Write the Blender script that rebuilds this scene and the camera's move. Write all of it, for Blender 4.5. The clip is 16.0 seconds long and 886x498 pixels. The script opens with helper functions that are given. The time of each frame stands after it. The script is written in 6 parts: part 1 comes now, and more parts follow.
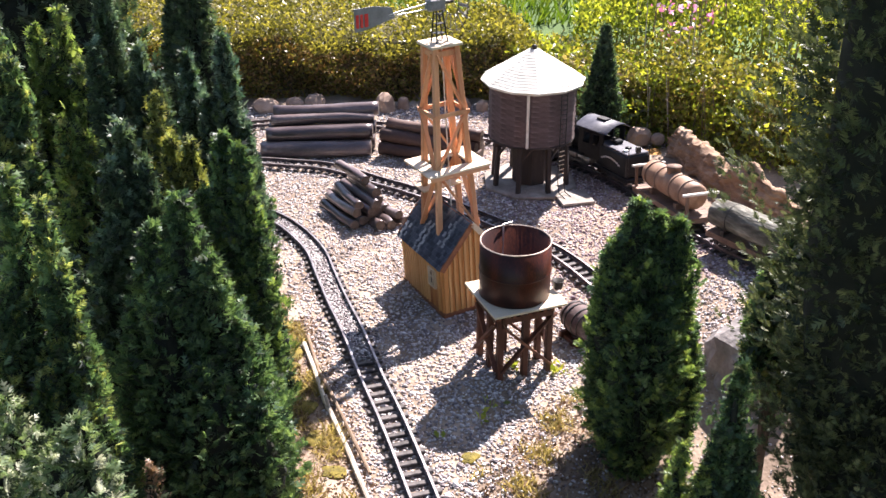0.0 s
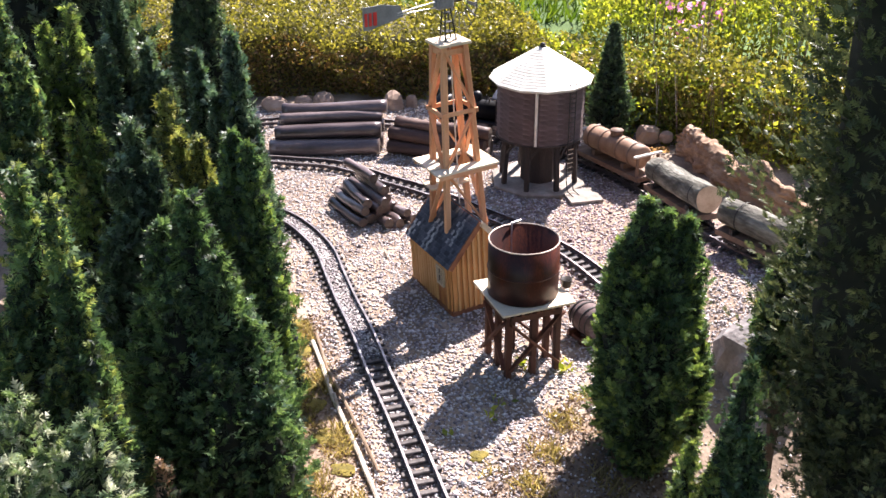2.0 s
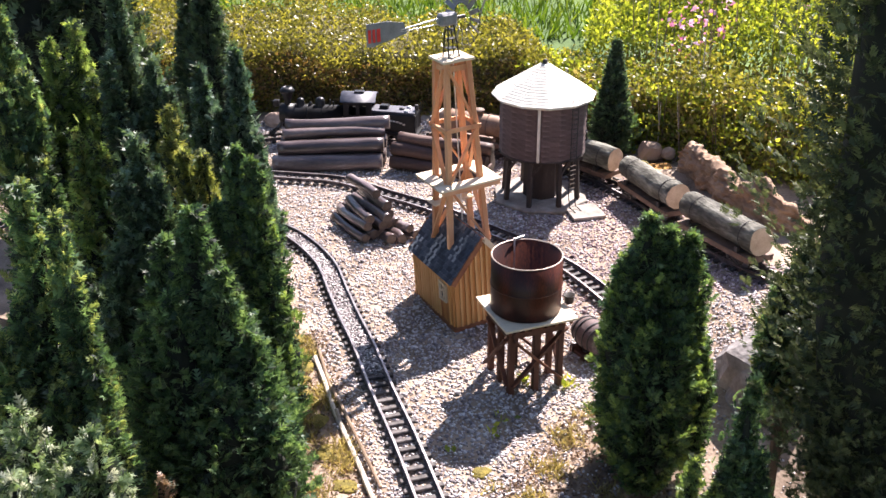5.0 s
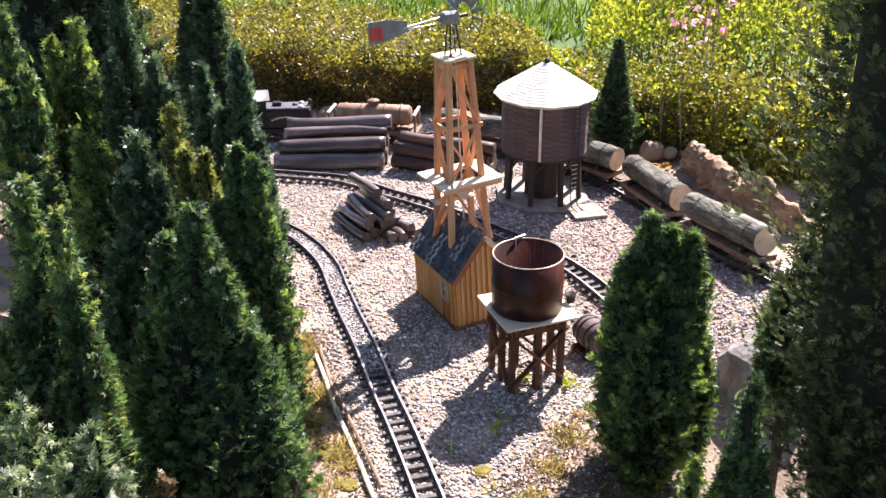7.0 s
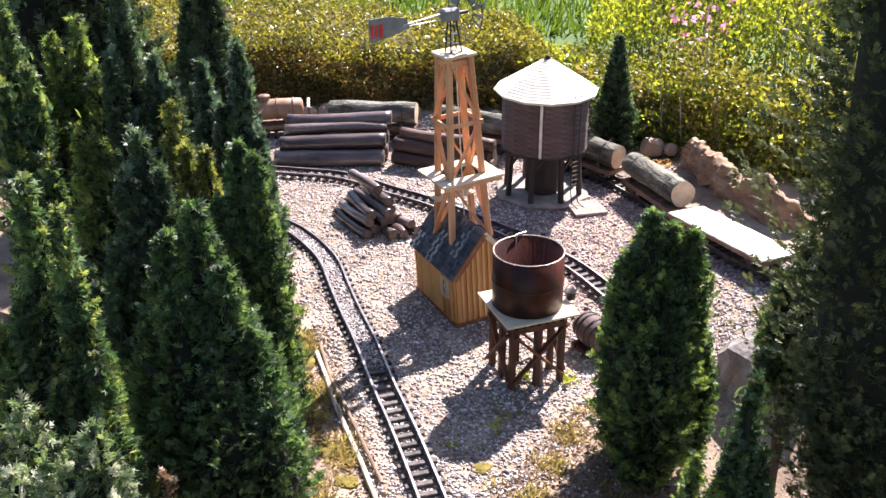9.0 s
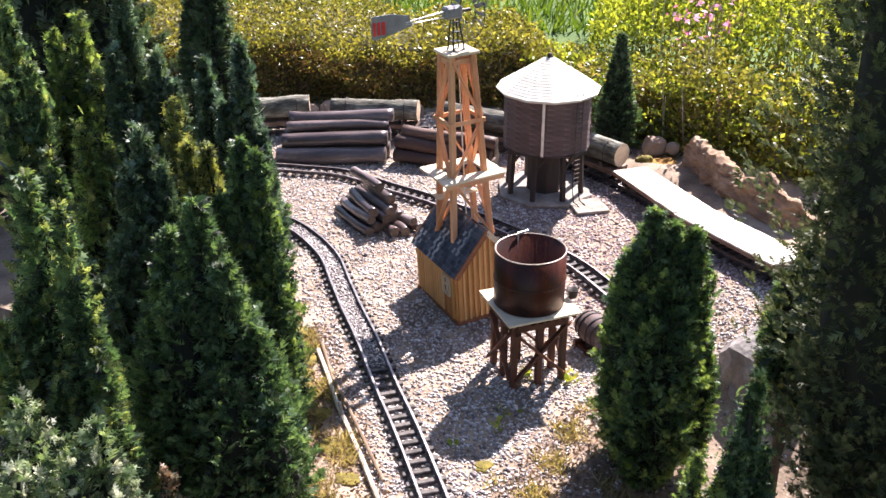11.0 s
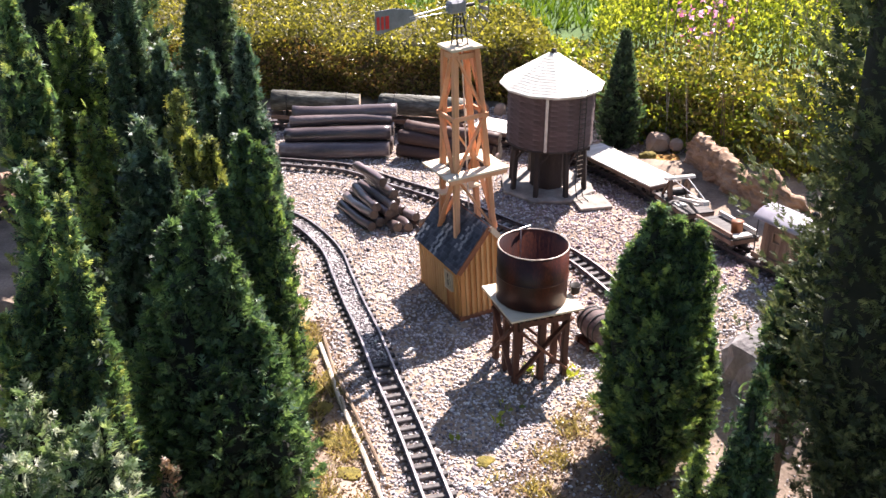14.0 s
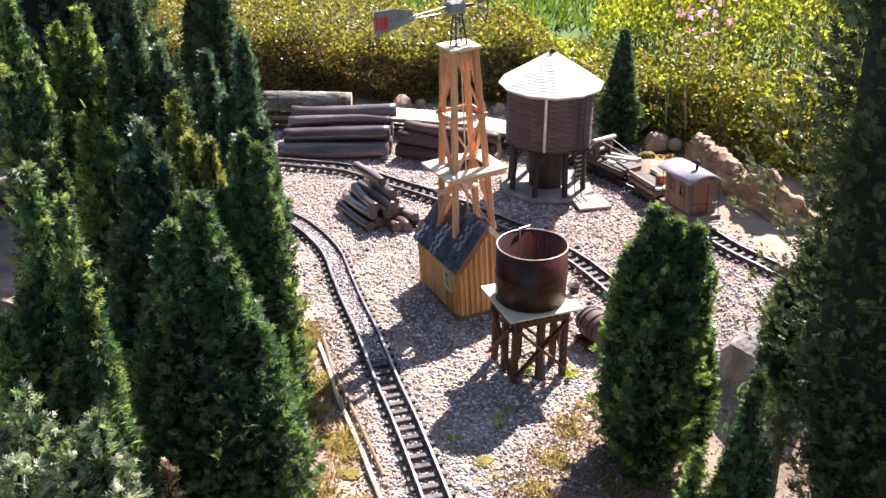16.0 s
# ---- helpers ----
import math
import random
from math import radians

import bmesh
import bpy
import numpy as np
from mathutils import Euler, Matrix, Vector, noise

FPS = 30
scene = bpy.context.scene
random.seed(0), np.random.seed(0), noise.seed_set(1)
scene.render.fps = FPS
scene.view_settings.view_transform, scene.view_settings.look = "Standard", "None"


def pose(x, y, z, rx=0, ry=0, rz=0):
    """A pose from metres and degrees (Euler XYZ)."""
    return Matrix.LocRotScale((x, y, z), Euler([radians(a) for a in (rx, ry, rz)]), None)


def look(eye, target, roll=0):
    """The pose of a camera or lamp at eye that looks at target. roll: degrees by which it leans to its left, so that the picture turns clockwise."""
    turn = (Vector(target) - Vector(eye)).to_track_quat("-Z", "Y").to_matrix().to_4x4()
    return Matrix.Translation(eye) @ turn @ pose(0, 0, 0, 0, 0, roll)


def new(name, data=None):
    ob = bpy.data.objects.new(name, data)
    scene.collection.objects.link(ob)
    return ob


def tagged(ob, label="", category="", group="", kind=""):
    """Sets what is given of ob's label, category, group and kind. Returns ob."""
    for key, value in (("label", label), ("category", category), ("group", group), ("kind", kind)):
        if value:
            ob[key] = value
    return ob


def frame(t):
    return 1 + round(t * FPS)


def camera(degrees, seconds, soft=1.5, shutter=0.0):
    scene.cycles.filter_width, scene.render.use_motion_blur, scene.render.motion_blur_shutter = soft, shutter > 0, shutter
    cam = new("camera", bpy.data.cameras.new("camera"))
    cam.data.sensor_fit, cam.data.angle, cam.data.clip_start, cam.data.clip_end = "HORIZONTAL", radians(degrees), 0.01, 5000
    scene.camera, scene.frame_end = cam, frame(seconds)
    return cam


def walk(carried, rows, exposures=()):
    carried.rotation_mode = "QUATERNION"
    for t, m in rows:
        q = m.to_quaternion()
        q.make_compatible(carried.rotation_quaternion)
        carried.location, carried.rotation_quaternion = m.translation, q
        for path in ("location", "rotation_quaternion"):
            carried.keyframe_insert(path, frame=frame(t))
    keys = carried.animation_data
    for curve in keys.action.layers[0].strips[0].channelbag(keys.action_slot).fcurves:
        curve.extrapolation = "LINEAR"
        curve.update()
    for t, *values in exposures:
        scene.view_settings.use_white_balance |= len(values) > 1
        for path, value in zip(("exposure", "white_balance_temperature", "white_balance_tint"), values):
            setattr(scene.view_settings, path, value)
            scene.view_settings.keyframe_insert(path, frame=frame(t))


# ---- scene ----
cam = camera(48.1, 16.0)
PATH = [
    (0, (0.005, 0.006, 1.147), (0.033, 1.793, 0.249), -0.4),
    (0.5, (0.004, 0.003, 1.146), (0.028, 1.79, 0.248), -0.6),
    (1, (0.003, 0.005, 1.146), (0.021, 1.789, 0.243), -0.6),
    (1.5, (0.004, 0.006, 1.149), (0.015, 1.789, 0.244), -0.6),
    (2, (0.004, 0.005, 1.149), (0.016, 1.79, 0.247), -0.6),
    (2.5, (0.003, 0.006, 1.148), (0.016, 1.799, 0.262), -0.6),
    (3, (0.004, 0.007, 1.149), (0.014, 1.804, 0.272), -0.7),
    (3.5, (0.003, 0.005, 1.148), (0.011, 1.807, 0.281), -0.6),
    (4, (0.002, 0.005, 1.149), (0.012, 1.806, 0.279), -0.5),
    (6.5, (0.001, 0.004, 1.15), (0.009, 1.802, 0.275), -0.5),
    (7, (0.002, 0.004, 1.147), (0.008, 1.803, 0.273), -0.4),
    (7.5, (0.003, 0.006, 1.151), (0.01, 1.802, 0.271), -0.4),
    (8, (0.003, 0.006, 1.147), (0.013, 1.801, 0.267), -0.4),
    (8.5, (0.002, 0.005, 1.147), (0.01, 1.801, 0.268), -0.4),
    (9, (0.001, 0.005, 1.15), (0.007, 1.8, 0.268), -0.4),
    (11.5, (-0.001, 0.006, 1.15), (0.0, 1.799, 0.263), -0.1),
    (12, (0.002, 0.006, 1.15), (-0.003, 1.798, 0.261), 0.0),
    (12.5, (0.001, 0.007, 1.149), (-0.002, 1.797, 0.256), 0.1),
    (13, (0.003, 0.006, 1.149), (0.0, 1.795, 0.255), 0.0),
    (13.5, (0.001, 0.005, 1.148), (0.002, 1.796, 0.256), 0.0),
    (14, (-0.001, 0.007, 1.147), (-0.002, 1.796, 0.254), -0.0),
    (14.5, (0.002, 0.007, 1.15), (0.0, 1.796, 0.257), 0.1),
    (15, (0.0, 0.005, 1.149), (-0.002, 1.793, 0.253), 0.1),
    (15.5, (0.001, 0.006, 1.148), (-0.002, 1.794, 0.251), 0.1),
    (16, (0.0, 0.006, 1.149), (0.0, 1.795, 0.255), 0.0),
]
walk(cam, [(t, look(eye, target, roll)) for t, eye, target, roll in PATH], [(0, 1.88, 6500, 20), (16, 1.88, 6500, 20)])

# ---- light ----
SUN = Vector((0.395, 0.715, 0.85)).normalized()      # towards the sun: behind the yard and to the right
world = bpy.data.worlds.new("sky")
scene.world = world
world.use_nodes = True
nt = world.node_tree
sky = nt.nodes.new("ShaderNodeTexSky")
sky.sky_type, sky.sun_disc = "NISHITA", False
sky.sun_elevation = math.asin(SUN.z)
sky.sun_rotation = math.atan2(SUN.x, SUN.y)
nt.nodes["Background"].inputs["Strength"].default_value = 0.062
nt.links.new(sky.outputs[0], nt.nodes["Background"].inputs["Color"])
lamp = bpy.data.lights.new("sun", "SUN")
lamp.energy, lamp.angle, lamp.color = 5.0, radians(0.5), (1.0, 0.955, 0.89)
new("sun", lamp).matrix_world = look(SUN * 20, (0, 0, 0))


# ---- materials ----
def ramp_node(nt, stops):
    r = nt.nodes.new("ShaderNodeValToRGB")
    el = r.color_ramp.elements
    while len(el) < len(stops):
        el.new(0.5)
    for e, (p, c) in zip(el, stops):
        e.position, e.color = p, (*c, 1)
    return r


def material(name, stops, scale=40.0, rough=0.8, metal=0.0, bump=0.3, stretch=(1, 1, 1), fine=300.0, island=0.0,
             objrand=0.0, depth=0.002, spec=0.4, translucent=0.0, trans_tint=(1.0, 1.2, 0.4), detail=6.0, coat=0.0):
    """A surface whose colour runs over the stops by noise at two scales, with a fine relief."""
    m = bpy.data.materials.new(name)
    m.use_nodes = True
    nt = m.node_tree
    bsdf = nt.nodes["Principled BSDF"]
    co = nt.nodes.new("ShaderNodeTexCoord")
    mp = nt.nodes.new("ShaderNodeMapping")
    mp.inputs["Scale"].default_value = stretch
    nt.links.new(co.outputs["Object"], mp.inputs["Vector"])
    n1 = nt.nodes.new("ShaderNodeTexNoise")
    n1.inputs["Scale"].default_value, n1.inputs["Detail"].default_value = scale, detail
    n2 = nt.nodes.new("ShaderNodeTexNoise")
    n2.inputs["Scale"].default_value, n2.inputs["Detail"].default_value = fine, 3
    for n in (n1, n2):
        nt.links.new(mp.outputs[0], n.inputs["Vector"])
    mix = nt.nodes.new("ShaderNodeMath")
    mix.operation = "MULTIPLY_ADD"
    mix.inputs[1].default_value = 0.35
    nt.links.new(n2.outputs[0], mix.inputs[0])
    nt.links.new(n1.outputs[0], mix.inputs[2])
    value = nt.nodes.new("ShaderNodeMath")
    value.operation = "SUBTRACT"
    value.inputs[1].default_value = 0.175
    nt.links.new(mix.outputs[0], value.inputs[0])
    out = value.outputs[0]
    for amount, node, socket in ((island, "ShaderNodeNewGeometry", "Random Per Island"), (objrand, "ShaderNodeObjectInfo", "Random")):
        if amount:
            g = nt.nodes.new(node)
            sub = nt.nodes.new("ShaderNodeMath")
            sub.operation = "SUBTRACT"
            sub.inputs[1].default_value = 0.5
            nt.links.new(g.outputs[socket], sub.inputs[0])
            add = nt.nodes.new("ShaderNodeMath")
            add.operation = "MULTIPLY_ADD"
            add.inputs[1].default_value = amount
            nt.links.new(sub.outputs[0], add.inputs[0])
            nt.links.new(out, add.inputs[2])
            out = add.outputs[0]
    r = ramp_node(nt, stops)
    nt.links.new(out, r.inputs[0])
    nt.links.new(r.outputs[0], bsdf.inputs["Base Color"])
    bsdf.inputs["Roughness"].default_value = rough
    bsdf.inputs["Metallic"].default_value = metal
    bsdf.inputs["Specular IOR Level"].default_value = spec
    bsdf.inputs["Coat Weight"].default_value = coat
    if bump:
        b = nt.nodes.new("ShaderNodeBump")
        b.inputs["Strength"].default_value, b.inputs["Distance"].default_value = bump, depth
        nt.links.new(mix.outputs[0], b.inputs["Height"])
        nt.links.new(b.outputs[0], bsdf.inputs["Normal"])
    if translucent:
        tr = nt.nodes.new("ShaderNodeBsdfTranslucent")
        tint = nt.nodes.new("ShaderNodeMix")
        tint.data_type, tint.blend_type = "RGBA", "MULTIPLY"
        tint.inputs[0].default_value = 1.0
        nt.links.new(r.outputs[0], tint.inputs[6])
        tint.inputs[7].default_value = (*trans_tint, 1)
        nt.links.new(tint.outputs[2], tr.inputs["Color"])
        ms = nt.nodes.new("ShaderNodeMixShader")
        ms.inputs[0].default_value = translucent
        nt.links.new(bsdf.outputs[0], ms.inputs[1])
        nt.links.new(tr.outputs[0], ms.inputs[2])
        nt.links.new(ms.outputs[0], nt.nodes["Material Output"].inputs["Surface"])
    return m


def grey(v, t=(1, 1, 1)):
    return (v * t[0], v * t[1], v * t[2])


M_SOIL = material("soil", [(0.25, (0.11, 0.078, 0.055)), (0.5, (0.25, 0.185, 0.135)), (0.75, (0.42, 0.33, 0.25))], 9, 0.95, bump=0.8, depth=0.006, fine=160)
M_GRAVEL = material("gravel", [(0.1, (0.16, 0.135, 0.14)), (0.35, (0.33, 0.285, 0.285)), (0.6, (0.49, 0.445, 0.435)), (0.9, (0.70, 0.665, 0.64))], 30, 0.85, island=0.9, bump=0.2)
M_GRAVEL_RED = material("reddish_gravel", [(0.1, (0.13, 0.085, 0.095)), (0.4, (0.28, 0.20, 0.215)), (0.65, (0.40, 0.305, 0.32)), (0.9, (0.60, 0.51, 0.52))], 30, 0.85, island=0.9, bump=0.2)
M_SLEEPER = material("dark_plastic_sleeper", [(0.3, (0.030, 0.025, 0.024)), (0.7, (0.10, 0.085, 0.080))], 60, 0.7, objrand=0.3)
M_RAIL = material("weathered_rail", [(0.3, (0.05, 0.04, 0.045)), (0.7, (0.16, 0.13, 0.13))], 40, 0.5, 0.6, bump=0.1)
M_RAILTOP = material("worn_rail_head", [(0.3, (0.16, 0.14, 0.14)), (0.7, (0.34, 0.32, 0.32))], 40, 0.4, 0.8, bump=0.1)
M_PINE = material("honey_pine", [(0.25, (0.42, 0.18, 0.085)), (0.5, (0.58, 0.275, 0.135)), (0.75, (0.68, 0.37, 0.20))], 14, 0.6, stretch=(1, 1, 0.12), objrand=0.35, bump=0.2, depth=0.0008)
M_BOARD = material("orange_cedar_board", [(0.2, (0.26, 0.09, 0.022)), (0.5, (0.44, 0.19, 0.055)), (0.8, (0.58, 0.29, 0.10))], 22, 0.6, stretch=(1, 1, 0.1), objrand=0.5, bump=0.25, depth=0.0008)
M_BATTEN = material("pale_cedar_batten", [(0.25, (0.46, 0.23, 0.075)), (0.75, (0.62, 0.36, 0.15))], 22, 0.6, stretch=(1, 1, 0.1), objrand=0.4, bump=0.2, depth=0.0008)
M_PALE = material("pale_bare_plywood", [(0.3, (0.52, 0.42, 0.29)), (0.7, (0.70, 0.60, 0.45))], 18, 0.75, stretch=(0.2, 1, 1), bump=0.15, depth=0.0008)
M_TRIM = material("red_brown_trim", [(0.3, (0.16, 0.055, 0.025)), (0.7, (0.28, 0.11, 0.05))], 30, 0.6, bump=0.15)
M_SLATE = material("blue_grey_shingle", [(0.2, (0.028, 0.034, 0.048)), (0.5, (0.055, 0.064, 0.085)), (0.8, (0.11, 0.12, 0.145))], 60, 0.85, objrand=0.5, bump=0.3)
M_SHINGLE_WORN = material("bleached_shingle", [(0.25, (0.12, 0.13, 0.15)), (0.6, (0.38, 0.39, 0.40))], 90, 0.85, objrand=0.3, bump=0.3)
M_RUST = material("rusted_steel", [(0.28, (0.010, 0.003, 0.002)), (0.45, (0.026, 0.006, 0.0035)), (0.6, (0.062, 0.013, 0.006)), (0.8, (0.17, 0.042, 0.014))], 16, 0.4, 0.0, stretch=(1, 1, 0.35), bump=0.35, depth=0.001, fine=400, spec=0.25)
M_RUST_EDGE = material("pale_worn_rim", [(0.3, (0.30, 0.22, 0.17)), (0.7, (0.55, 0.47, 0.40))], 60, 0.45, 0.4)
M_STAINED = material("red_stained_timber", [(0.25, (0.04, 0.013, 0.008)), (0.55, (0.09, 0.03, 0.016)), (0.8, (0.16, 0.058, 0.03))], 25, 0.65, stretch=(1, 1, 0.15), objrand=0.4, bump=0.25)
M_TANKWOOD = material("weathered_grey_brown_plank", [(0.25, (0.055, 0.036, 0.034)), (0.5, (0.105, 0.070, 0.066)), (0.8, (0.19, 0.14, 0.13))], 24, 0.8, stretch=(1, 1, 4), objrand=0.14, bump=0.4)
M_TANKLEG = material("dark_weathered_timber", [(0.25, (0.024, 0.018, 0.016)), (0.6, (0.05, 0.038, 0.033)), (0.85, (0.10, 0.08, 0.068))], 30, 0.85, stretch=(1, 1, 0.2), objrand=0.3)
M_ROOFPALE = material("sun_bleached_roof_slat", [(0.25, (0.46, 0.43, 0.37)), (0.55, (0.60, 0.57, 0.50)), (0.8, (0.70, 0.68, 0.61))], 26, 0.6, objrand=0.25, bump=0.2)
M_PIPE = material("galvanised_pipe", [(0.3, (0.42, 0.41, 0.40)), (0.7, (0.66, 0.65, 0.63))], 50, 0.45, 0.5)
M_BASEPLATE = material("weathered_concrete_slab", [(0.25, (0.16, 0.135, 0.115)), (0.6, (0.30, 0.265, 0.23)), (0.85, (0.42, 0.385, 0.34))], 30, 0.9, bump=0.5)
M_WIRE = material("blackened_wire", [(0.3, (0.02, 0.018, 0.018)), (0.7, (0.06, 0.055, 0.05))], 60, 0.5, 0.5)
M_BARK = material("dark_smooth_bark", [(0.2, (0.028, 0.019, 0.019)), (0.45, (0.072, 0.050, 0.049)), (0.65, (0.14, 0.102, 0.096)), (0.85, (0.30, 0.245, 0.23))], 26, 0.30, spec=0.75, stretch=(0.25, 1, 1), objrand=0.3, bump=0.5, depth=0.002)
M_BARKRED = material("reddish_split_bark", [(0.2, (0.035, 0.018, 0.015)), (0.5, (0.095, 0.05, 0.038)), (0.8, (0.22, 0.135, 0.105))], 24, 0.6, stretch=(0.25, 1, 1), objrand=0.4, bump=0.6, depth=0.002)
M_BARKGREY = material("mossy_grey_bark", [(0.25, (0.03, 0.028, 0.022)), (0.45, (0.085, 0.08, 0.062)), (0.6, (0.16, 0.155, 0.125)), (0.85, (0.34, 0.33, 0.28))], 44, 0.85, stretch=(0.3, 1, 1), objrand=0.2, bump=1.0, depth=0.006, fine=170)
M_CUT = material("cut_log_end", [(0.3, (0.42, 0.30, 0.20)), (0.7, (0.62, 0.48, 0.34))], 40, 0.8)
M_CUTDARK = material("greyed_log_end", [(0.3, (0.05, 0.036, 0.028)), (0.7, (0.14, 0.10, 0.075))], 40, 0.85)
M_BLACK = material("satin_black_paint", [(0.3, (0.006, 0.006, 0.007)), (0.7, (0.016, 0.016, 0.018))], 40, 0.42, 0.0, bump=0.05, spec=0.25)
M_BLACKTOP = material("dusty_black_roof", [(0.3, (0.05, 0.05, 0.065)), (0.7, (0.11, 0.11, 0.13))], 50, 0.5)
M_BARREL = material("tan_brown_tank_paint", [(0.25, (0.17, 0.092, 0.055)), (0.6, (0.29, 0.175, 0.11)), (0.85, (0.40, 0.265, 0.175))], 30, 0.6, bump=0.2)
M_BROWN = material("brown_weathered_wood", [(0.25, (0.10, 0.058, 0.04)), (0.6, (0.185, 0.115, 0.08)), (0.85, (0.27, 0.18, 0.13))], 30, 0.7, stretch=(1, 1, 0.2), objrand=0.25, bump=0.25)
M_DECK = material("bleached_deck_plank", [(0.25, (0.46, 0.42, 0.36)), (0.6, (0.62, 0.58, 0.52)), (0.85, (0.72, 0.69, 0.63))], 24, 0.8, stretch=(1, 0.2, 1), objrand=0.25, bump=0.25)
M_FRAMEDARK = material("dark_steel_frame", [(0.3, (0.025, 0.02, 0.018)), (0.7, (0.06, 0.05, 0.045))], 40, 0.6, 0.2)
M_LILAC = material("faded_grey_tin_roof", [(0.3, (0.20, 0.185, 0.215)), (0.7, (0.30, 0.28, 0.315))], 30, 0.55, bump=0.1)
M_LETTER = material("pale_lettering", [(0.3, (0.50, 0.46, 0.42)), (0.7, (0.62, 0.58, 0.53))], 30, 0.7)
M_STEEL = material("bare_wheel_steel", [(0.3, (0.18, 0.17, 0.17)), (0.7, (0.34, 0.33, 0.33))], 60, 0.35, 0.9)
M_VANE = material("grey_painted_tin", [(0.3, (0.14, 0.14, 0.155)), (0.7, (0.24, 0.24, 0.26))], 40, 0.5, 0.2)
M_RED = material("red_vane_paint", [(0.3, (0.50, 0.02, 0.02)), (0.7, (0.62, 0.04, 0.035))], 40, 0.5)
M_ROCK = material("grey_boulder", [(0.2, (0.10, 0.086, 0.082)), (0.5, (0.22, 0.20, 0.19)), (0.8, (0.38, 0.355, 0.34))], 18, 0.9, bump=0.9, depth=0.006, fine=120)
M_SAND = material("tan_sandstone", [(0.2, (0.14, 0.082, 0.05)), (0.5, (0.28, 0.18, 0.115)), (0.8, (0.42, 0.295, 0.20))], 16, 0.9, stretch=(1, 1, 2.5), bump=1.0, depth=0.008, fine=90)
M_PALEROCK = material("pale_pink_stone", [(0.2, (0.20, 0.13, 0.09)), (0.5, (0.34, 0.24, 0.18)), (0.8, (0.48, 0.38, 0.31))], 14, 0.9, bump=0.7, depth=0.005)
M_MOSS = material("yellow_moss", [(0.2, (0.06, 0.05, 0.014)), (0.5, (0.14, 0.11, 0.02)), (0.8, (0.25, 0.19, 0.035))], 40, 0.95, bump=0.8, depth=0.004)
M_ORANGE = material("orange_fallen_needles", [(0.2, (0.16, 0.07, 0.02)), (0.5, (0.34, 0.17, 0.04)), (0.8, (0.46, 0.27, 0.08))], 60, 0.95, bump=0.9, depth=0.005)
M_TWIG = material("dry_twig", [(0.3, (0.12, 0.075, 0.045)), (0.7, (0.28, 0.2, 0.14))], 40, 0.9)
M_STICKPALE = material("bleached_stick", [(0.3, (0.30, 0.25, 0.2)), (0.7, (0.55, 0.49, 0.41))], 40, 0.85, stretch=(1, 0.2, 1))


def leafy(name, a, b, c, translucent=0.42, tint=(1.45, 1.45, 0.7), rough=0.45):
    gain = 2.65 if name.endswith(("sprays", "tips")) else 1.5
    a, b, c = (tuple(min(0.8, v * gain * k) for v, k in zip(q, (1.08, 1.0, 1.0))) for q in (a, b, c))
    return material(name, [(0.15, a), (0.5, b), (0.85, c)], 12, rough, island=0.7, bump=0, translucent=translucent, trans_tint=tint, detail=3, spec=0.35)


M_GREEN = leafy("deep_green_sprays", (0.014, 0.030, 0.018), (0.030, 0.058, 0.030), (0.062, 0.098, 0.048))
# lighter copy of the green sprays: fresh growth, plus sunlight put into the colour
M_GREENLIT = leafy("lit_fresh_green_sprays", (0.026, 0.046, 0.018), (0.055, 0.088, 0.030), (0.10, 0.135, 0.045))
M_BLUE = leafy("blue_green_sprays", (0.018, 0.036, 0.028), (0.038, 0.066, 0.050), (0.085, 0.118, 0.088), 0.3, (1.2, 1.3, 0.8))
M_SILVERGREEN = leafy("silver_green_sprays", (0.026, 0.046, 0.024), (0.062, 0.092, 0.046), (0.13, 0.16, 0.095), 0.36, (1.3, 1.35, 0.75))
M_SILVER = leafy("silvery_sprays", (0.035, 0.052, 0.03), (0.075, 0.10, 0.062), (0.15, 0.175, 0.125), 0.3, (1.2, 1.2, 0.8))
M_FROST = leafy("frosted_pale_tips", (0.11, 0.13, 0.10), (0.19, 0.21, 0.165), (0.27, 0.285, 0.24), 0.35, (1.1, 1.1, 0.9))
M_GOLD = leafy("olive_gold_sprays", (0.032, 0.042, 0.014), (0.070, 0.080, 0.026), (0.125, 0.128, 0.046), 0.4, (1.3, 1.3, 0.65))
# darker copy of the green sprays, with the thicket's shade put into the colour
M_SHADED = leafy("shaded_dark_sprays", (0.010, 0.019, 0.012), (0.022, 0.040, 0.023), (0.042, 0.064, 0.036), 0.3, (1.3, 1.3, 0.7))
M_OLIVE = leafy("dull_yew_sprays", (0.013, 0.019, 0.010), (0.027, 0.036, 0.017), (0.050, 0.060, 0.028), 0.3, (1.2, 1.2, 0.8))
# darker foliage for the crowns' insides, with the shade there in its colour
M_INNER_SHADE = leafy("shaded_inner_sprays", (0.006, 0.010, 0.006), (0.013, 0.021, 0.012), (0.024, 0.032, 0.018), 0.2, (1.2, 1.2, 0.8), 0.6)
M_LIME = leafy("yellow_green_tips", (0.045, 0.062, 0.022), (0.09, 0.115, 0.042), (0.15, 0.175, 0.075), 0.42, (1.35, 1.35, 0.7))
# near-black filler: inner twigs and the shade between them in one colour
M_CORE = material("shaded_twig_fill", [(0.3, (0.006, 0.008, 0.005)), (0.7, (0.016, 0.017, 0.010))], 40, 0.95, bump=0.5)
M_HEDGECORE = material("shaded_hedge_fill", [(0.3, (0.045, 0.04, 0.018)), (0.7, (0.11, 0.095, 0.04))], 30, 0.95, bump=0.8)
M_TRUNK = material("trunk_bark", [(0.3, (0.05, 0.035, 0.025)), (0.7, (0.12, 0.085, 0.06))], 40, 0.9, bump=0.6)
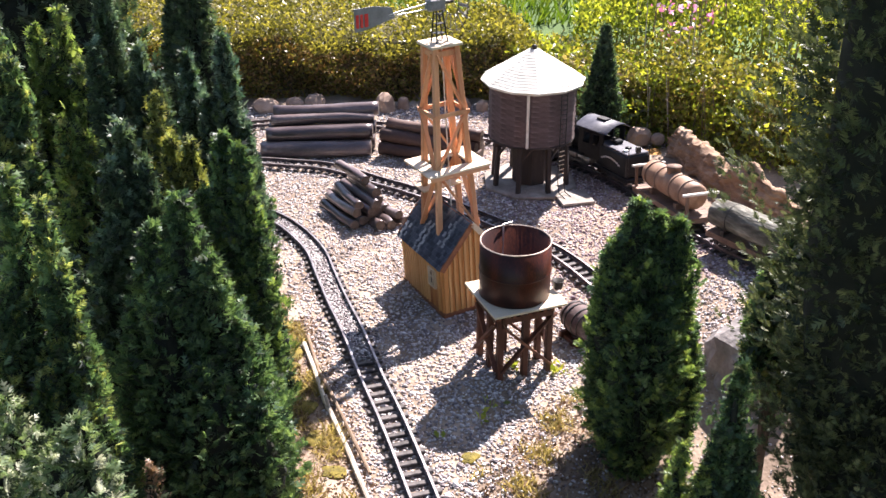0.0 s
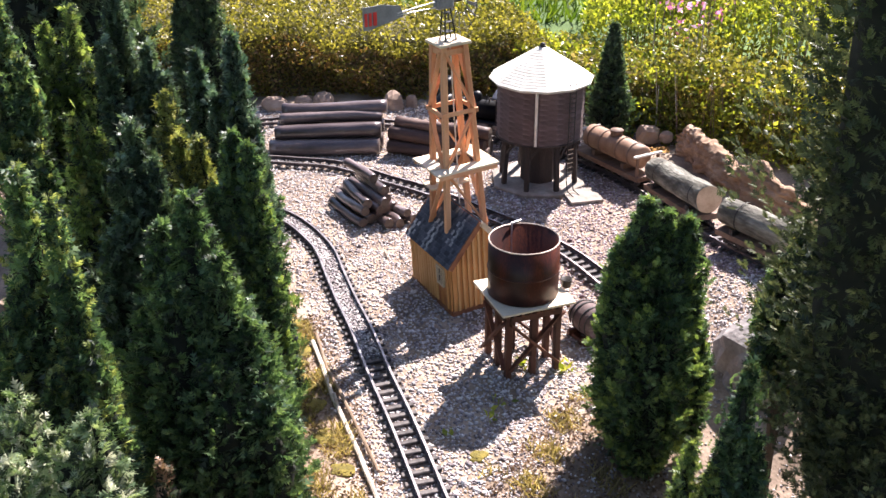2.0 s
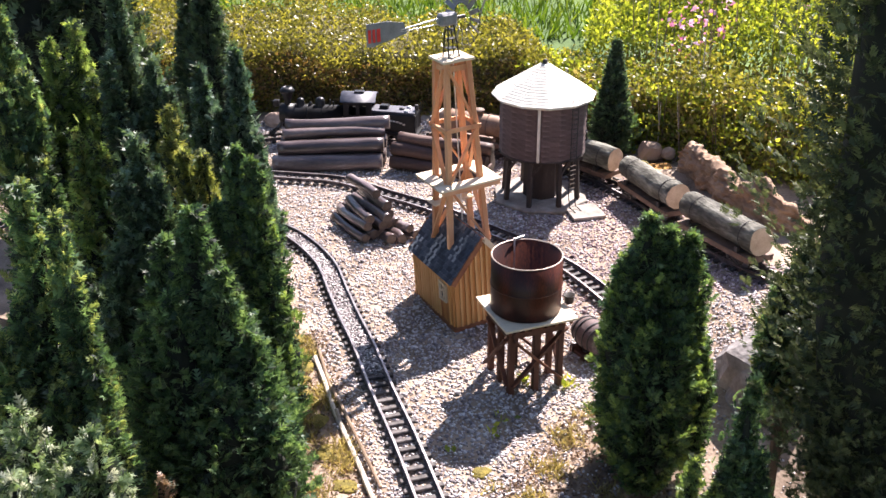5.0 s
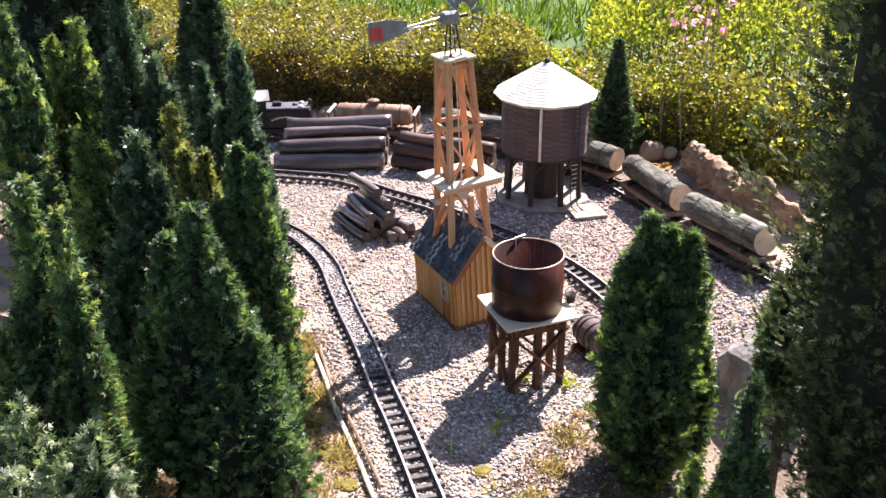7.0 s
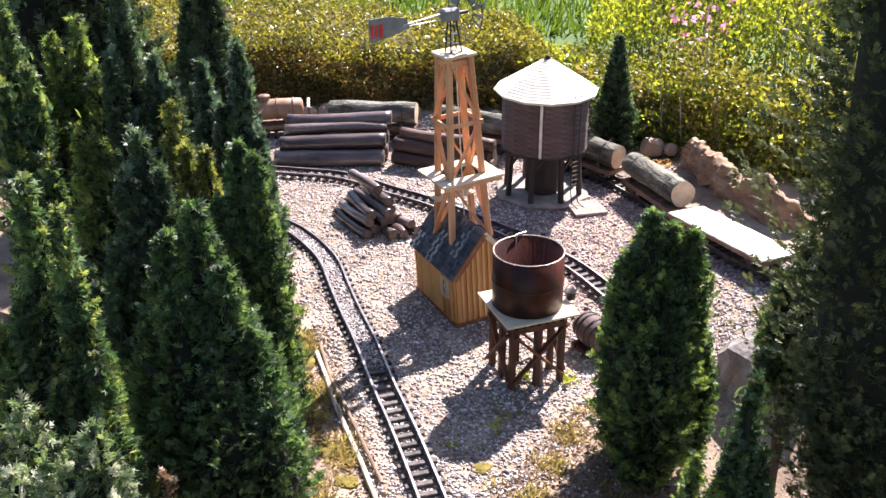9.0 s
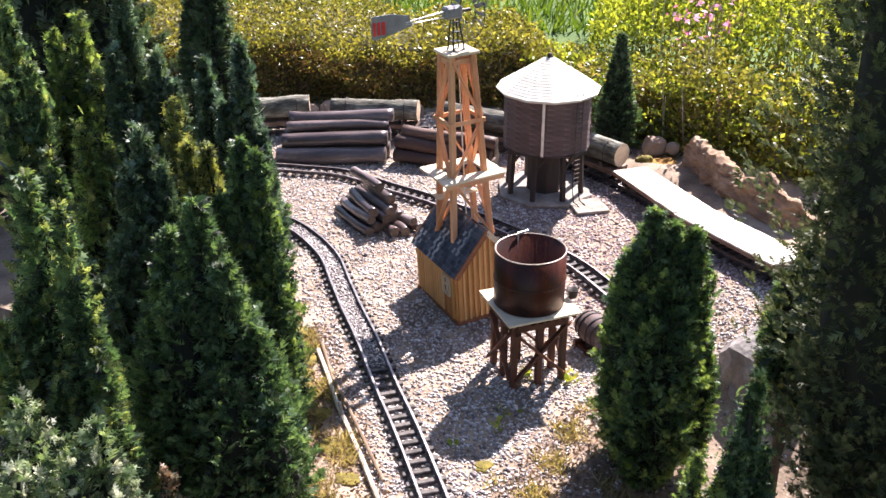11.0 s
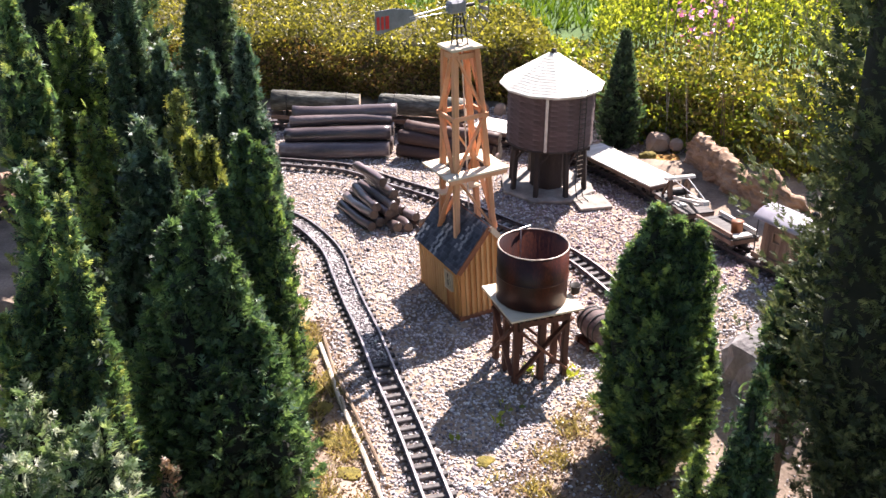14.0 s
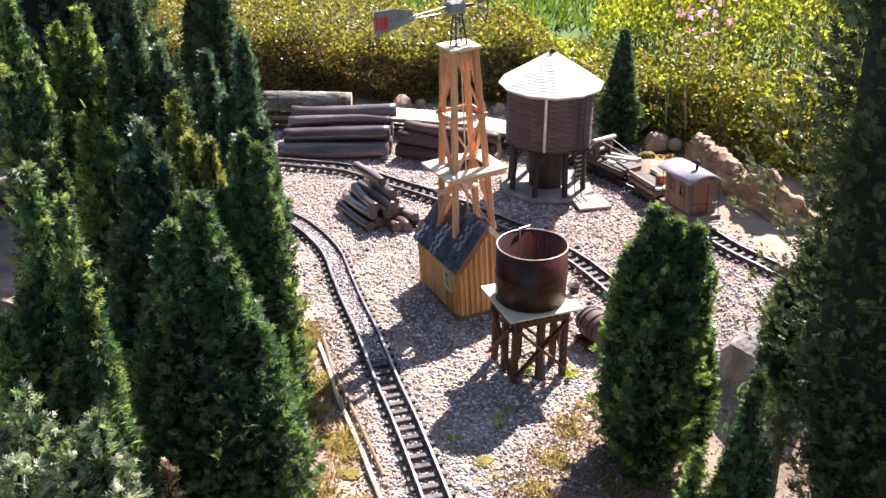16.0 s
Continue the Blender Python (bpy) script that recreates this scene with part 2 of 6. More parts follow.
M_HEDGE = leafy("hedge_leaves", (0.045, 0.048, 0.014), (0.10, 0.102, 0.026), (0.19, 0.178, 0.052), 0.5, (1.3, 1.3, 0.5), 0.35)
M_HEDGEDRY = leafy("brown_hedge_leaves", (0.045, 0.033, 0.016), (0.11, 0.082, 0.038), (0.20, 0.155, 0.075), 0.45, (1.4, 1.1, 0.5), 0.4)
M_BRIGHT = leafy("bright_spring_leaves", (0.06, 0.09, 0.018), (0.14, 0.185, 0.03), (0.27, 0.30, 0.06), 0.5, (1.3, 1.25, 0.45), 0.4)
M_GRASS = leafy("meadow_grass", (0.022, 0.05, 0.009), (0.045, 0.085, 0.015), (0.09, 0.13, 0.028), 0.4, (1.4, 1.4, 0.4))
M_STRAW = leafy("yellowed_grass", (0.09, 0.085, 0.034), (0.17, 0.155, 0.075), (0.28, 0.25, 0.15), 0.55, (1.3, 1.2, 0.6))
M_LITTER = leafy("dry_leaf_scraps", (0.05, 0.034, 0.022), (0.115, 0.08, 0.052), (0.21, 0.155, 0.105), 0.2, (1.2, 1.0, 0.6))
M_PINK = leafy("pink_blossom", (0.45, 0.16, 0.28), (0.6, 0.28, 0.4), (0.75, 0.45, 0.55), 0.3, (1.2, 0.9, 1.0))


# ---- building helpers ----
def mesh_of(name, verts, faces, mat, smooth=False):
    me = bpy.data.meshes.new(name)
    verts, faces = np.asarray(verts, dtype=np.float32), np.asarray(faces, dtype=np.int32)
    me.vertices.add(len(verts))
    me.vertices.foreach_set("co", verts.ravel())
    n, k = faces.shape
    me.loops.add(n * k)
    me.loops.foreach_set("vertex_index", faces.ravel())
    me.polygons.add(n)
    me.polygons.foreach_set("loop_start", np.arange(0, n * k, k, dtype=np.int32))
    me.update(calc_edges=True)
    me.materials.append(mat)
    if smooth:
        me.polygons.foreach_set("use_smooth", np.ones(n, dtype=bool))
    return me


def part(name, bm, mat, parent=None, label="", smooth=False):
    """One bmesh as one mesh object under a thing or a part."""
    bmesh.ops.recalc_face_normals(bm, faces=bm.faces)
    me = bpy.data.meshes.new(name)
    bm.to_mesh(me)
    bm.free()
    for m in (mat if isinstance(mat, (list, tuple)) else [mat]):
        me.materials.append(m)
    if smooth:
        for p in me.polygons:
            p.use_smooth = len(p.vertices) < 5
    ob = new(name, me)
    ob.parent = parent
    return tagged(ob, label)


def share(name, me, parent, m):
    ob = new(name, me)
    ob.parent = parent
    ob.matrix_basis = m
    return ob


def thing(name, label, category, m=None, group="", kind=""):
    ob = new(name)
    ob.empty_display_size = 0.02
    if m is not None:
        ob.matrix_basis = m
    return tagged(ob, label, category, group, kind)


def box(bm, c, s, m=None, bevel=0.0, mat=0):
    r = bmesh.ops.create_cube(bm, size=1.0, matrix=(m or Matrix()) @ Matrix.Translation(c) @ Matrix.Diagonal((*s, 1)))
    vs = r["verts"]
    fs = {f for v in vs for f in v.link_faces}
    for f in fs:
        f.material_index = mat
    if bevel:
        es = {e for v in vs for e in v.link_edges}
        bmesh.ops.bevel(bm, geom=list(es), offset=bevel, segments=1, affect="EDGES", clamp_overlap=True, material=-1)
    return bm


def beam(bm, a, b, w, h, up=(0, 0, 1), bevel=0.0, mat=0):
    """A straight timber of section w by h from a to b."""
    a, b = Vector(a), Vector(b)
    x = (b - a).normalized()
    y = Vector(up).cross(x)
    y = y.normalized() if y.length > 1e-4 else Vector((0, 1, 0))
    z = x.cross(y)
    m = Matrix((x, y, z)).transposed().to_4x4()
    m.translation = (a + b) / 2
    return box(bm, (0, 0, 0), ((b - a).length, w, h), m, bevel, mat)


def rod(bm, a, b, r0, r1=None, seg=12, mat=0, capmat=None):
    a, b = Vector(a), Vector(b)
    r1 = r0 if r1 is None else r1
    m = Matrix.Translation((a + b) / 2) @ (b - a).to_track_quat("Z", "Y").to_matrix().to_4x4()
    r = bmesh.ops.create_cone(bm, cap_ends=True, segments=seg, radius1=r0, radius2=r1, depth=(b - a).length, matrix=m)
    for f in {f for v in r["verts"] for f in v.link_faces}:
        f.material_index = capmat if capmat is not None and len(f.verts) > 4 else mat
    return bm


def lathe(bm, profile, seg=24, m=None, mat=0):
    """A body of revolution about z from (radius, height) pairs."""
    m = m or Matrix()
    rings = []
    for r, z in profile:
        rings.append([bm.verts.new(m @ Vector((max(r, 1e-5) * math.cos(2 * math.pi * i / seg), max(r, 1e-5) * math.sin(2 * math.pi * i / seg), z))) for i in range(seg)])
    for a, b in zip(rings[:-1], rings[1:]):
        for i in range(seg):
            f = bm.faces.new((a[i], a[(i + 1) % seg], b[(i + 1) % seg], b[i]))
            f.material_index = mat
            f.smooth = True
    return bm


def wobble(bm, amount, scale, seed=0.0):
    for v in bm.verts:
        d = noise.noise_vector(v.co * scale + Vector((seed, seed * 1.7, -seed)))
        v.co += d * amount
    return bm


# ---- ground ----
def smooth_line(points, n=24):
    """Points along a smooth line through the given ones, evenly spaced."""
    p = [np.array(q, float) for q in points]
    p = [2 * p[0] - p[1]] + p + [2 * p[-1] - p[-2]]
    out = []
    for i in range(1, len(p) - 2):
        for k in range(n):
            t = k / n
            out.append(0.5 * (2 * p[i] + (p[i + 1] - p[i - 1]) * t + (2 * p[i - 1] - 5 * p[i] + 4 * p[i + 1] - p[i + 2]) * t * t
                              + (3 * p[i] - p[i - 1] - 3 * p[i + 1] + p[i + 2]) * t ** 3))
    out.append(p[-2])
    out = np.array(out)
    d = np.concatenate([[0], np.cumsum(np.linalg.norm(np.diff(out, axis=0), axis=1))])
    return out, d


class Line:
    def __init__(self, points):
        self.p, self.d = smooth_line(points)
        self.length = self.d[-1]

    def at(self, s):
        return np.array([np.interp(s, self.d, self.p[:, 0]), np.interp(s, self.d, self.p[:, 1])])

    def heading(self, s):
        a, b = self.at(s - 0.01), self.at(s + 0.01)
        return math.atan2(b[1] - a[1], b[0] - a[0])


# the train's line, from the near right round behind the water tower to the far left
LINE_A = Line([(3.6, -1.0), (2.4, 0.25), (1.55, 1.15), (1.12, 1.63), (0.93, 1.85), (0.83, 1.98), (0.768, 2.067), (0.713, 2.17), (0.679, 2.272), (0.632, 2.464), (0.574, 2.670),
               (0.482, 2.836), (0.335, 2.985), (0.15, 3.095), (-0.04, 3.175), (-0.22, 3.215), (-0.40, 3.235), (-0.60, 3.225), (-0.85, 3.17), (-1.3, 3.0),
               (-2.0, 2.6), (-3.4, 1.6)])
# the passing line across the middle
LINE_B = Line([(-1.05, 2.74), (-0.80, 2.84), (-0.60, 2.876), (-0.50, 2.876), (-0.41, 2.862), (-0.32, 2.834), (-0.229, 2.782), (-0.141, 2.712), (-0.056, 2.642),
               (0.06, 2.545), (0.17, 2.43), (0.26, 2.325), (0.327, 2.236), (0.389, 2.10), (0.447, 1.95), (0.480, 1.83), (0.495, 1.76)])
# the near line that runs out towards the viewer
LINE_C = Line([(-0.95, 2.68), (-0.78, 2.66), (-0.60, 2.60), (-0.462, 2.512), (-0.372, 2.418), (-0.290, 2.277), (-0.243, 2.125), (-0.203, 1.988), (-0.165, 1.865),
               (-0.117, 1.70), (-0.074, 1.557), (-0.016, 1.347), (0.03, 1.15), (0.09, 0.8), (0.16, 0.3)])


def beyond_far_line(x, y):
    """Metres past the far line on the hedge's side, where it runs along the outcrop."""
    return np.where((y > 2.15) & (y < 2.98), x - np.interp(y, [2.0, 2.17, 2.27, 2.46, 2.67, 2.84, 2.98], [0.82, 0.713, 0.679, 0.632, 0.574, 0.482, 0.335]), 0.0)


def edge_left(y):
    """Where the gravel yard ends, left of the near line."""
    return np.interp(y, [0.5, 1.15, 1.35, 1.56, 1.70, 1.865, 2.0, 2.15, 2.35, 2.6, 3.0, 3.4],
                     [-0.10, -0.10, -0.12, -0.17, -0.215, -0.265, -0.305, -0.36, -0.48, -0.70, -0.95, -1.1])


def ground_z(x, y):
    x, y = np.asarray(x, float), np.asarray(y, float)
    drop = np.clip((edge_left(y) - 0.07 - x) / 0.5, 0, 1)
    z = -0.20 * drop * drop * (3 - 2 * drop)
    front = np.clip((x - 0.20 - 0.55 * np.clip(y - 1.35, 0, 2)) / 0.5, 0, 1) * np.clip((1.95 - y) / 0.5, 0, 1)
    z = z - 0.16 * front
    near = np.clip((1.25 - y) / 0.6, 0, 1)
    z = z - 0.12 * near * near
    bank = np.clip((x - 0.74) / 0.25, 0, 1) * np.clip((y - 2.35) / 0.3, 0, 1) * np.clip((3.5 - y) / 0.4, 0, 1)
    z = z + 0.05 * bank
    z = z + 0.035 * np.clip((beyond_far_line(x, y) - 0.07) / 0.10, 0, 1) * np.clip((y - 2.15) / 0.2, 0, 1) * np.clip((2.98 - y) / 0.15, 0, 1) * (1 - np.clip((x - 0.74) / 0.25, 0, 1))
    rise = np.clip((2.70 - y) / 0.62, 0, 1) * np.clip((x - 0.48) / 0.14, 0, 1) * np.clip((y - 1.5) / 0.3, 0, 1) * np.clip((2.2 - x) / 0.8, 0, 1)
    z = z + 0.06 * rise
    z = z + 0.004 * np.sin(x * 17 + 1.3 * y * 7) * np.cos(y * 13 - x * 5) * (np.abs(x) < 1.2) * (y > 1.0) * (y < 3.5)
    return z


def grass_or_soil():
    """Soil in the bed, lawn beyond it."""
    m = M_SOIL.copy()
    m.name = "soil_and_lawn"
    nt = m.node_tree
    bsdf = nt.nodes["Principled BSDF"]
    old = bsdf.inputs["Base Color"].links[0].from_socket
    co = nt.nodes.new("ShaderNodeTexCoord")
    sep = nt.nodes.new("ShaderNodeSeparateXYZ")
    nt.links.new(co.outputs["Object"], sep.inputs[0])
    mr = nt.nodes.new("ShaderNodeMapRange")
    mr.inputs[1].default_value, mr.inputs[2].default_value = 3.5, 3.8
    nt.links.new(sep.outputs[1], mr.inputs[0])
    off = nt.nodes.new("ShaderNodeVectorMath")
    off.operation = "DISTANCE"
    off.inputs[1].default_value = (0, 2, 0)
    nt.links.new(co.outputs["Object"], off.inputs[0])
    far = nt.nodes.new("ShaderNodeMapRange")
    far.inputs[1].default_value, far.inputs[2].default_value = 1.9, 2.3
    nt.links.new(off.outputs["Value"], far.inputs[0])
    either = nt.nodes.new("ShaderNodeMath")
    either.operation = "MAXIMUM"
    nt.links.new(mr.outputs[0], either.inputs[0])
    nt.links.new(far.outputs[0], either.inputs[1])
    n = nt.nodes.new("ShaderNodeTexNoise")
    n.inputs["Scale"].default_value = 3.0
    nt.links.new(co.outputs["Object"], n.inputs["Vector"])
    r = ramp_node(nt, [(0.3, (0.035, 0.075, 0.014)), (0.7, (0.085, 0.14, 0.026))])
    nt.links.new(n.outputs[0], r.inputs[0])
    mix = nt.nodes.new("ShaderNodeMix")
    mix.data_type = "RGBA"
    nt.links.new(either.outputs[0], mix.inputs[0])
    nt.links.new(old, mix.inputs[6])
    nt.links.new(r.outputs[0], mix.inputs[7])
    nt.links.new(mix.outputs[2], bsdf.inputs["Base Color"])
    return m


def build_ground():
    xs = np.concatenate([[-400, -120, -40, -14, -6, -3.2, -2.2], np.linspace(-1.6, 1.6, 129), [2.2, 3.2, 6, 14, 40, 120, 400]])
    ys = np.concatenate([[-400, -120, -40, -14, -6, -3, -1.2, -0.4], np.linspace(0.2, 3.8, 145), [4.2, 5, 7, 12, 30, 100, 400]])
    X, Y = np.meshgrid(xs, ys)
    v = np.stack([X.ravel(), Y.ravel(), ground_z(X, Y).ravel()], 1)
    nx = len(xs)
    i = (np.arange(len(ys) - 1)[:, None] * nx + np.arange(nx - 1)[None, :]).ravel()
    f = np.stack([i, i + 1, i + nx + 1, i + nx], 1)
    tagged(new("ground", mesh_of("ground", v, f, grass_or_soil(), True)), "brown garden soil that runs out into green lawn", "ground", kind="structure")


def rand_rot(rng, n):
    q = rng.normal(size=(n, 4))
    q /= np.linalg.norm(q, axis=1)[:, None]
    w, x, y, z = q.T
    return np.stack([1 - 2 * (y * y + z * z), 2 * (x * y - w * z), 2 * (x * z + w * y), 2 * (x * y + w * z), 1 - 2 * (x * x + z * z), 2 * (y * z - w * x),
                     2 * (x * z - w * y), 2 * (y * z + w * x), 1 - 2 * (x * x + y * y)], 1).reshape(n, 3, 3)


def scatter(name, tv, tf, pos, rot, scl, mat, smooth=False):
    """Many copies of one small shape, joined into one mesh."""
    n, k = len(pos), len(tv)
    v = np.einsum("nij,nkj->nki", rot, tv[None] * np.asarray(scl).reshape(n, -1)[:, None, :]) + pos[:, None, :]
    f = (tf[None] + (np.arange(n) * k)[:, None, None]).reshape(-1, tf.shape[1])
    return mesh_of(name, v.reshape(-1, 3), f, mat, smooth)


def ico():
    """An angular chip with eight faces."""
    v = np.array([(1, 0.1, 0.1), (-0.95, -0.15, 0), (0.1, 0.9, -0.2), (-0.2, -1, 0.15), (0.2, 0.15, 1), (-0.1, -0.2, -1)])
    f = np.array([(0, 2, 4), (2, 1, 4), (1, 3, 4), (3, 0, 4), (2, 0, 5), (1, 2, 5), (3, 1, 5), (0, 3, 5)])
    return v, f


def build_gravel():
    rng = np.random.default_rng(3)
    tv, tf = ico()
    n = 155000
    x, y = rng.uniform(-1.1, 1.15, n), 1.15 + 2.3 * rng.uniform(0, 1, n) ** 1.15
    keep = x > edge_left(y) + 0.05 * (rng.uniform(size=n) - 0.6)
    bare = np.clip((x - 0.07 - 0.6 * np.clip(y - 1.35, 0, 2)) / 0.14, 0, 1) * (y < 1.72)
    keep &= rng.uniform(size=n) > 0.86 * bare
    keep &= ~((x > 0.80) & (y > 2.45))
    keep &= beyond_far_line(x, y) < 0.075 + 0.02 * rng.normal(size=n)
    keep &= np.abs(x) < 0.52 * np.hypot(y, 1.15) + 0.1
    x, y = x[keep], y[keep]
    n = len(x)
    size = rng.lognormal(-5.82, 0.30, n)
    flat = np.stack([size * rng.uniform(0.8, 1.5, n), size * rng.uniform(0.7, 1.1, n), size * rng.uniform(0.45, 0.8, n)], 1)
    ang = rng.uniform(0, 2 * np.pi, n)
    tilt = rng.normal(0, 0.35, n)
    ca, sa, ct, st = np.cos(ang), np.sin(ang), np.cos(tilt), np.sin(tilt)
    rot = np.stack([ca, -sa * ct, sa * st, sa, ca * ct, -ca * st, 0 * ca, st, ct], 1).reshape(n, 3, 3)
    pos = np.stack([x, y, ground_z(x, y) + size * rng.uniform(0.1, 0.55, n)], 1)
    # ballast heaped over the sleepers of the near line
    m = 4200
    sc = rng.uniform(LINE_C.length - 2.25, LINE_C.length - 1.50, m)
    pc = np.stack([np.interp(sc, LINE_C.d, LINE_C.p[:, 0]), np.interp(sc, LINE_C.d, LINE_C.p[:, 1])], 1)
    side = rng.uniform(-0.019, 0.019, m)
    x2, y2 = pc[:, 0] + side, pc[:, 1] + 0.3 * side
    size2 = rng.lognormal(-5.95, 0.28, m)
    pos2 = np.stack([x2, y2, ground_z(x2, y2) + rng.uniform(0.004, 0.0105, m)], 1)
    pos, rot, x, y = np.concatenate([pos, pos2]), np.concatenate([rot, rot[:m]]), np.concatenate([x, x2]), np.concatenate([y, y2])
    flat = np.concatenate([flat, size2[:, None] * np.array([[1.2, 0.9, 0.6]])])
    n += m
    red = (x > 0.33 + 0.2 * rng.normal(size=n)) & (y > 2.0)
    for pick, mat, label in ((~red, M_GRAVEL, "pale grey crushed stone gravel over the yard"), (red, M_GRAVEL_RED, "pinkish crushed stone beside the track")):
        me = scatter("gravel", tv, tf, pos[pick], rot[pick], flat[pick], mat)
        tagged(new("gravel", me), label, "gravel", kind="stuff")


# ---- track ----
def build_track(line, s0, s1, label):
    tr = thing("railway_track", label, "railway track", kind="structure")
    bm = bmesh.new()
    box(bm, (0, 0, 0), (0.0115, 0.074, 0.007), None, 0.0012)
    for sx in (-1, 1):
        box(bm, (0, sx * 0.0225, 0.0045), (0.009, 0.011, 0.003))
    me = bpy.data.meshes.new("sleeper")
    bm.to_mesh(me)
    bm.free()
    me.materials.append(M_SLEEPER)
    s = s0
    rng = random.Random(5)
    while s < s1:
        p, h = line.at(s), line.heading(s)
        share("sleeper", me, tr, pose(p[0], p[1], 0.0055 + float(ground_z(*p)), 0, 0, math.degrees(h) + rng.uniform(-1.2, 1.2)))
        s += 0.0285
    # two rails, each with foot, web and head
    prof = [(-0.0045, 0.0095), (0.0045, 0.0095), (0.0045, 0.0108), (0.0012, 0.0118), (0.0012, 0.0152), (0.0024, 0.0162), (0.0024, 0.0186), (-0.0024, 0.0186), (-0.0024, 0.0162),
            (-0.0012, 0.0152), (-0.0012, 0.0118), (-0.0045, 0.0108)]
    for side in (-1, 1):
        bm = bmesh.new()
        rings = []
        for s in np.arange(s0, s1, 0.02):
            p, h = line.at(s), line.heading(s)
            nx, ny, z0 = -math.sin(h), math.cos(h), float(ground_z(*p))
            rings.append([bm.verts.new((p[0] + nx * (side * 0.0225 + o), p[1] + ny * (side * 0.0225 + o), z0 + z)) for o, z in prof])
        for a, b in zip(rings[:-1], rings[1:]):
            for j in range(len(prof)):
                f = bm.faces.new((a[j], a[(j + 1) % len(prof)], b[(j + 1) % len(prof)], b[j]))
                f.material_index = 1 if j == 6 else 0
        part("rail", bm, [M_RAIL, M_RAILTOP], tr)
    return tr


# ---- trees ----
def frond_shape(seg=3, spread=0.52, curl=0.2):
    """A small flat scaly spray: leaflets fork off a short stem and share its points."""
    v, f = [], []
    for i in range(seg + 1):
        v.append((0.8 * i / seg, 0, 0.08 * math.sin(2.2 * i / seg)))
    for i in range(seg):
        ln = spread * (1.0, 0.95, 0.7)[i]
        for sgn in (-1, 1):
            v.append((0.8 * i / seg + ln * 0.8 + 0.02, sgn * ln * 0.62, 0.05 - curl * ln))
            k = len(v) - 1
            f.append((i, k, i + 1) if sgn < 0 else (i, i + 1, k))
    v += [(0.72, 0.07, 0.05), (1.12, 0, -0.04)]
    f += [(seg - 1, len(v) - 1, len(v) - 2)]
    return np.array(v), np.array(f)


def orient(axis, twist):
    """Rotations whose x axis points along axis, turned about it."""
    a = axis / np.linalg.norm(axis, axis=1)[:, None]
    up = np.tile([0.0, 0, 1], (len(a), 1))
    y = np.cross(up, a)
    y /= np.maximum(np.linalg.norm(y, axis=1), 1e-6)[:, None]
    z = np.cross(a, y)
    c, s = np.cos(twist)[:, None], np.sin(twist)[:, None]
    y2, z2 = c * y + s * z, -s * y + c * z
    return np.stack([a, y2, z2], 2)


def column(u, tip):
    """Crown radius over height: a slim column with a pointed head."""
    return np.minimum(1.0, (0.55 + 1.8 * u)) * np.clip((1 - u) / tip, 0, 1) ** 0.9


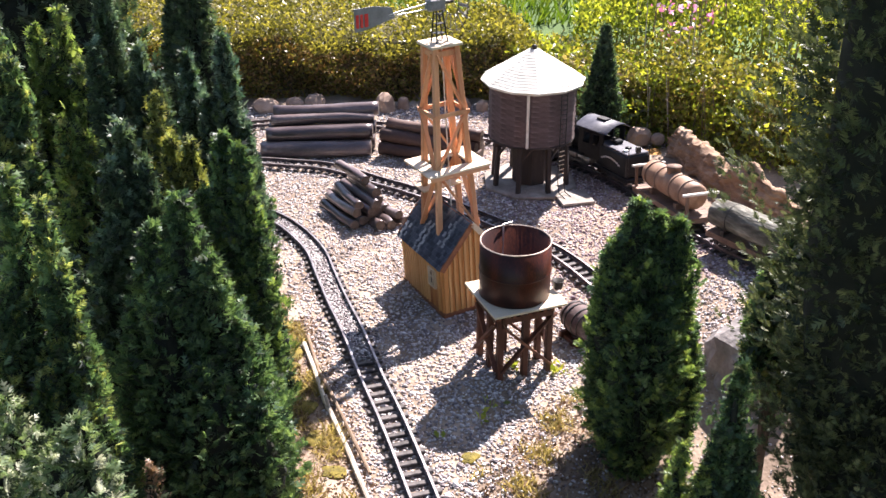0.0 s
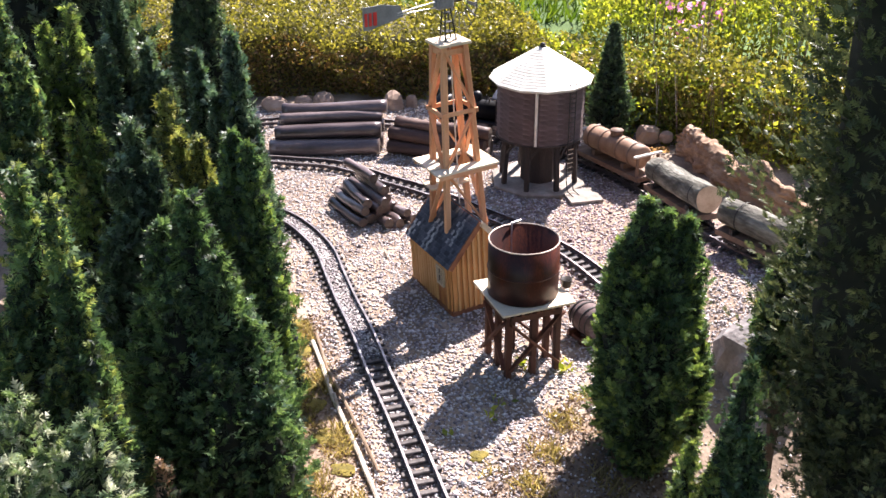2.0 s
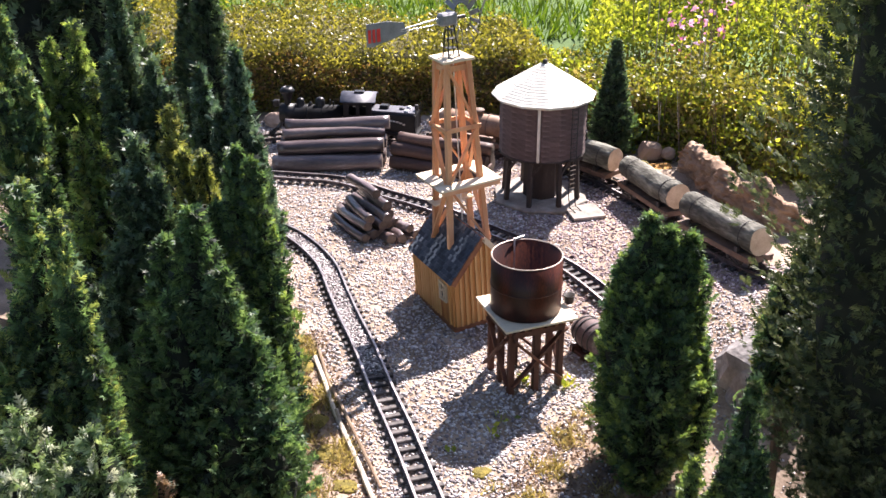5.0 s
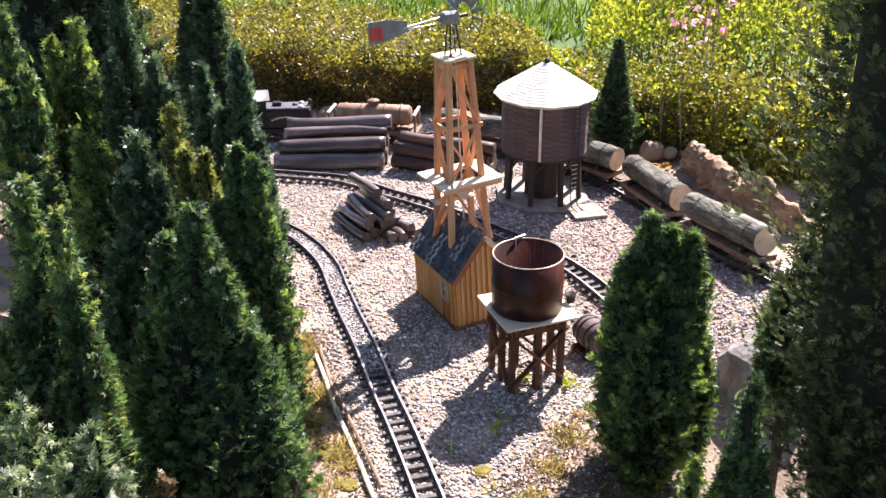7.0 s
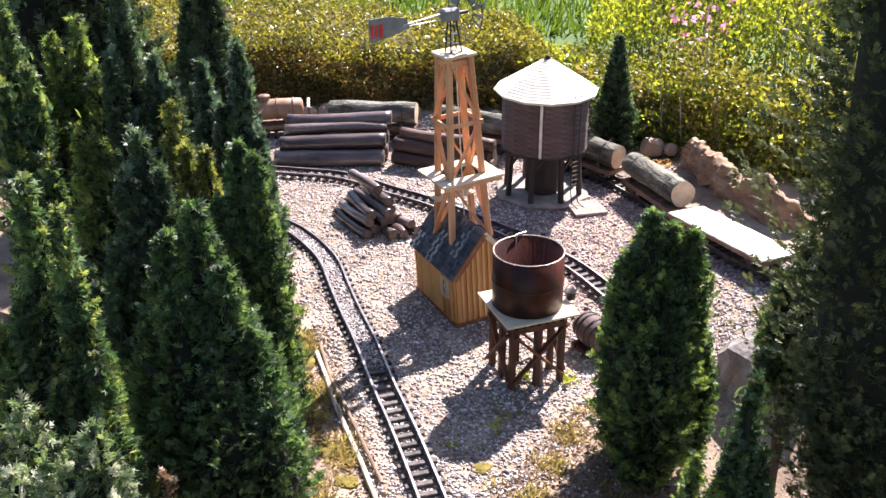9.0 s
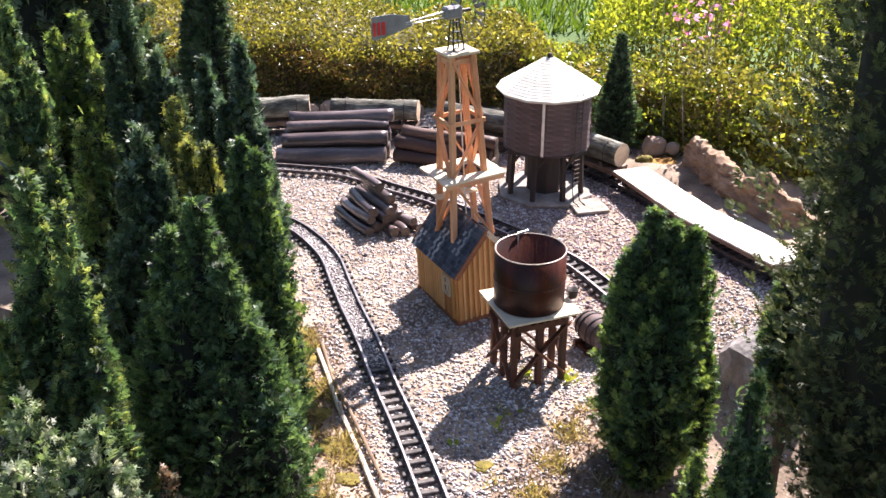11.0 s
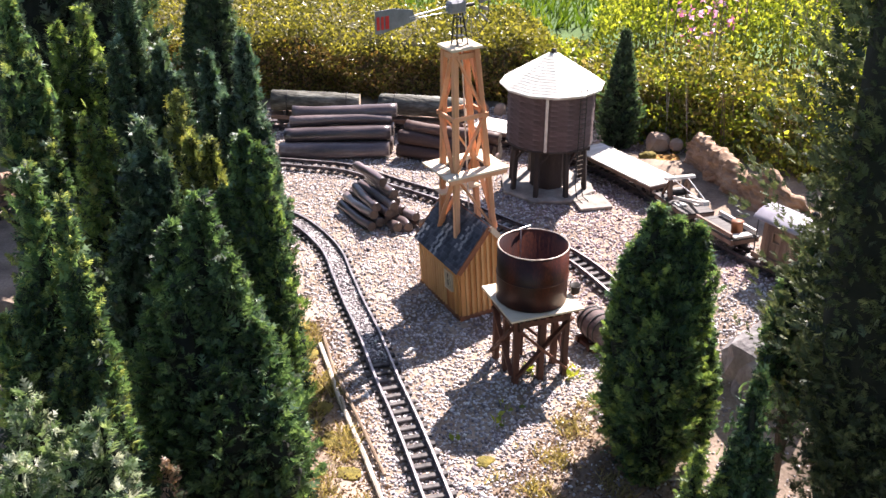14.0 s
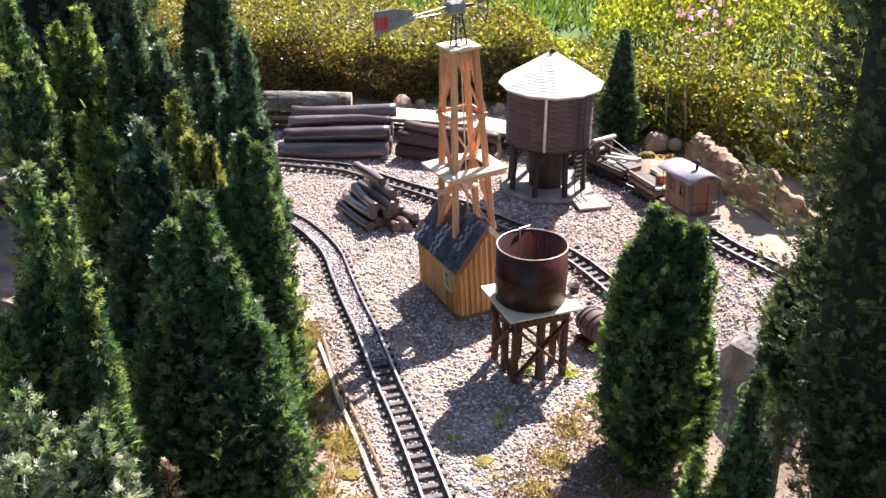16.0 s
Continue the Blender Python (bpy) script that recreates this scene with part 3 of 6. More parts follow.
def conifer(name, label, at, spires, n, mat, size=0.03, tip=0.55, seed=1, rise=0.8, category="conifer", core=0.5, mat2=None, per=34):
    """A garden conifer: trunk, near-black filler cores for the shade inside, and a crown of sprays over several spires
    (dx, dy, foot, top, radius).
    """
    rng = np.random.default_rng(seed)
    z0 = float(ground_z(at[0], at[1]))
    tree = thing(name, label, category, pose(at[0], at[1], z0), "garden conifers")
    top = max(s[3] for s in spires)
    bm = bmesh.new()
    rod(bm, (0, 0, -0.02), (0, 0, top * 0.55), 0.014, 0.004, 8)
    for s in spires:
        rod(bm, (0, 0, s[2] * 0.5), (s[0], s[1], s[2] + (s[3] - s[2]) * 0.7), 0.008, 0.002, 6)
    part("trunk", bm, M_TRUNK, tree)
    area = np.array([s[4] * (s[3] - s[2]) for s in spires])
    # tufts stand out from the spires, each a brush of sprays; the rest covers the wood between them
    size = size * 0.75
    n = int(n * 1.5)
    nt = max(80, n // per)
    share_of = np.maximum(1, np.round(nt * area / area.sum())).astype(int)
    pk = np.repeat(np.arange(len(spires)), share_of)
    nt = len(pk)
    idx = np.concatenate([np.arange(c) for c in share_of])
    sp = np.array(spires)[pk]
    u = ((idx + rng.uniform(0, 1, nt)) / share_of[pk]) ** 0.92 * 0.985
    th = idx * 2.39996 + rng.normal(0, 0.3, nt) + pk
    lump = 1 + 0.10 * np.sin(3 * th + 9 * u + sp[:, 0] * 40) + 0.09 * np.sin(5 * th - 17 * u + seed) + rng.normal(0, 0.19, nt)
    r = sp[:, 4] * column(u, tip) * lump
    tip_at = np.stack([sp[:, 0] + r * np.cos(th), sp[:, 1] + r * np.sin(th), sp[:, 2] + u * (sp[:, 3] - sp[:, 2])], 1)
    tax = np.stack([np.cos(th), np.sin(th), rise + 2.2 * u ** 3 + 0 * th], 1) + rng.normal(0, 0.2, (nt, 3))
    tax /= np.linalg.norm(tax, axis=1)[:, None]
    k = rng.integers(0, nt, n)
    along = rng.uniform(0, 1, n) ** 0.7
    side = rng.normal(0, 1, (n, 3))
    side -= (side * tax[k]).sum(1)[:, None] * tax[k]
    side /= np.linalg.norm(side, axis=1)[:, None]
    tl = size * rng.uniform(2.4, 5.6, nt)[k]
    wide = size * 0.85 * (1 - 0.8 * along ** 2)
    pos = tip_at[k] + tax[k] * (tl * (along - 1.0))[:, None] + side * wide[:, None] * rng.uniform(0.2, 1, n)[:, None]
    axis = tax[k] + side * (0.8 - 0.45 * along)[:, None] + rng.normal(0, 0.2, (n, 3))
    fill = rng.uniform(size=n) < 0.33
    spf = np.array(spires)[pk[k]]
    uf, tf_ = rng.uniform(0, 0.97, n), rng.uniform(0, 2 * np.pi, n)
    rf = spf[:, 4] * column(uf, tip) * rng.uniform(0.62, 0.85, n)
    pf = np.stack([spf[:, 0] + rf * np.cos(tf_), spf[:, 1] + rf * np.sin(tf_), spf[:, 2] + uf * (spf[:, 3] - spf[:, 2])], 1)
    af = np.stack([np.cos(tf_), np.sin(tf_), 0.7 + 0 * tf_], 1) + rng.normal(0, 0.5, (n, 3))
    pos, axis = np.where(fill[:, None], pf, pos), np.where(fill[:, None], af, axis)
    rot = orient(axis, rng.normal(0, 1.2, n))
    scl = size * rng.uniform(0.55, 1.1, n) * np.where(fill, 1.5, 1.0)
    along = np.where(fill, 0.0, along)
    tv, tf = frond_shape()
    pos = pos - 0.35 * scl[:, None] * rot[:, :, 0]
    # a third of the fill sprays take the colour that paints inner shade
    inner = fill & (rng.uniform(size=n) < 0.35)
    # outer sprays take mat2: new growth, with sunlight on the tips put into colour
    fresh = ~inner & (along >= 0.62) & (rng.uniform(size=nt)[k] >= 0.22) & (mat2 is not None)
    groups = [(inner, M_INNER_SHADE), (~inner & ~fresh, mat)] + ([(fresh, mat2)] if mat2 else [])
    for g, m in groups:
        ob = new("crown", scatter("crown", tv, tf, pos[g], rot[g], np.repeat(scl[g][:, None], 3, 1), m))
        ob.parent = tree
    # solid dark bodies close the gaps and stand in for the crown's inner shade
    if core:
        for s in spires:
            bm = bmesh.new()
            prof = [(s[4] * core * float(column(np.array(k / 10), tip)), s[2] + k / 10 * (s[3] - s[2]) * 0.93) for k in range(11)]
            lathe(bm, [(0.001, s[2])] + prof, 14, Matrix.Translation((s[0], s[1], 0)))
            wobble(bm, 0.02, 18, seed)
            part("shade_core", bm, M_CORE, tree)
    return tree


def build_trees():
    G, GL, B = M_GREEN, M_GREENLIT, M_BLUE
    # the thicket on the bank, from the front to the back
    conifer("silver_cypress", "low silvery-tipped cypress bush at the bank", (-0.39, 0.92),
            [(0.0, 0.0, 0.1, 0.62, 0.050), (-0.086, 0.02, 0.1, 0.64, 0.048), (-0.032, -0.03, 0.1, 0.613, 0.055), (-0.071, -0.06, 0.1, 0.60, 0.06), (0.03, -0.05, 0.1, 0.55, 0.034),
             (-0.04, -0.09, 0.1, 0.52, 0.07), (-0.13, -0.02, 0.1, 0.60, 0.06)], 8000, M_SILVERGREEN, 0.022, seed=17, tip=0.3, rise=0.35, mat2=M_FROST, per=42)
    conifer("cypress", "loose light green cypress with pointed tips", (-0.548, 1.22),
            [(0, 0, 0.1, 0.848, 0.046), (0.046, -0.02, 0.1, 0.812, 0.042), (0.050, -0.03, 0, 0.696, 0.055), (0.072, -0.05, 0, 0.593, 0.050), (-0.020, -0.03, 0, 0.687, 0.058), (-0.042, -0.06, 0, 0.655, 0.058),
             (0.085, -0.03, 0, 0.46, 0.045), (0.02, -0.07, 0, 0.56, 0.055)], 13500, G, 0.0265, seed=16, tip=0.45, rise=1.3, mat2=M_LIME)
    conifer("cypress", "tall dense dark green dwarf cypress with several spires", (-0.377, 1.40),
            [(0, 0, 0.0, 0.620, 0.062), (0.042, -0.03, 0.0, 0.525, 0.062), (0.078, -0.05, 0.0, 0.425, 0.062), (-0.055, 0.02, 0.0, 0.560, 0.058), (0.108, -0.10, 0.0, 0.313, 0.062), (-0.03, -0.06, 0, 0.50, 0.075),
             (0.03, -0.10, 0, 0.37, 0.078), (-0.07, -0.05, 0, 0.45, 0.06), (0.075, 0.0, 0, 0.36, 0.07)], 19000, G, 0.0265, seed=11, tip=0.30, per=40)
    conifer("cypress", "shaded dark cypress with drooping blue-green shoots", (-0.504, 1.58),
            [(0, 0, 0, 0.723, 0.055), (-0.014, -0.04, 0, 0.672, 0.050), (0.032, -0.02, 0, 0.657, 0.050), (-0.03, -0.09, 0, 0.55, 0.06)], 7000, M_SHADED, 0.032, seed=23, tip=0.5, rise=1.2, mat2=B)
    conifer("cypress", "fresh green dwarf cypress beside the gravel edge", (-0.358, 1.66),
            [(0, 0, 0, 0.582, 0.052), (0.034, -0.02, 0, 0.562, 0.044), (0.040, -0.04, 0, 0.400, 0.050), (-0.036, -0.03, 0, 0.478, 0.055), (0.050, -0.07, 0, 0.27, 0.055)], 9500, G, 0.028, seed=12, tip=0.4, rise=1.3, mat2=GL)
    conifer("golden_cypress", "small yellow-green cypress lit among darker ones", (-0.486, 1.80), [(0, 0, 0, 0.56, 0.046), (0.037, 0, 0, 0.552, 0.042), (-0.031, 0.05, 0, 0.631, 0.044)], 4200, M_GOLD, 0.029, seed=26, tip=0.5, mat2=M_LIME)
    conifer("golden_cypress", "olive gold cypress in the middle of the thicket", (-0.70, 1.85), [(0, 0, 0, 0.681, 0.058), (0.037, 0, 0, 0.669, 0.052), (0.012, -0.05, 0, 0.553, 0.064)], 5000, M_GREENLIT, 0.031, seed=18, tip=0.4, mat2=M_GOLD)
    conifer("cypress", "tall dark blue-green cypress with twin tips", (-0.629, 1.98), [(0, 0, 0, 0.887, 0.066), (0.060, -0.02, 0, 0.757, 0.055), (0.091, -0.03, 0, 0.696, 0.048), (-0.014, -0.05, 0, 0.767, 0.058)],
            9000, M_SHADED, 0.030, tip=0.5, seed=15, rise=1.2, mat2=B)
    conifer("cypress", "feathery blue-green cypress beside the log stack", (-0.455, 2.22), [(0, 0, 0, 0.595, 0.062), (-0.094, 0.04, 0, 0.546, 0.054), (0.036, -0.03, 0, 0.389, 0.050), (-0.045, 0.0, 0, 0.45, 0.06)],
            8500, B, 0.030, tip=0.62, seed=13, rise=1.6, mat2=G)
    conifer("cypress", "tall slim dark cypress", (-0.584, 2.55), [(0, 0, 0, 0.72, 0.080), (-0.056, 0.03, 0, 0.64, 0.066)], 5000, M_SHADED, 0.034, tip=0.45, seed=14)
    conifer("golden_cypress", "yellow-green cypress with light tips", (-0.858, 2.20), [(0, 0, 0, 0.808, 0.066), (0.052, 0.02, 0, 0.845, 0.064), (0.099, -0.05, 0, 0.737, 0.058), (-0.006, -0.06, 0, 0.721, 0.060), (0.05, -0.08, 0, 0.62, 0.06)],
            7500, M_GREENLIT, 0.034, seed=19, tip=0.5, mat2=M_LIME)
    conifer("cypress", "green cypress at the far end of the thicket", (-0.864, 2.05), [(0, 0, 0, 0.798, 0.058), (-0.051, 0.05, 0, 0.922, 0.066), (-0.036, -0.05, 0, 0.782, 0.064), (0.03, -0.06, 0, 0.62, 0.06)], 6500, G, 0.034, seed=20, tip=0.55, mat2=M_LIME)
    conifer("cypress", "green cypress low in the thicket", (-0.78, 1.70), [(0, 0, 0, 0.56, 0.075), (0.10, 0, 0, 0.50, 0.07), (0.16, -0.08, 0, 0.50, 0.07), (0.06, -0.14, 0, 0.46, 0.08)], 6000, M_SHADED, 0.034, seed=21, mat2=G)
    conifer("cypress", "broad dark cypress behind the thicket", (-1.20, 2.95), [(0, 0, 0, 1.05, 0.22), (0.2, 0.05, 0, 0.95, 0.16)], 4000, M_SHADED, 0.06, seed=24, tip=0.6)
    conifer("dry_shrub", "dry brown dead shrub between the conifers", (-0.405, 1.17), [(0, 0, 0.1, 0.32, 0.025)], 160, M_LITTER, 0.024, seed=25, category="shrub")
    # the yard's other side
    conifer("cypress", "dense pyramidal green dwarf cypress beside the water stand", (0.372, 1.49),
            [(0, 0, 0.0, 0.45, 0.088), (-0.020, 0, 0.1, 0.525, 0.042), (0.050, 0, 0.1, 0.488, 0.040), (-0.052, 0, 0.06, 0.455, 0.042), (0.014, 0, 0.1, 0.50, 0.04), (0.088, 0.0, 0, 0.27, 0.032), (0.0, -0.04, 0, 0.36, 0.078)],
            19000, G, 0.0235, seed=31, tip=0.26, mat2=GL, per=40, rise=0.9)
    conifer("yew", "tall dense dull green columnar yew", (0.705, 1.22), [(0, 0, -0.02, 1.7, 0.148), (-0.062, 0, 0.32, 1.7, 0.180), (0.1, 0, 0, 1.65, 0.16), (-0.02, -0.03, -0.02, 0.62, 0.138)],
            41000, M_OLIVE, 0.0225, seed=32, tip=0.2, per=22, core=0.6)
    # the gold tips carry the sunlight on this crown in their colour
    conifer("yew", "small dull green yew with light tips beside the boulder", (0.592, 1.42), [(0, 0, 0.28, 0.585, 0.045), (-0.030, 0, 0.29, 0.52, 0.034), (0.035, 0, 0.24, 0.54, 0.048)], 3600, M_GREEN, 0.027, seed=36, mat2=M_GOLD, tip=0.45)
    conifer("cypress", "small dark cypress at the rock's foot", (0.453, 1.20), [(0.0, 0, 0, 0.45, 0.040), (-0.025, -0.03, 0, 0.36, 0.045), (0.02, -0.02, 0, 0.33, 0.042), (-0.03, -0.08, 0, 0.24, 0.045), (0.02, -0.12, 0, 0.20, 0.05)], 4800, M_GREEN, 0.024, seed=33, mat2=M_SHADED, tip=0.7)
    conifer("cypress", "small fresh green cypress seedling on the bank", (0.375, 1.18), [(0.0, 0, 0, 0.30, 0.034), (0.03, -0.02, 0, 0.27, 0.034), (-0.02, -0.03, 0, 0.24, 0.034)], 1800, GL, 0.022, seed=34, mat2=M_LIME, tip=0.6)
    conifer("cypress", "slim clipped dark green cone cypress before the hedge", (0.566, 3.06), [(0, 0, 0, 0.39, 0.084)], 4800, M_SHADED, 0.022, seed=35, tip=0.85, mat2=G)


def leaf_shape():
    """A small leaf folded along its midrib."""
    v = np.array([(0, 0, 0), (0.45, 0.28, 0.07), (0.45, -0.28, 0.07), (1.0, 0, -0.06)])
    f = np.array([(0, 3, 1), (0, 2, 3)])
    return v, f


def leaves(rng, pos, size, mat, name, rise=0.4):
    n = len(pos)
    tv, tf = leaf_shape()
    axis = rng.normal(0, 1, (n, 3))
    axis[:, 2] = np.abs(axis[:, 2]) * 0.6 + rise * 0.4
    return scatter(name, tv, tf, pos, orient(axis, rng.uniform(0, 6.28, n)), np.repeat((size * rng.uniform(0.6, 1.3, n))[:, None], 3, 1), mat)


def hedge_front(x):
    return np.interp(x, [-2.2, -1.2, -0.6, 0.3, 0.7, 0.95, 1.15, 1.5, 2.2], [3.55, 3.56, 3.56, 3.48, 3.12, 2.80, 2.58, 2.40, 2.3])


def hedge_top(x):
    return np.interp(x, [-2.2, -0.6, 0.2, 0.6, 0.9, 1.2, 2.2], [0.24, 0.22, 0.20, 0.18, 0.24, 0.28, 0.3])


def hedge_depth(x):
    return np.interp(x, [-2.0, -0.3, 0.1, 0.35], [0.95, 0.80, 0.60, 0.44])


def build_hedge():
    rng = np.random.default_rng(8)
    hd = thing("hedge", "clipped privet hedge, leafy yellow-green top and twiggy brown face", "hedge", kind="stuff")
    # front face, brown and thin
    n = 78000
    x = rng.uniform(-2.0, 2.0, n)
    face = rng.uniform(size=n) < 0.4
    zt = hedge_top(x) + 0.03 * np.sin(x * 9) + 0.02 * np.sin(x * 23 + 1)
    z = np.where(face, rng.uniform(-0.12, 1, n) * zt, zt + rng.normal(0, 0.022, n))
    dy = np.where(face, np.abs(rng.normal(0, 0.03, n)) * np.where(x > 0.3, 5.0, 1.0), rng.uniform(0, 1, n) * hedge_depth(x))
    y = hedge_front(x) + dy + 0.03 * np.sin(x * 14 + z * 20)
    thin = (x < 0.4) | face | (rng.uniform(size=n) < 0.3)
    x, y, z, zt, face = x[thin], y[thin], z[thin], zt[thin], face[thin]
    n = len(x)
    pos = np.stack([x, y, z], 1)
    low = face & (z < zt * 0.85) & ((x < 0.35) | (rng.uniform(size=n) < 0.35))
    for g, mat, nm in ((low & (rng.uniform(size=n) < 0.6), M_HEDGEDRY, "dry_leaves"), (low, M_HEDGE, "face_leaves"), (~low, M_HEDGE, "top_leaves")):
        if nm == "face_leaves":
            g = g & (rng.uniform(size=n) < 0.6)
        ob = new(nm, leaves(rng, pos[g], 0.0175, mat, nm))
        ob.parent = hd
    # twigs
    bm = bmesh.new()
    rr = random.Random(4)
    for k in range(260):
        x = rr.uniform(-1.6, 1.8)
        y0 = float(hedge_front(x)) + rr.uniform(0.03, 0.2)
        rod(bm, (x, y0, -0.12), (x + rr.uniform(-0.06, 0.06), y0 + rr.uniform(-0.04, 0.05), float(hedge_top(x)) * rr.uniform(0.75, 1.05)), rr.uniform(0.002, 0.005), 0.001, 5)
    part("twigs", bm, M_TWIG, hd)
    # dark folded sheet inside the hedge: blocks the view, inner shade put in its colour
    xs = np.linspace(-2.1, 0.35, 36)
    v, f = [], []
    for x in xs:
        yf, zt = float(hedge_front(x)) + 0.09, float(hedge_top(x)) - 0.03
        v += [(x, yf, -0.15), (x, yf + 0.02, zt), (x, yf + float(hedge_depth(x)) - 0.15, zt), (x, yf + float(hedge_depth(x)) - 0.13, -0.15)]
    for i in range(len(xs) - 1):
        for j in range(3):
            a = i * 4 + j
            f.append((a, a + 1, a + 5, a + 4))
    ob = new("shade_sheet", mesh_of("shade_sheet", v, f, M_HEDGECORE))
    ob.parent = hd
    # leaves right through the looser end of the hedge
    m = 24000
    x = rng.uniform(0.3, 1.7, m)
    pos = np.stack([x, hedge_front(x) + rng.uniform(0, 0.4, m), rng.uniform(-0.02, 1.0, m) * hedge_top(x)], 1)
    clump = np.sin(pos[:, 0] * 21) * np.sin(pos[:, 1] * 19) * np.sin(pos[:, 2] * 23 + pos[:, 0] * 7)
    clump = clump + 0.9 * (pos[:, 2] / hedge_top(x) - 0.62) + rng.normal(0, 0.12, m)
    for g, mat, nm in ((clump > -0.02, M_BRIGHT, "fresh_leaves"), ((clump <= -0.02) & (clump > -0.3), M_HEDGE, "olive_leaves"), (clump <= -0.3, M_STRAW, "dry_leaves")):
        ob = new(nm, leaves(rng, pos[g], 0.021, mat, nm))
        ob.parent = hd
    # low growth between the rocks and the hedge
    m = 9000
    x = rng.uniform(0.55, 1.3, m)
    y = hedge_front(x) - rng.uniform(-0.1, 0.30, m)
    k = y > np.interp(x, [0.55, 0.80, 0.95, 1.1, 1.3], [3.14, 2.93, 2.66, 2.52, 2.5])
    x, y = x[k], y[k]
    pos = np.stack([x, y, ground_z(x, y) + rng.uniform(0, 1, len(x)) ** 1.5 * 0.13], 1)
    g = rng.uniform(size=len(x)) < 0.6
    for gg, mat, nm in ((g, M_BRIGHT, "fresh_leaves"), (~g, M_HEDGE, "olive_leaves")):
        ob = new(nm, leaves(rng, pos[gg], 0.018, mat, nm, 1.0))
        ob.parent = hd
    # bright shrubs behind
    sh = thing("spring_shrubs", "bright green sunlit shrubs and tall stems beyond the hedge", "shrubs", kind="stuff")
    n = 64000
    x = rng.uniform(0.45, 2.6, n)
    y = rng.uniform(0.42, 1.8, n) + hedge_front(np.minimum(x, 2.2))
    k = x > 0.56 + 0.20 * (y - 3.7)
    x, y = x[k], y[k]
    n = len(x)
    h = 0.14 + 0.34 * np.clip((x - 0.35) / 0.7, 0, 1) * np.clip((y - hedge_front(np.minimum(x, 2.2)) - 0.1) / 0.9, 0, 1) + 0.05 * np.sin(x * 7) * np.cos(y * 6)
    z = h * (0.5 + 0.62 * rng.uniform(0, 1, n) ** 0.5)
    pos = np.stack([x, y, z], 1)
    ob = new("leaves", leaves(rng, pos, 0.02, M_BRIGHT, "leaves", 1.5))
    ob.parent = sh
    g = (x > 0.8) & (y > 3.3) & (rng.uniform(size=n) < 0.010)
    p2 = pos[g] + np.array([0, 0, 0.10])
    ob = new("blossoms", leaves(rng, np.repeat(p2, 6, 0) + rng.normal(0, 0.012, (len(p2) * 6, 3)), 0.022, M_PINK, "blossoms", 1.0))
    ob.parent = sh
    bm = bmesh.new()
    pale = bmesh.new()
    for k in range(230):
        x = rr.uniform(0.75, 2.3)
        y0 = float(hedge_front(min(x, 2.2))) + rr.uniform(0.15, 1.5)
        rod(bm if k % 3 else pale, (x, y0, -0.1), (x + rr.uniform(-0.06, 0.06), y0 + rr.uniform(-0.05, 0.05), rr.uniform(0.34, 0.62)), 0.0032, 0.001, 5)
    for k in range(60):
        x = rr.uniform(0.55, 1.5)
        y0 = float(hedge_front(x)) + rr.uniform(-0.04, 0.12)
        rod(bm if k % 5 else pale, (x, y0, -0.05), (x + rr.uniform(-0.04, 0.04), y0 + rr.uniform(-0.03, 0.05), float(hedge_top(x)) * rr.uniform(0.7, 1.15)), 0.0026, 0.001, 5)
    part("stems", bm, M_TWIG, sh)
    part("pale_stems", pale, M_STICKPALE, sh, "dry straw-coloured stems")
    bm = bmesh.new()
    arc = [(0.20, 4.05, 0.30), (0.30, 4.03, 0.335), (0.42, 4.0, 0.35), (0.55, 4.0, 0.352)]
    for p, q in zip(arc[:-1], arc[1:]):
        rod(bm, p, q, 0.004, 0.0035, 6)
    rod(bm, (0.20, 4.05, 0.30), (0.14, 4.06, 0.1), 0.004, 0.004, 6)
    tagged(part("bare_branch", bm, M_STICKPALE, None), "pale bare arching branch over the hedge", "branch")
    # meadow beyond
    n = 26000
    x, y = rng.uniform(-5, 5, n), 4.6 + 6 * rng.uniform(0, 1, n) ** 1.5
    tv = np.array([(0, -0.06, 0), (0, 0.06, 0), (0.55, 0.04, 0), (0.55, -0.04, 0), (1, 0, -0.1)])
    tf = np.array([(0, 1, 2), (0, 2, 3), (3, 2, 4)])
    axis = np.stack([rng.normal(0, 0.4, n), rng.normal(0, 0.4, n), np.ones(n)], 1)
    me = scatter("meadow_grass", tv, tf, np.stack([x, y, 0 * x], 1), orient(axis, rng.uniform(0, 6, n)), np.repeat(rng.uniform(0.05, 0.13, n)[:, None], 3, 1), M_GRASS)
    tagged(new("meadow_grass", me), "rough sunlit green grass beyond the hedge", "grass", kind="stuff")


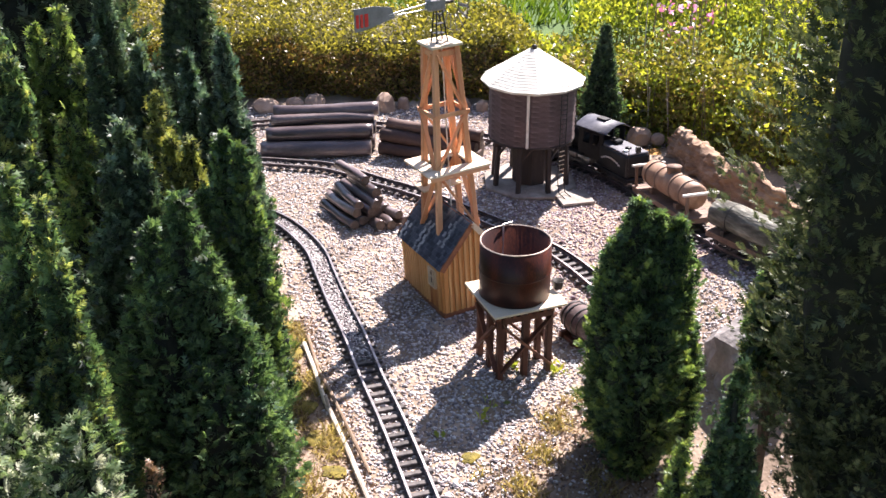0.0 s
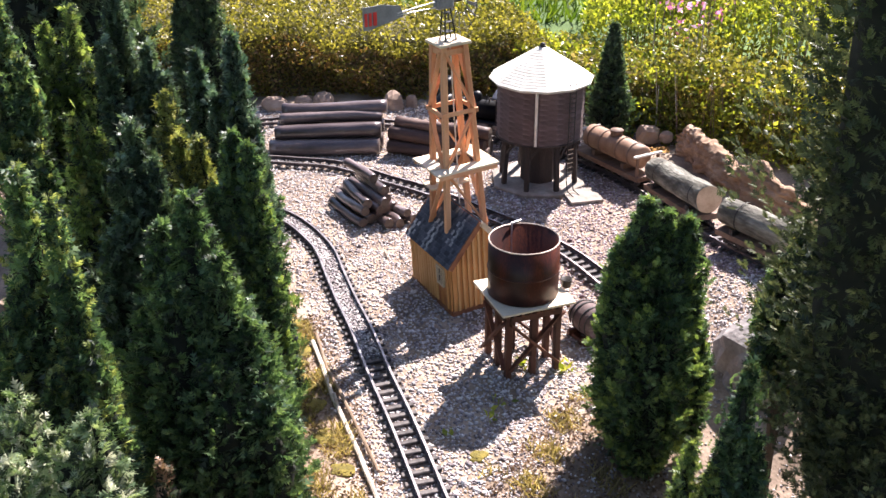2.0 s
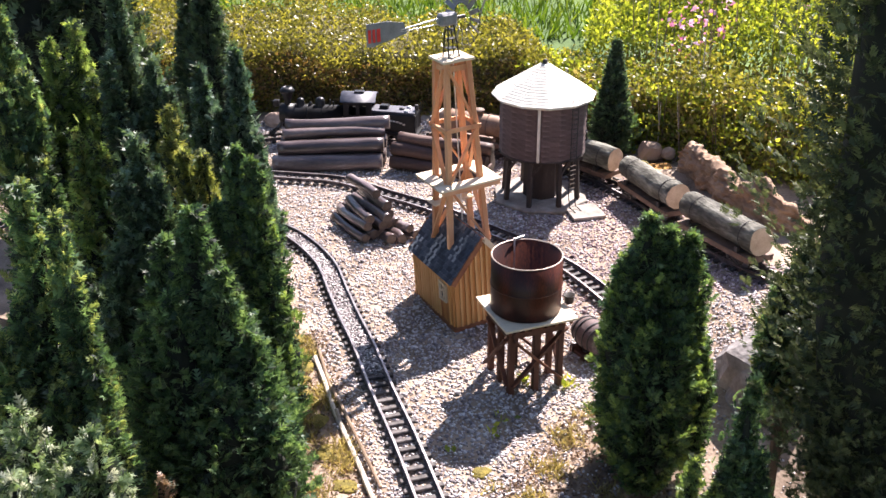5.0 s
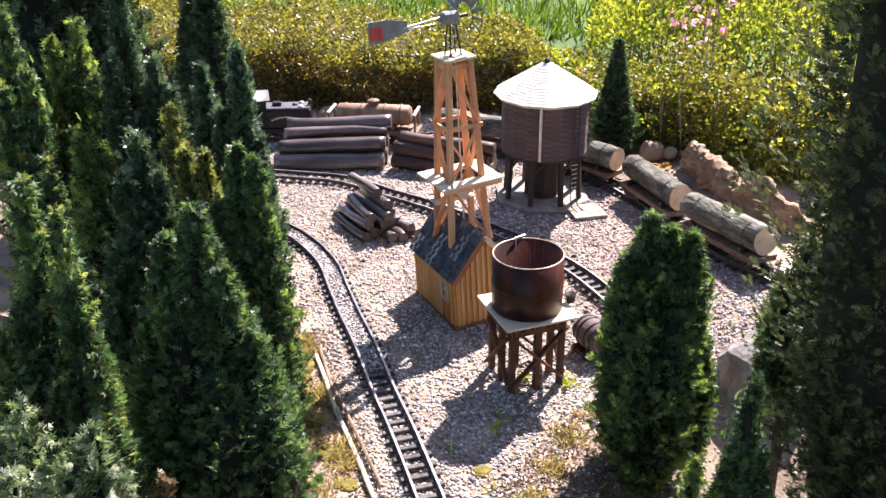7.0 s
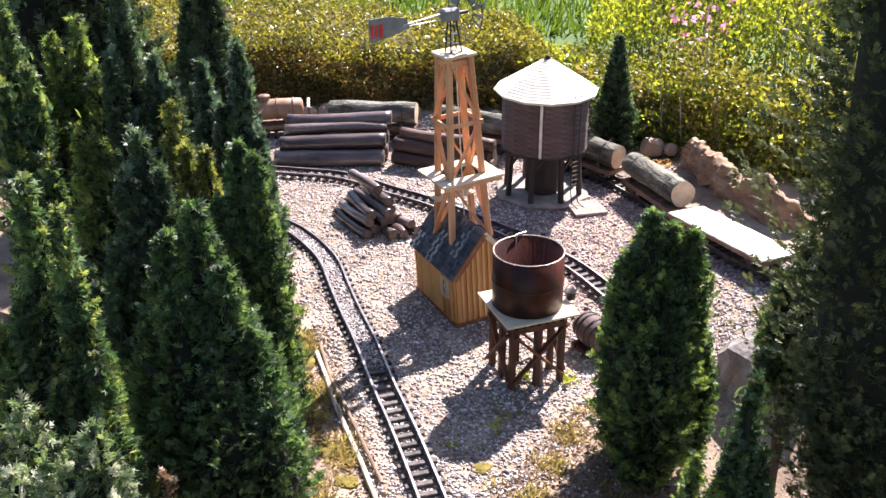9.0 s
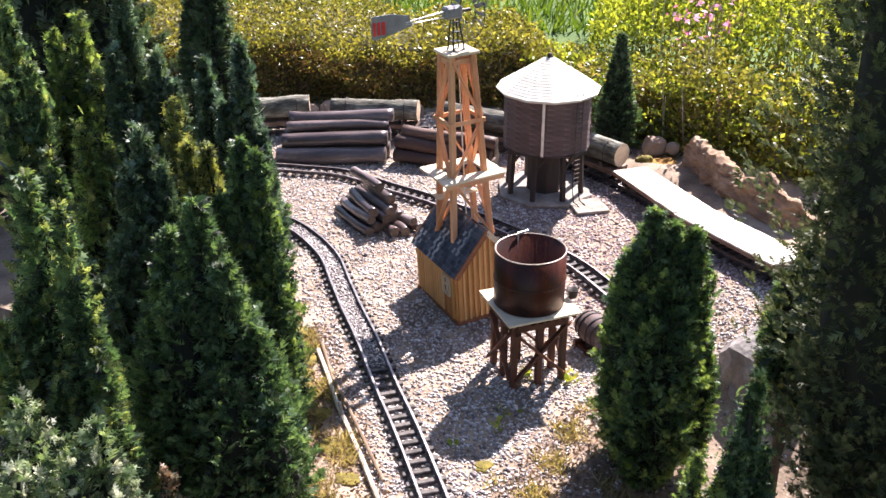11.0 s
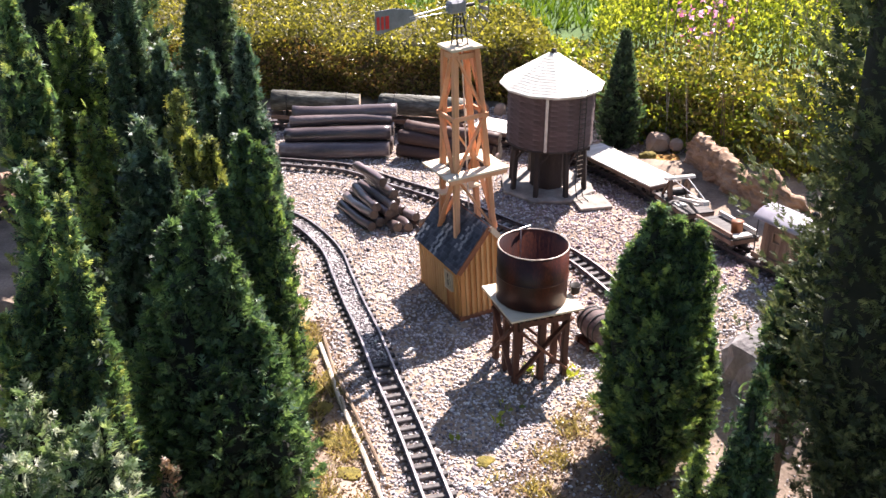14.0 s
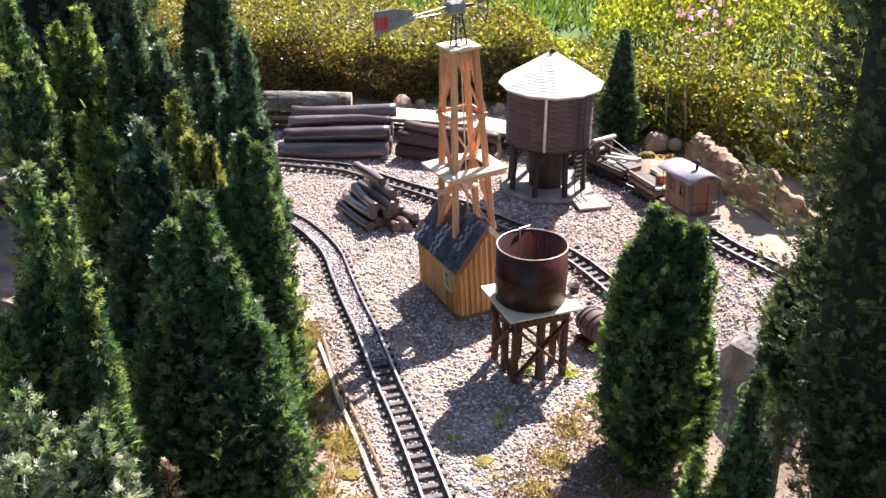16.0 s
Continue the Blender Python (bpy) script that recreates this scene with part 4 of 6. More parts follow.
# ---- buildings ----
def build_shed(m):
    shed = thing("pump_shed", "small orange cedar pump shed with a blue-grey shingle roof", "shed", m)
    W, L, E, A = 0.150, 0.206, 0.128, 0.215
    rng = random.Random(2)
    bm = bmesh.new()
    box(bm, (W / 2, L / 2, 0.006), (W + 0.012, L + 0.012, 0.012), None, 0.002)
    part("plinth", bm, M_TRIM, shed, "red-brown timber plinth")
    # inner walls with a true gable
    bm = bmesh.new()
    t = 0.003
    prof = [(t, 0.01), (W - t, 0.01), (W - t, E), (W / 2, A - 0.006), (t, E)]
    a = [bm.verts.new((x, t, z)) for x, z in prof]
    b = [bm.verts.new((x, L - t, z)) for x, z in prof]
    bm.faces.new(a)
    bm.faces.new(b[::-1])
    for i in range(5):
        bm.faces.new((a[i], a[(i + 1) % 5], b[(i + 1) % 5], b[i]))
    part("inner_wall", bm, M_BOARD, shed)
    slope = (A - E) / (W / 2)
    nb = 11
    for wall_y in (0.0, L):
        for k in range(nb):
            x0, x1 = k * W / nb, (k + 1) * W / nb
            top = lambda x: E + slope * min(x, W - x) - 0.003
            for (p0, p1, d) in ((x0 + 0.0004, x1 - 0.0004, 0.004 + rng.uniform(0, 0.0008)),):
                bm = bmesh.new()
                y0, y1 = (wall_y - d, wall_y + 0.003) if wall_y == 0 else (wall_y - 0.003, wall_y + d)
                vs = [bm.verts.new((x, y, z)) for y in (y0, y1) for x, z in ((p0, 0.012), (p1, 0.012), (p1, top(p1)), (p0, top(p0)))]
                for f in ((0, 1, 2, 3), (7, 6, 5, 4), (0, 4, 5, 1), (1, 5, 6, 2), (2, 6, 7, 3), (3, 7, 4, 0)):
                    bm.faces.new([vs[i] for i in f])
                part("board", bm, M_BOARD, shed)
            if k < nb - 1:
                bm = bmesh.new()
                s = -1 if wall_y == 0 else 1
                box(bm, (x1, wall_y + s * 0.0065, (0.012 + top(x1)) / 2), (0.0052, 0.0050, top(x1) - 0.014))
                part("batten", bm, M_BATTEN, shed)
    nl = 16
    for wall_x in (0.0, W):
        s = -1 if wall_x == 0 else 1
        for k in range(nl):
            y0 = k * L / nl
            z0, z1 = 0.012, E - 0.002
            yc = y0 + L / nl / 2
            gap = wall_x == 0 and 0.030 < yc < 0.062
            for a0, a1 in (((0.012, 0.062), (0.107, E - 0.002)) if gap else ((z0, z1),)):
                bm = bmesh.new()
                box(bm, (wall_x + s * 0.002, yc, (a0 + a1) / 2), (0.004 + rng.uniform(0, 0.001), L / nl - 0.0008, a1 - a0))
                part("board", bm, M_BOARD, shed)
            if k > 0 and not gap:
                bm = bmesh.new()
                box(bm, (wall_x + s * 0.0060, y0, 0.07), (0.0045, 0.0048, E - 0.016))
                part("batten", bm, M_BATTEN, shed)
    # window in the long wall
    win = new("window")
    win.parent = shed
    bm = bmesh.new()
    for z in (0.063, 0.106):
        box(bm, (-0.005, 0.046, z), (0.006, 0.034, 0.004))
    for y in (0.030, 0.062):
        box(bm, (-0.005, y, 0.0845), (0.006, 0.004, 0.046))
    box(bm, (-0.004, 0.046, 0.0845), (0.003, 0.0025, 0.04))
    box(bm, (-0.004, 0.046, 0.0845), (0.003, 0.028, 0.0025))
    part("window_frame", bm, M_PALE, win)
    bm = bmesh.new()
    box(bm, (-0.0005, 0.046, 0.0845), (0.002, 0.03, 0.042))
    part("pane", bm, M_BLACK, win, "dark window pane")
    # roof slopes with shingles
    ov, og = 0.006, 0.009
    for side in (0, 1):
        ridge, eave = Vector((W / 2, 0, A)), Vector((-ov, 0, E - slope * ov))
        if side:
            eave.x = W + ov
        d = eave - ridge
        ln = d.length
        d.normalize()
        n = Vector((-d.z, 0, d.x)) if not side else Vector((d.z, 0, -d.x))
        n = n if n.z > 0 else -n
        base = Matrix((Vector((0, 1, 0)), d, n)).transposed().to_4x4()
        bm = bmesh.new()
        base.translation = ridge
        box(bm, (L / 2, ln / 2, 0.001), (L + 2 * og, ln, 0.005), base)
        part("roof_deck", bm, M_TRIM, shed)
        rows, cols = 11, 24
        cw = (L + 2 * og) / cols
        shapes = []
        for mm in (M_SLATE, M_SHINGLE_WORN):
            bm = bmesh.new()
            box(bm, (0, 0, 0), (cw - 0.0008, ln / rows + 0.004, 0.0022))
            me = bpy.data.meshes.new("shingle")
            bm.to_mesh(me)
            bm.free()
            me.materials.append(mm)
            shapes.append(me)
        for r in range(rows):
            for c in range(cols + (r % 2)):
                y = -og + (c + 0.5 - 0.5 * (r % 2)) * cw
                if y > L + og - cw * 0.4 or y < -og + cw * 0.2:
                    continue
                worn = side == 0 and ((3 < r and 12 <= c <= 15) or (1 <= r <= 6 and 4 <= c <= 6) or (c >= 21 and r > 6)) and (c + r) % 2 == 0
                mt = base @ Matrix.Translation((y, (r + 0.5) * ln / rows, 0.0052 + rng.uniform(0, 0.0006))) @ Matrix.Rotation(radians(4.5 + rng.uniform(-1, 1)), 4, "X") @ Matrix.Rotation(rng.uniform(-0.03, 0.03), 4, "Z")
                share("shingle", shapes[1 if worn else 0], shed, mt)
        for yy in (-og, L + og):
            bm = bmesh.new()
            beam(bm, ridge + Vector((0, yy, 0.001)), eave + Vector((0, yy, 0.001)), 0.004, 0.012, n)
            part("bargeboard", bm, M_TRIM if not side else M_PALE, shed)
    bm = bmesh.new()
    rod(bm, (W - 0.035, -0.004, 0.105), (W - 0.012, -0.035, 0.100), 0.002, seg=8)
    part("spout", bm, M_WIRE, shed)
    return shed


def build_windmill(m):
    wm = thing("windmill_tower", "honey pine lattice windmill tower standing astride the shed roof", "windmill", m)
    cx, cy, zt = 0.081, 0.110, 0.590
    feet = [(0.033, 0.073, 0.158), (0.128, 0.073, 0.150), (0.128, 0.150, 0.150), (0.033, 0.150, 0.158)]
    tops = [(cx + sx * 0.025, cy + sy * 0.025, zt) for sx, sy in ((-1, -1), (1, -1), (1, 1), (-1, 1))]
    lerp = lambda i, z: Vector(feet[i]).lerp(Vector(tops[i]), (z - feet[i][2]) / (zt - feet[i][2]))
    for i in range(4):
        bm = bmesh.new()
        beam(bm, feet[i], tops[i], 0.0125, 0.0125, (1, 0, 0), 0.0012)
        part("leg", bm, M_PINE, wm)
    levels = [0.165, 0.318, 0.445, 0.585]
    for i in range(4):
        j = (i + 1) % 4
        out = Vector((cx, cy, 0))
        for z0, z1, flip in ((0.170, 0.310, i % 2), (0.325, 0.440, (i + 1) % 2), (0.450, 0.580, i % 2)):
            a, b = (lerp(i, z0), lerp(j, z1)) if flip else (lerp(j, z0), lerp(i, z1))
            mid = (a + b) / 2
            o = Vector((mid.x - cx, mid.y - cy, 0)).normalized() * 0.007
            bm = bmesh.new()
            beam(bm, a + o, b + o, 0.004, 0.0095, o)
            part("brace", bm, M_PINE, wm)
        a, b = lerp(i, 0.445), lerp(j, 0.445)
        mid = (a + b) / 2
        o = Vector((mid.x - cx, mid.y - cy, 0)).normalized() * 0.008
        e = (b - a).normalized() * 0.012
        bm = bmesh.new()
        beam(bm, a + o - e, b + o + e, 0.004, 0.009)
        part("girt", bm, M_PINE, wm)
        a, b = lerp(i, 0.577), lerp(j, 0.577)
        bm = bmesh.new()
        beam(bm, a, b, 0.006, 0.012)
        part("top_rail", bm, M_PINE, wm)
    # working platform round the legs
    hx, hy = 0.076, 0.066
    for (px, py, sx, sy) in ((0, -1, 2 * hx, 0.034), (0, 1, 2 * hx, 0.034), (-1, 0, 0.036, 2 * hy - 0.070), (1, 0, 0.036, 2 * hy - 0.070)):
        bm = bmesh.new()
        box(bm, (cx + px * (hx - 0.018), cy + py * (hy - 0.017), 0.322 + 0.001 * abs(px)), (sx, sy, 0.005), None, 0.001)
        part("platform_board", bm, M_PALE, wm)
    bm = bmesh.new()
    box(bm, (cx, cy - hy + 0.003, 0.3155), (2 * hx - 0.01, 0.006, 0.009))
    box(bm, (cx, cy + hy - 0.003, 0.3155), (2 * hx - 0.01, 0.006, 0.009))
    part("bearer", bm, M_PINE, wm)
    bm = bmesh.new()
    box(bm, (cx - 0.010, cy + 0.03, 0.262), (0.10, 0.05, 0.004), None, 0.001)
    part("lower_shelf", bm, M_PALE, wm)
    bm = bmesh.new()
    box(bm, (cx, cy, zt + 0.004), (0.074, 0.074, 0.006), None, 0.001)
    part("top_board", bm, M_PALE, wm)
    bm = bmesh.new()
    rod(bm, (cx + 0.004, cy, 0.17), (cx + 0.004, cy, 0.60), 0.0016, seg=6)
    part("pump_rod", bm, M_PIPE, wm)
    # wire mast
    for k, (sx, sy) in enumerate(((-1, -1), (1, -1), (1, 1), (-1, 1))):
        bm = bmesh.new()
        rod(bm, (cx + sx * 0.013, cy + sy * 0.013, zt + 0.006), (cx + sx * 0.006, cy + sy * 0.006, 0.668), 0.0017, seg=6)
        part("mast_rod", bm, M_WIRE, wm)
    bm = bmesh.new()
    for z in (0.615, 0.635, 0.655):
        w = 0.0115 - 0.2 * (z - 0.6) * 0.4
        box(bm, (cx, cy, z), (2 * w, 2 * w, 0.0015))
    part("mast_spacer", bm, M_WIRE, wm)
    return wm


def build_wind_head(at, heading):
    hd = thing("wind_wheel_head", "grey tin wind wheel head with a red-marked tail vane", "wind vane", pose(*at, 0, 0, heading))
    bm = bmesh.new()
    box(bm, (0, 0, 0), (0.042, 0.022, 0.026), None, 0.004)
    part("gear_box", bm, M_VANE, hd)
    bm = bmesh.new()
    rod(bm, (-0.015, 0, 0.004), (-0.115, 0, -0.006), 0.0018, seg=8)
    rod(bm, (-0.015, 0, -0.008), (-0.115, 0, -0.010), 0.0012, seg=8)
    part("tail_rod", bm, M_PIPE, hd)
    bm = bmesh.new()
    prof = [(-0.100, -0.014), (-0.108, 0.008), (-0.150, 0.016), (-0.196, 0.016), (-0.196, -0.030), (-0.178, -0.030), (-0.150, -0.024)]
    a = [bm.verts.new((x, -0.001, z)) for x, z in prof]
    b = [bm.verts.new((x, 0.001, z)) for x, z in prof]
    bm.faces.new(a)
    bm.faces.new(b[::-1])
    for i in range(len(prof)):
        bm.faces.new((a[i], a[(i + 1) % len(prof)], b[(i + 1) % len(prof)], b[i]))
    vane = part("tail_vane", bm, M_VANE, hd)
    for x, w in ((-0.190, 0.006), (-0.180, 0.006), (-0.169, 0.008)):
        bm = bmesh.new()
        box(bm, (x, 0, -0.009), (w, 0.0046, 0.026))
        part("red_bar", bm, M_RED, vane)
    # the wheel: rims, hub and slanted blades
    wx = 0.040
    bm = bmesh.new()
    rod(bm, (0.015, 0, 0), (wx + 0.006, 0, 0), 0.004, seg=10)
    part("hub", bm, M_WIRE, hd)
    for rr in (0.028, 0.060):
        bm = bmesh.new()
        for k in range(24):
            a0, a1 = 2 * math.pi * k / 24, 2 * math.pi * (k + 1) / 24
            rod(bm, (wx, rr * math.cos(a0), rr * math.sin(a0)), (wx, rr * math.cos(a1), rr * math.sin(a1)), 0.0009, seg=5)
        part("wheel_rim", bm, M_WIRE, hd)
    bm = bmesh.new()
    box(bm, (0, 0, 0.045), (0.001, 0.010, 0.034), Matrix.Rotation(radians(32), 4, "Z"))
    me = bpy.data.meshes.new("blade")
    bm.to_mesh(me)
    bm.free()
    me.materials.append(M_VANE)
    for k in range(16):
        share("blade", me, hd, Matrix.Translation((wx, 0, 0)) @ Matrix.Rotation(2 * math.pi * k / 16, 4, "X"))
    return hd


def build_stand(m):
    st = thing("drum_stand", "red-stained timber trestle with a pale plywood top", "stand", m)
    S, D, H = 0.108, 0.100, 0.163
    rng = random.Random(9)
    for i in range(3):
        for j in range(3):
            if i == 1 and j == 1:
                continue
            bm = bmesh.new()
            x, y = i * S / 2, j * D / 2
            beam(bm, (x + rng.uniform(-0.001, 0.001), y, -0.01), (x, y, H - 0.010), 0.0125, 0.0125, (1, 0, 0), 0.001)
            part("post", bm, M_STAINED, st)
    for (a, b, o) in (((0, -0.008), (S, -0.008), (0, 1, 0)), ((0, D + 0.008), (S, D + 0.008), (0, 1, 0)), ((-0.008, 0), (-0.008, D), (1, 0, 0)), ((S + 0.008, 0), (S + 0.008, D), (1, 0, 0))):
        for k, (z0, z1) in enumerate(((0.022, 0.132), (0.132, 0.022))):
            bm = bmesh.new()
            v = Vector((0, 0.005 * k, 0)) if o[1] else Vector((0.005 * k, 0, 0))
            beam(bm, Vector((*a, z0)) - v * (1 if a[0] + a[1] < 0.01 else -1), Vector((*b, z1)) - v * (1 if a[0] + a[1] < 0.01 else -1), 0.005, 0.0095, o)
            part("brace", bm, M_STAINED, st)
        bm = bmesh.new()
        beam(bm, (*a, 0.142), (*b, 0.142), 0.006, 0.012)
        part("rail", bm, M_STAINED, st)
    for k in range(9):
        bm = bmesh.new()
        box(bm, (-0.012 + k * (S + 0.024) / 8, D / 2, H - 0.006), (0.006, D + 0.044, 0.008))
        part("joist", bm, M_STAINED, st)
    bm = bmesh.new()
    box(bm, (S / 2, D / 2, H + 0.0015), (0.158, 0.156, 0.005), None, 0.001)
    part("top_board", bm, M_PALE, st, "pale bare plywood top")
    return st


def build_drum(at):
    x, y, z, r, h = at
    dr = thing("rusty_drum", "open rusty red-brown steel water drum on the trestle", "drum", pose(x, y, z))
    bm = bmesh.new()
    lathe(bm, [(0.001, 0.0), (r - 0.002, 0.0), (r, 0.002), (r, h), (r - 0.0025, h), (r - 0.0025, 0.004), (0.001, 0.004)], 48)
    wobble(bm, 0.0008, 30)
    part("shell", bm, M_RUST, dr, smooth=True)
    bm = bmesh.new()
    for k in range(40):
        a0, a1 = 2 * math.pi * k / 40, 2 * math.pi * (k + 1) / 40
        rr = r - 0.001
        rod(bm, (rr * math.cos(a0), rr * math.sin(a0), h), (rr * math.cos(a1), rr * math.sin(a1), h), 0.0016, seg=6)
    part("rim", bm, M_RUST_EDGE, dr, "pale worn rolled rim")
    bm = bmesh.new()
    lathe(bm, [(r + 0.0004, 0.055), (r + 0.0018, 0.0565), (r + 0.0018, 0.058), (r + 0.0004, 0.0595)], 48)
    part("seam", bm, M_RUST, dr, smooth=True)
    bm = bmesh.new()
    rod(bm, (-0.020, r - 0.008, 0.005), (-0.020, r - 0.008, h + 0.005), 0.0018, seg=8)
    rod(bm, (-0.022, r - 0.008, h + 0.004), (0.000, r + 0.006, h + 0.004), 0.0018, seg=8)
    part("inlet_pipe", bm, M_PIPE, dr)
    return dr


def build_small_yard_things():
    # bucket on the plywood
    b = thing("bucket", "small dark metal bucket on the plywood edge", "bucket", pose(0.266, 1.772, 0.1675))
    bm = bmesh.new()
    lathe(bm, [(0.001, 0), (0.009, 0), (0.0115, 0.017), (0.0122, 0.0175), (0.0112, 0.0178), (0.0085, 0.002), (0.001, 0.002)], 18)
    part("pail", bm, M_WIRE, b, smooth=True)
    bm = bmesh.new()
    for k in range(10):
        a0, a1 = math.pi * k / 10, math.pi * (k + 1) / 10
        rod(bm, (0.0115 * math.cos(a0), 0, 0.017 + 0.016 * math.sin(a0)), (0.0115 * math.cos(a1), 0, 0.017 + 0.016 * math.sin(a1)), 0.0007, seg=5)
    part("bail", bm, M_WIRE, b)
    # barrel on a cradle beside the stand
    m = pose(0.330, 1.845, 0, 0, 0, 26)
    cr = thing("barrel_cradle", "low dark timber cradle", "cradle", m)
    for yy in (-0.022, 0.022):
        bm = bmesh.new()
        box(bm, (0, yy, 0.010), (0.075, 0.010, 0.014), None, 0.001)
        part("beam", bm, M_STAINED, cr)
    for xx in (-0.025, 0.025):
        bm = bmesh.new()
        box(bm, (xx, 0, 0.0055), (0.012, 0.07, 0.009), None, 0.001)
        part("sleeper", bm, M_STAINED, cr)
    br = thing("barrel", "brown stave barrel lying on a low cradle", "barrel", m @ pose(0, 0, 0.046))
    bm = bmesh.new()
    lathe(bm, [(0.001, -0.040), (0.026, -0.040), (0.028, -0.040), (0.0335, -0.015), (0.0345, 0), (0.0335, 0.015), (0.028, 0.040), (0.026, 0.040), (0.001, 0.038)], 20, Matrix.Rotation(radians(90), 4, "X"))
    part("body", bm, M_TANKWOOD, br, smooth=True)
    for yy, rr in ((-0.028, 0.0316), (-0.012, 0.0344), (0.012, 0.0344), (0.028, 0.0316)):
        bm = bmesh.new()
        lathe(bm, [(rr, yy - 0.002), (rr + 0.0012, yy - 0.002), (rr + 0.0012, yy + 0.002), (rr, yy + 0.002)], 20, Matrix.Rotation(radians(90), 4, "X"))
        part("hoop", bm, M_WIRE, br, smooth=True)


def build_water_tower(at):
    x, y = at
    wt = thing("water_tower", "round weathered grey-brown plank water tower with a pale conical roof", "water tower", pose(x, y, 0))
    R, z0, z1, za = 0.122, 0.150, 0.318, 0.398
    bm = bmesh.new()
    lathe(bm, [(0.001, 0), (0.142, 0), (0.142, 0.009), (0.140, 0.011), (0.001, 0.011)], 8, Matrix.Rotation(radians(22.5), 4, "Z"))
    part("base_slab", bm, M_BASEPLATE, wt, "grey octagonal slab")
    bm = bmesh.new()
    box(bm, (0.085, -0.150, 0.005), (0.095, 0.090, 0.008), Matrix.Rotation(radians(12), 4, "Z"), 0.001)
    part("step_slab", bm, M_BASEPLATE, wt)
    bm = bmesh.new()
    rod(bm, (0, 0, 0.01), (0, 0, z0), 0.052, 0.050, 8)
    part("centre_column", bm, M_TANKLEG, wt)
    for k in range(8):
        a = 2 * math.pi * (k + 0.5) / 8
        bm = bmesh.new()
        p = Vector((math.cos(a), math.sin(a), 0))
        beam(bm, p * 0.112 + Vector((0, 0, 0.008)), p * 0.104 + Vector((0, 0, z0)), 0.013, 0.013, p, 0.001)
        part("post", bm, M_TANKLEG, wt)
        bm = bmesh.new()
        q = Vector((math.cos(a + 0.35), math.sin(a + 0.35), 0))
        beam(bm, p * 0.108 + Vector((0, 0, 0.100)), q * 0.106 + Vector((0, 0, z0 - 0.004)), 0.006, 0.006)
        part("knee_brace", bm, M_TANKLEG, wt)
    for yy in (-0.06, 0.0, 0.06):
        bm = bmesh.new()
        box(bm, (0, yy, z0 - 0.006), (0.22, 0.012, 0.012))
        part("joist", bm, M_TANKLEG, wt)
    bm = bmesh.new()
    lathe(bm, [(0.001, z0 - 0.001), (R + 0.003, z0 - 0.001), (R + 0.003, z0 + 0.005), (R - 0.004, z0 + 0.005), (R - 0.004, z1), (0.001, z1)], 32)
    part("inner_tank", bm, M_TANKLEG, wt)
    # plank rings, sixteen flat sides, lapped
    rows, sides = 11, 16
    rh = (z1 - z0 - 0.006) / rows
    w = 2 * (R + 0.001) * math.tan(math.pi / sides)
    bm = bmesh.new()
    vs = [bm.verts.new(p) for p in ((0.0005, -w / 2, 0), (0.0005, w / 2, 0), (-0.0025, w / 2, rh), (-0.0025, -w / 2, rh), (-0.006, -w / 2 * 0.95, 0), (-0.006, w / 2 * 0.95, 0), (-0.006, w / 2 * 0.95, rh), (-0.006, -w / 2 * 0.95, rh))]
    for f in ((0, 1, 2, 3), (5, 4, 7, 6), (0, 4, 5, 1), (1, 5, 6, 2), (2, 6, 7, 3), (3, 7, 4, 0)):
        bm.faces.new([vs[i] for i in f])
    bmesh.ops.recalc_face_normals(bm, faces=bm.faces)
    me = bpy.data.meshes.new("plank")
    bm.to_mesh(me)
    bm.free()
    me.materials.append(M_TANKWOOD)
    rng = random.Random(6)
    for r in range(rows):
        for k in range(sides):
            a = 2 * math.pi * (k + 0.25) / sides
            share("plank", me, wt, Matrix.Rotation(a, 4, "Z") @ Matrix.Translation((R + rng.uniform(-0.0006, 0.0006), 0, z0 + 0.005 + r * rh)))
    # roof: twelve panels, each of lapped slats
    n, RR, ze = 12, 0.1465, 0.314
    bm = bmesh.new()
    lathe(bm, [(0.001, ze + 0.002), (RR - 0.004, ze - 0.003), (RR, ze), (RR - 0.002, ze + 0.004), (0.012, za - 0.002)], n)
    for f in bm.faces:
        f.smooth = False
    part("roof_shell", bm, M_ROOFPALE, wt)
    k_rows = 15
    for k in range(n):
        a0, a1 = 2 * math.pi * k / n, 2 * math.pi * (k + 1) / n
        c0, c1 = Vector((math.cos(a0), math.sin(a0), 0)), Vector((math.cos(a1), math.sin(a1), 0))
        for r in range(k_rows):
            t0, t1 = r / k_rows, (r + 1) / k_rows
            r0, r1 = RR + 0.002 - (RR - 0.012) * t0, RR + 0.002 - (RR - 0.012) * (t1 + 0.02)
            h0, h1 = ze + 0.0050 + (za - ze) * t0, ze + 0.0043 + (za - ze) * (t1 + 0.02)
            bm = bmesh.new()
            top = [bm.verts.new(p) for p in (c0 * r0 + Vector((0, 0, h0)), c1 * r0 + Vector((0, 0, h0)), c1 * r1 + Vector((0, 0, h1)), c0 * r1 + Vector((0, 0, h1)))]
            low = [bm.verts.new(v.co - Vector((0, 0, 0.0022))) for v in top]
            bm.faces.new(top)
            bm.faces.new(low[::-1])
            for i in range(4):
                bm.faces.new((top[i], low[i], low[(i + 1) % 4], top[(i + 1) % 4]))
            part("roof_slat", bm, M_ROOFPALE, wt)
    bm = bmesh.new()
    lathe(bm, [(0.001, za + 0.018), (0.006, za + 0.016), (0.008, za + 0.010), (0.005, za + 0.006), (0.013, za - 0.002), (0.014, za - 0.008)], 12)
    part("finial", bm, M_WIRE, wt, "dark roof finial")
    bm = bmesh.new()
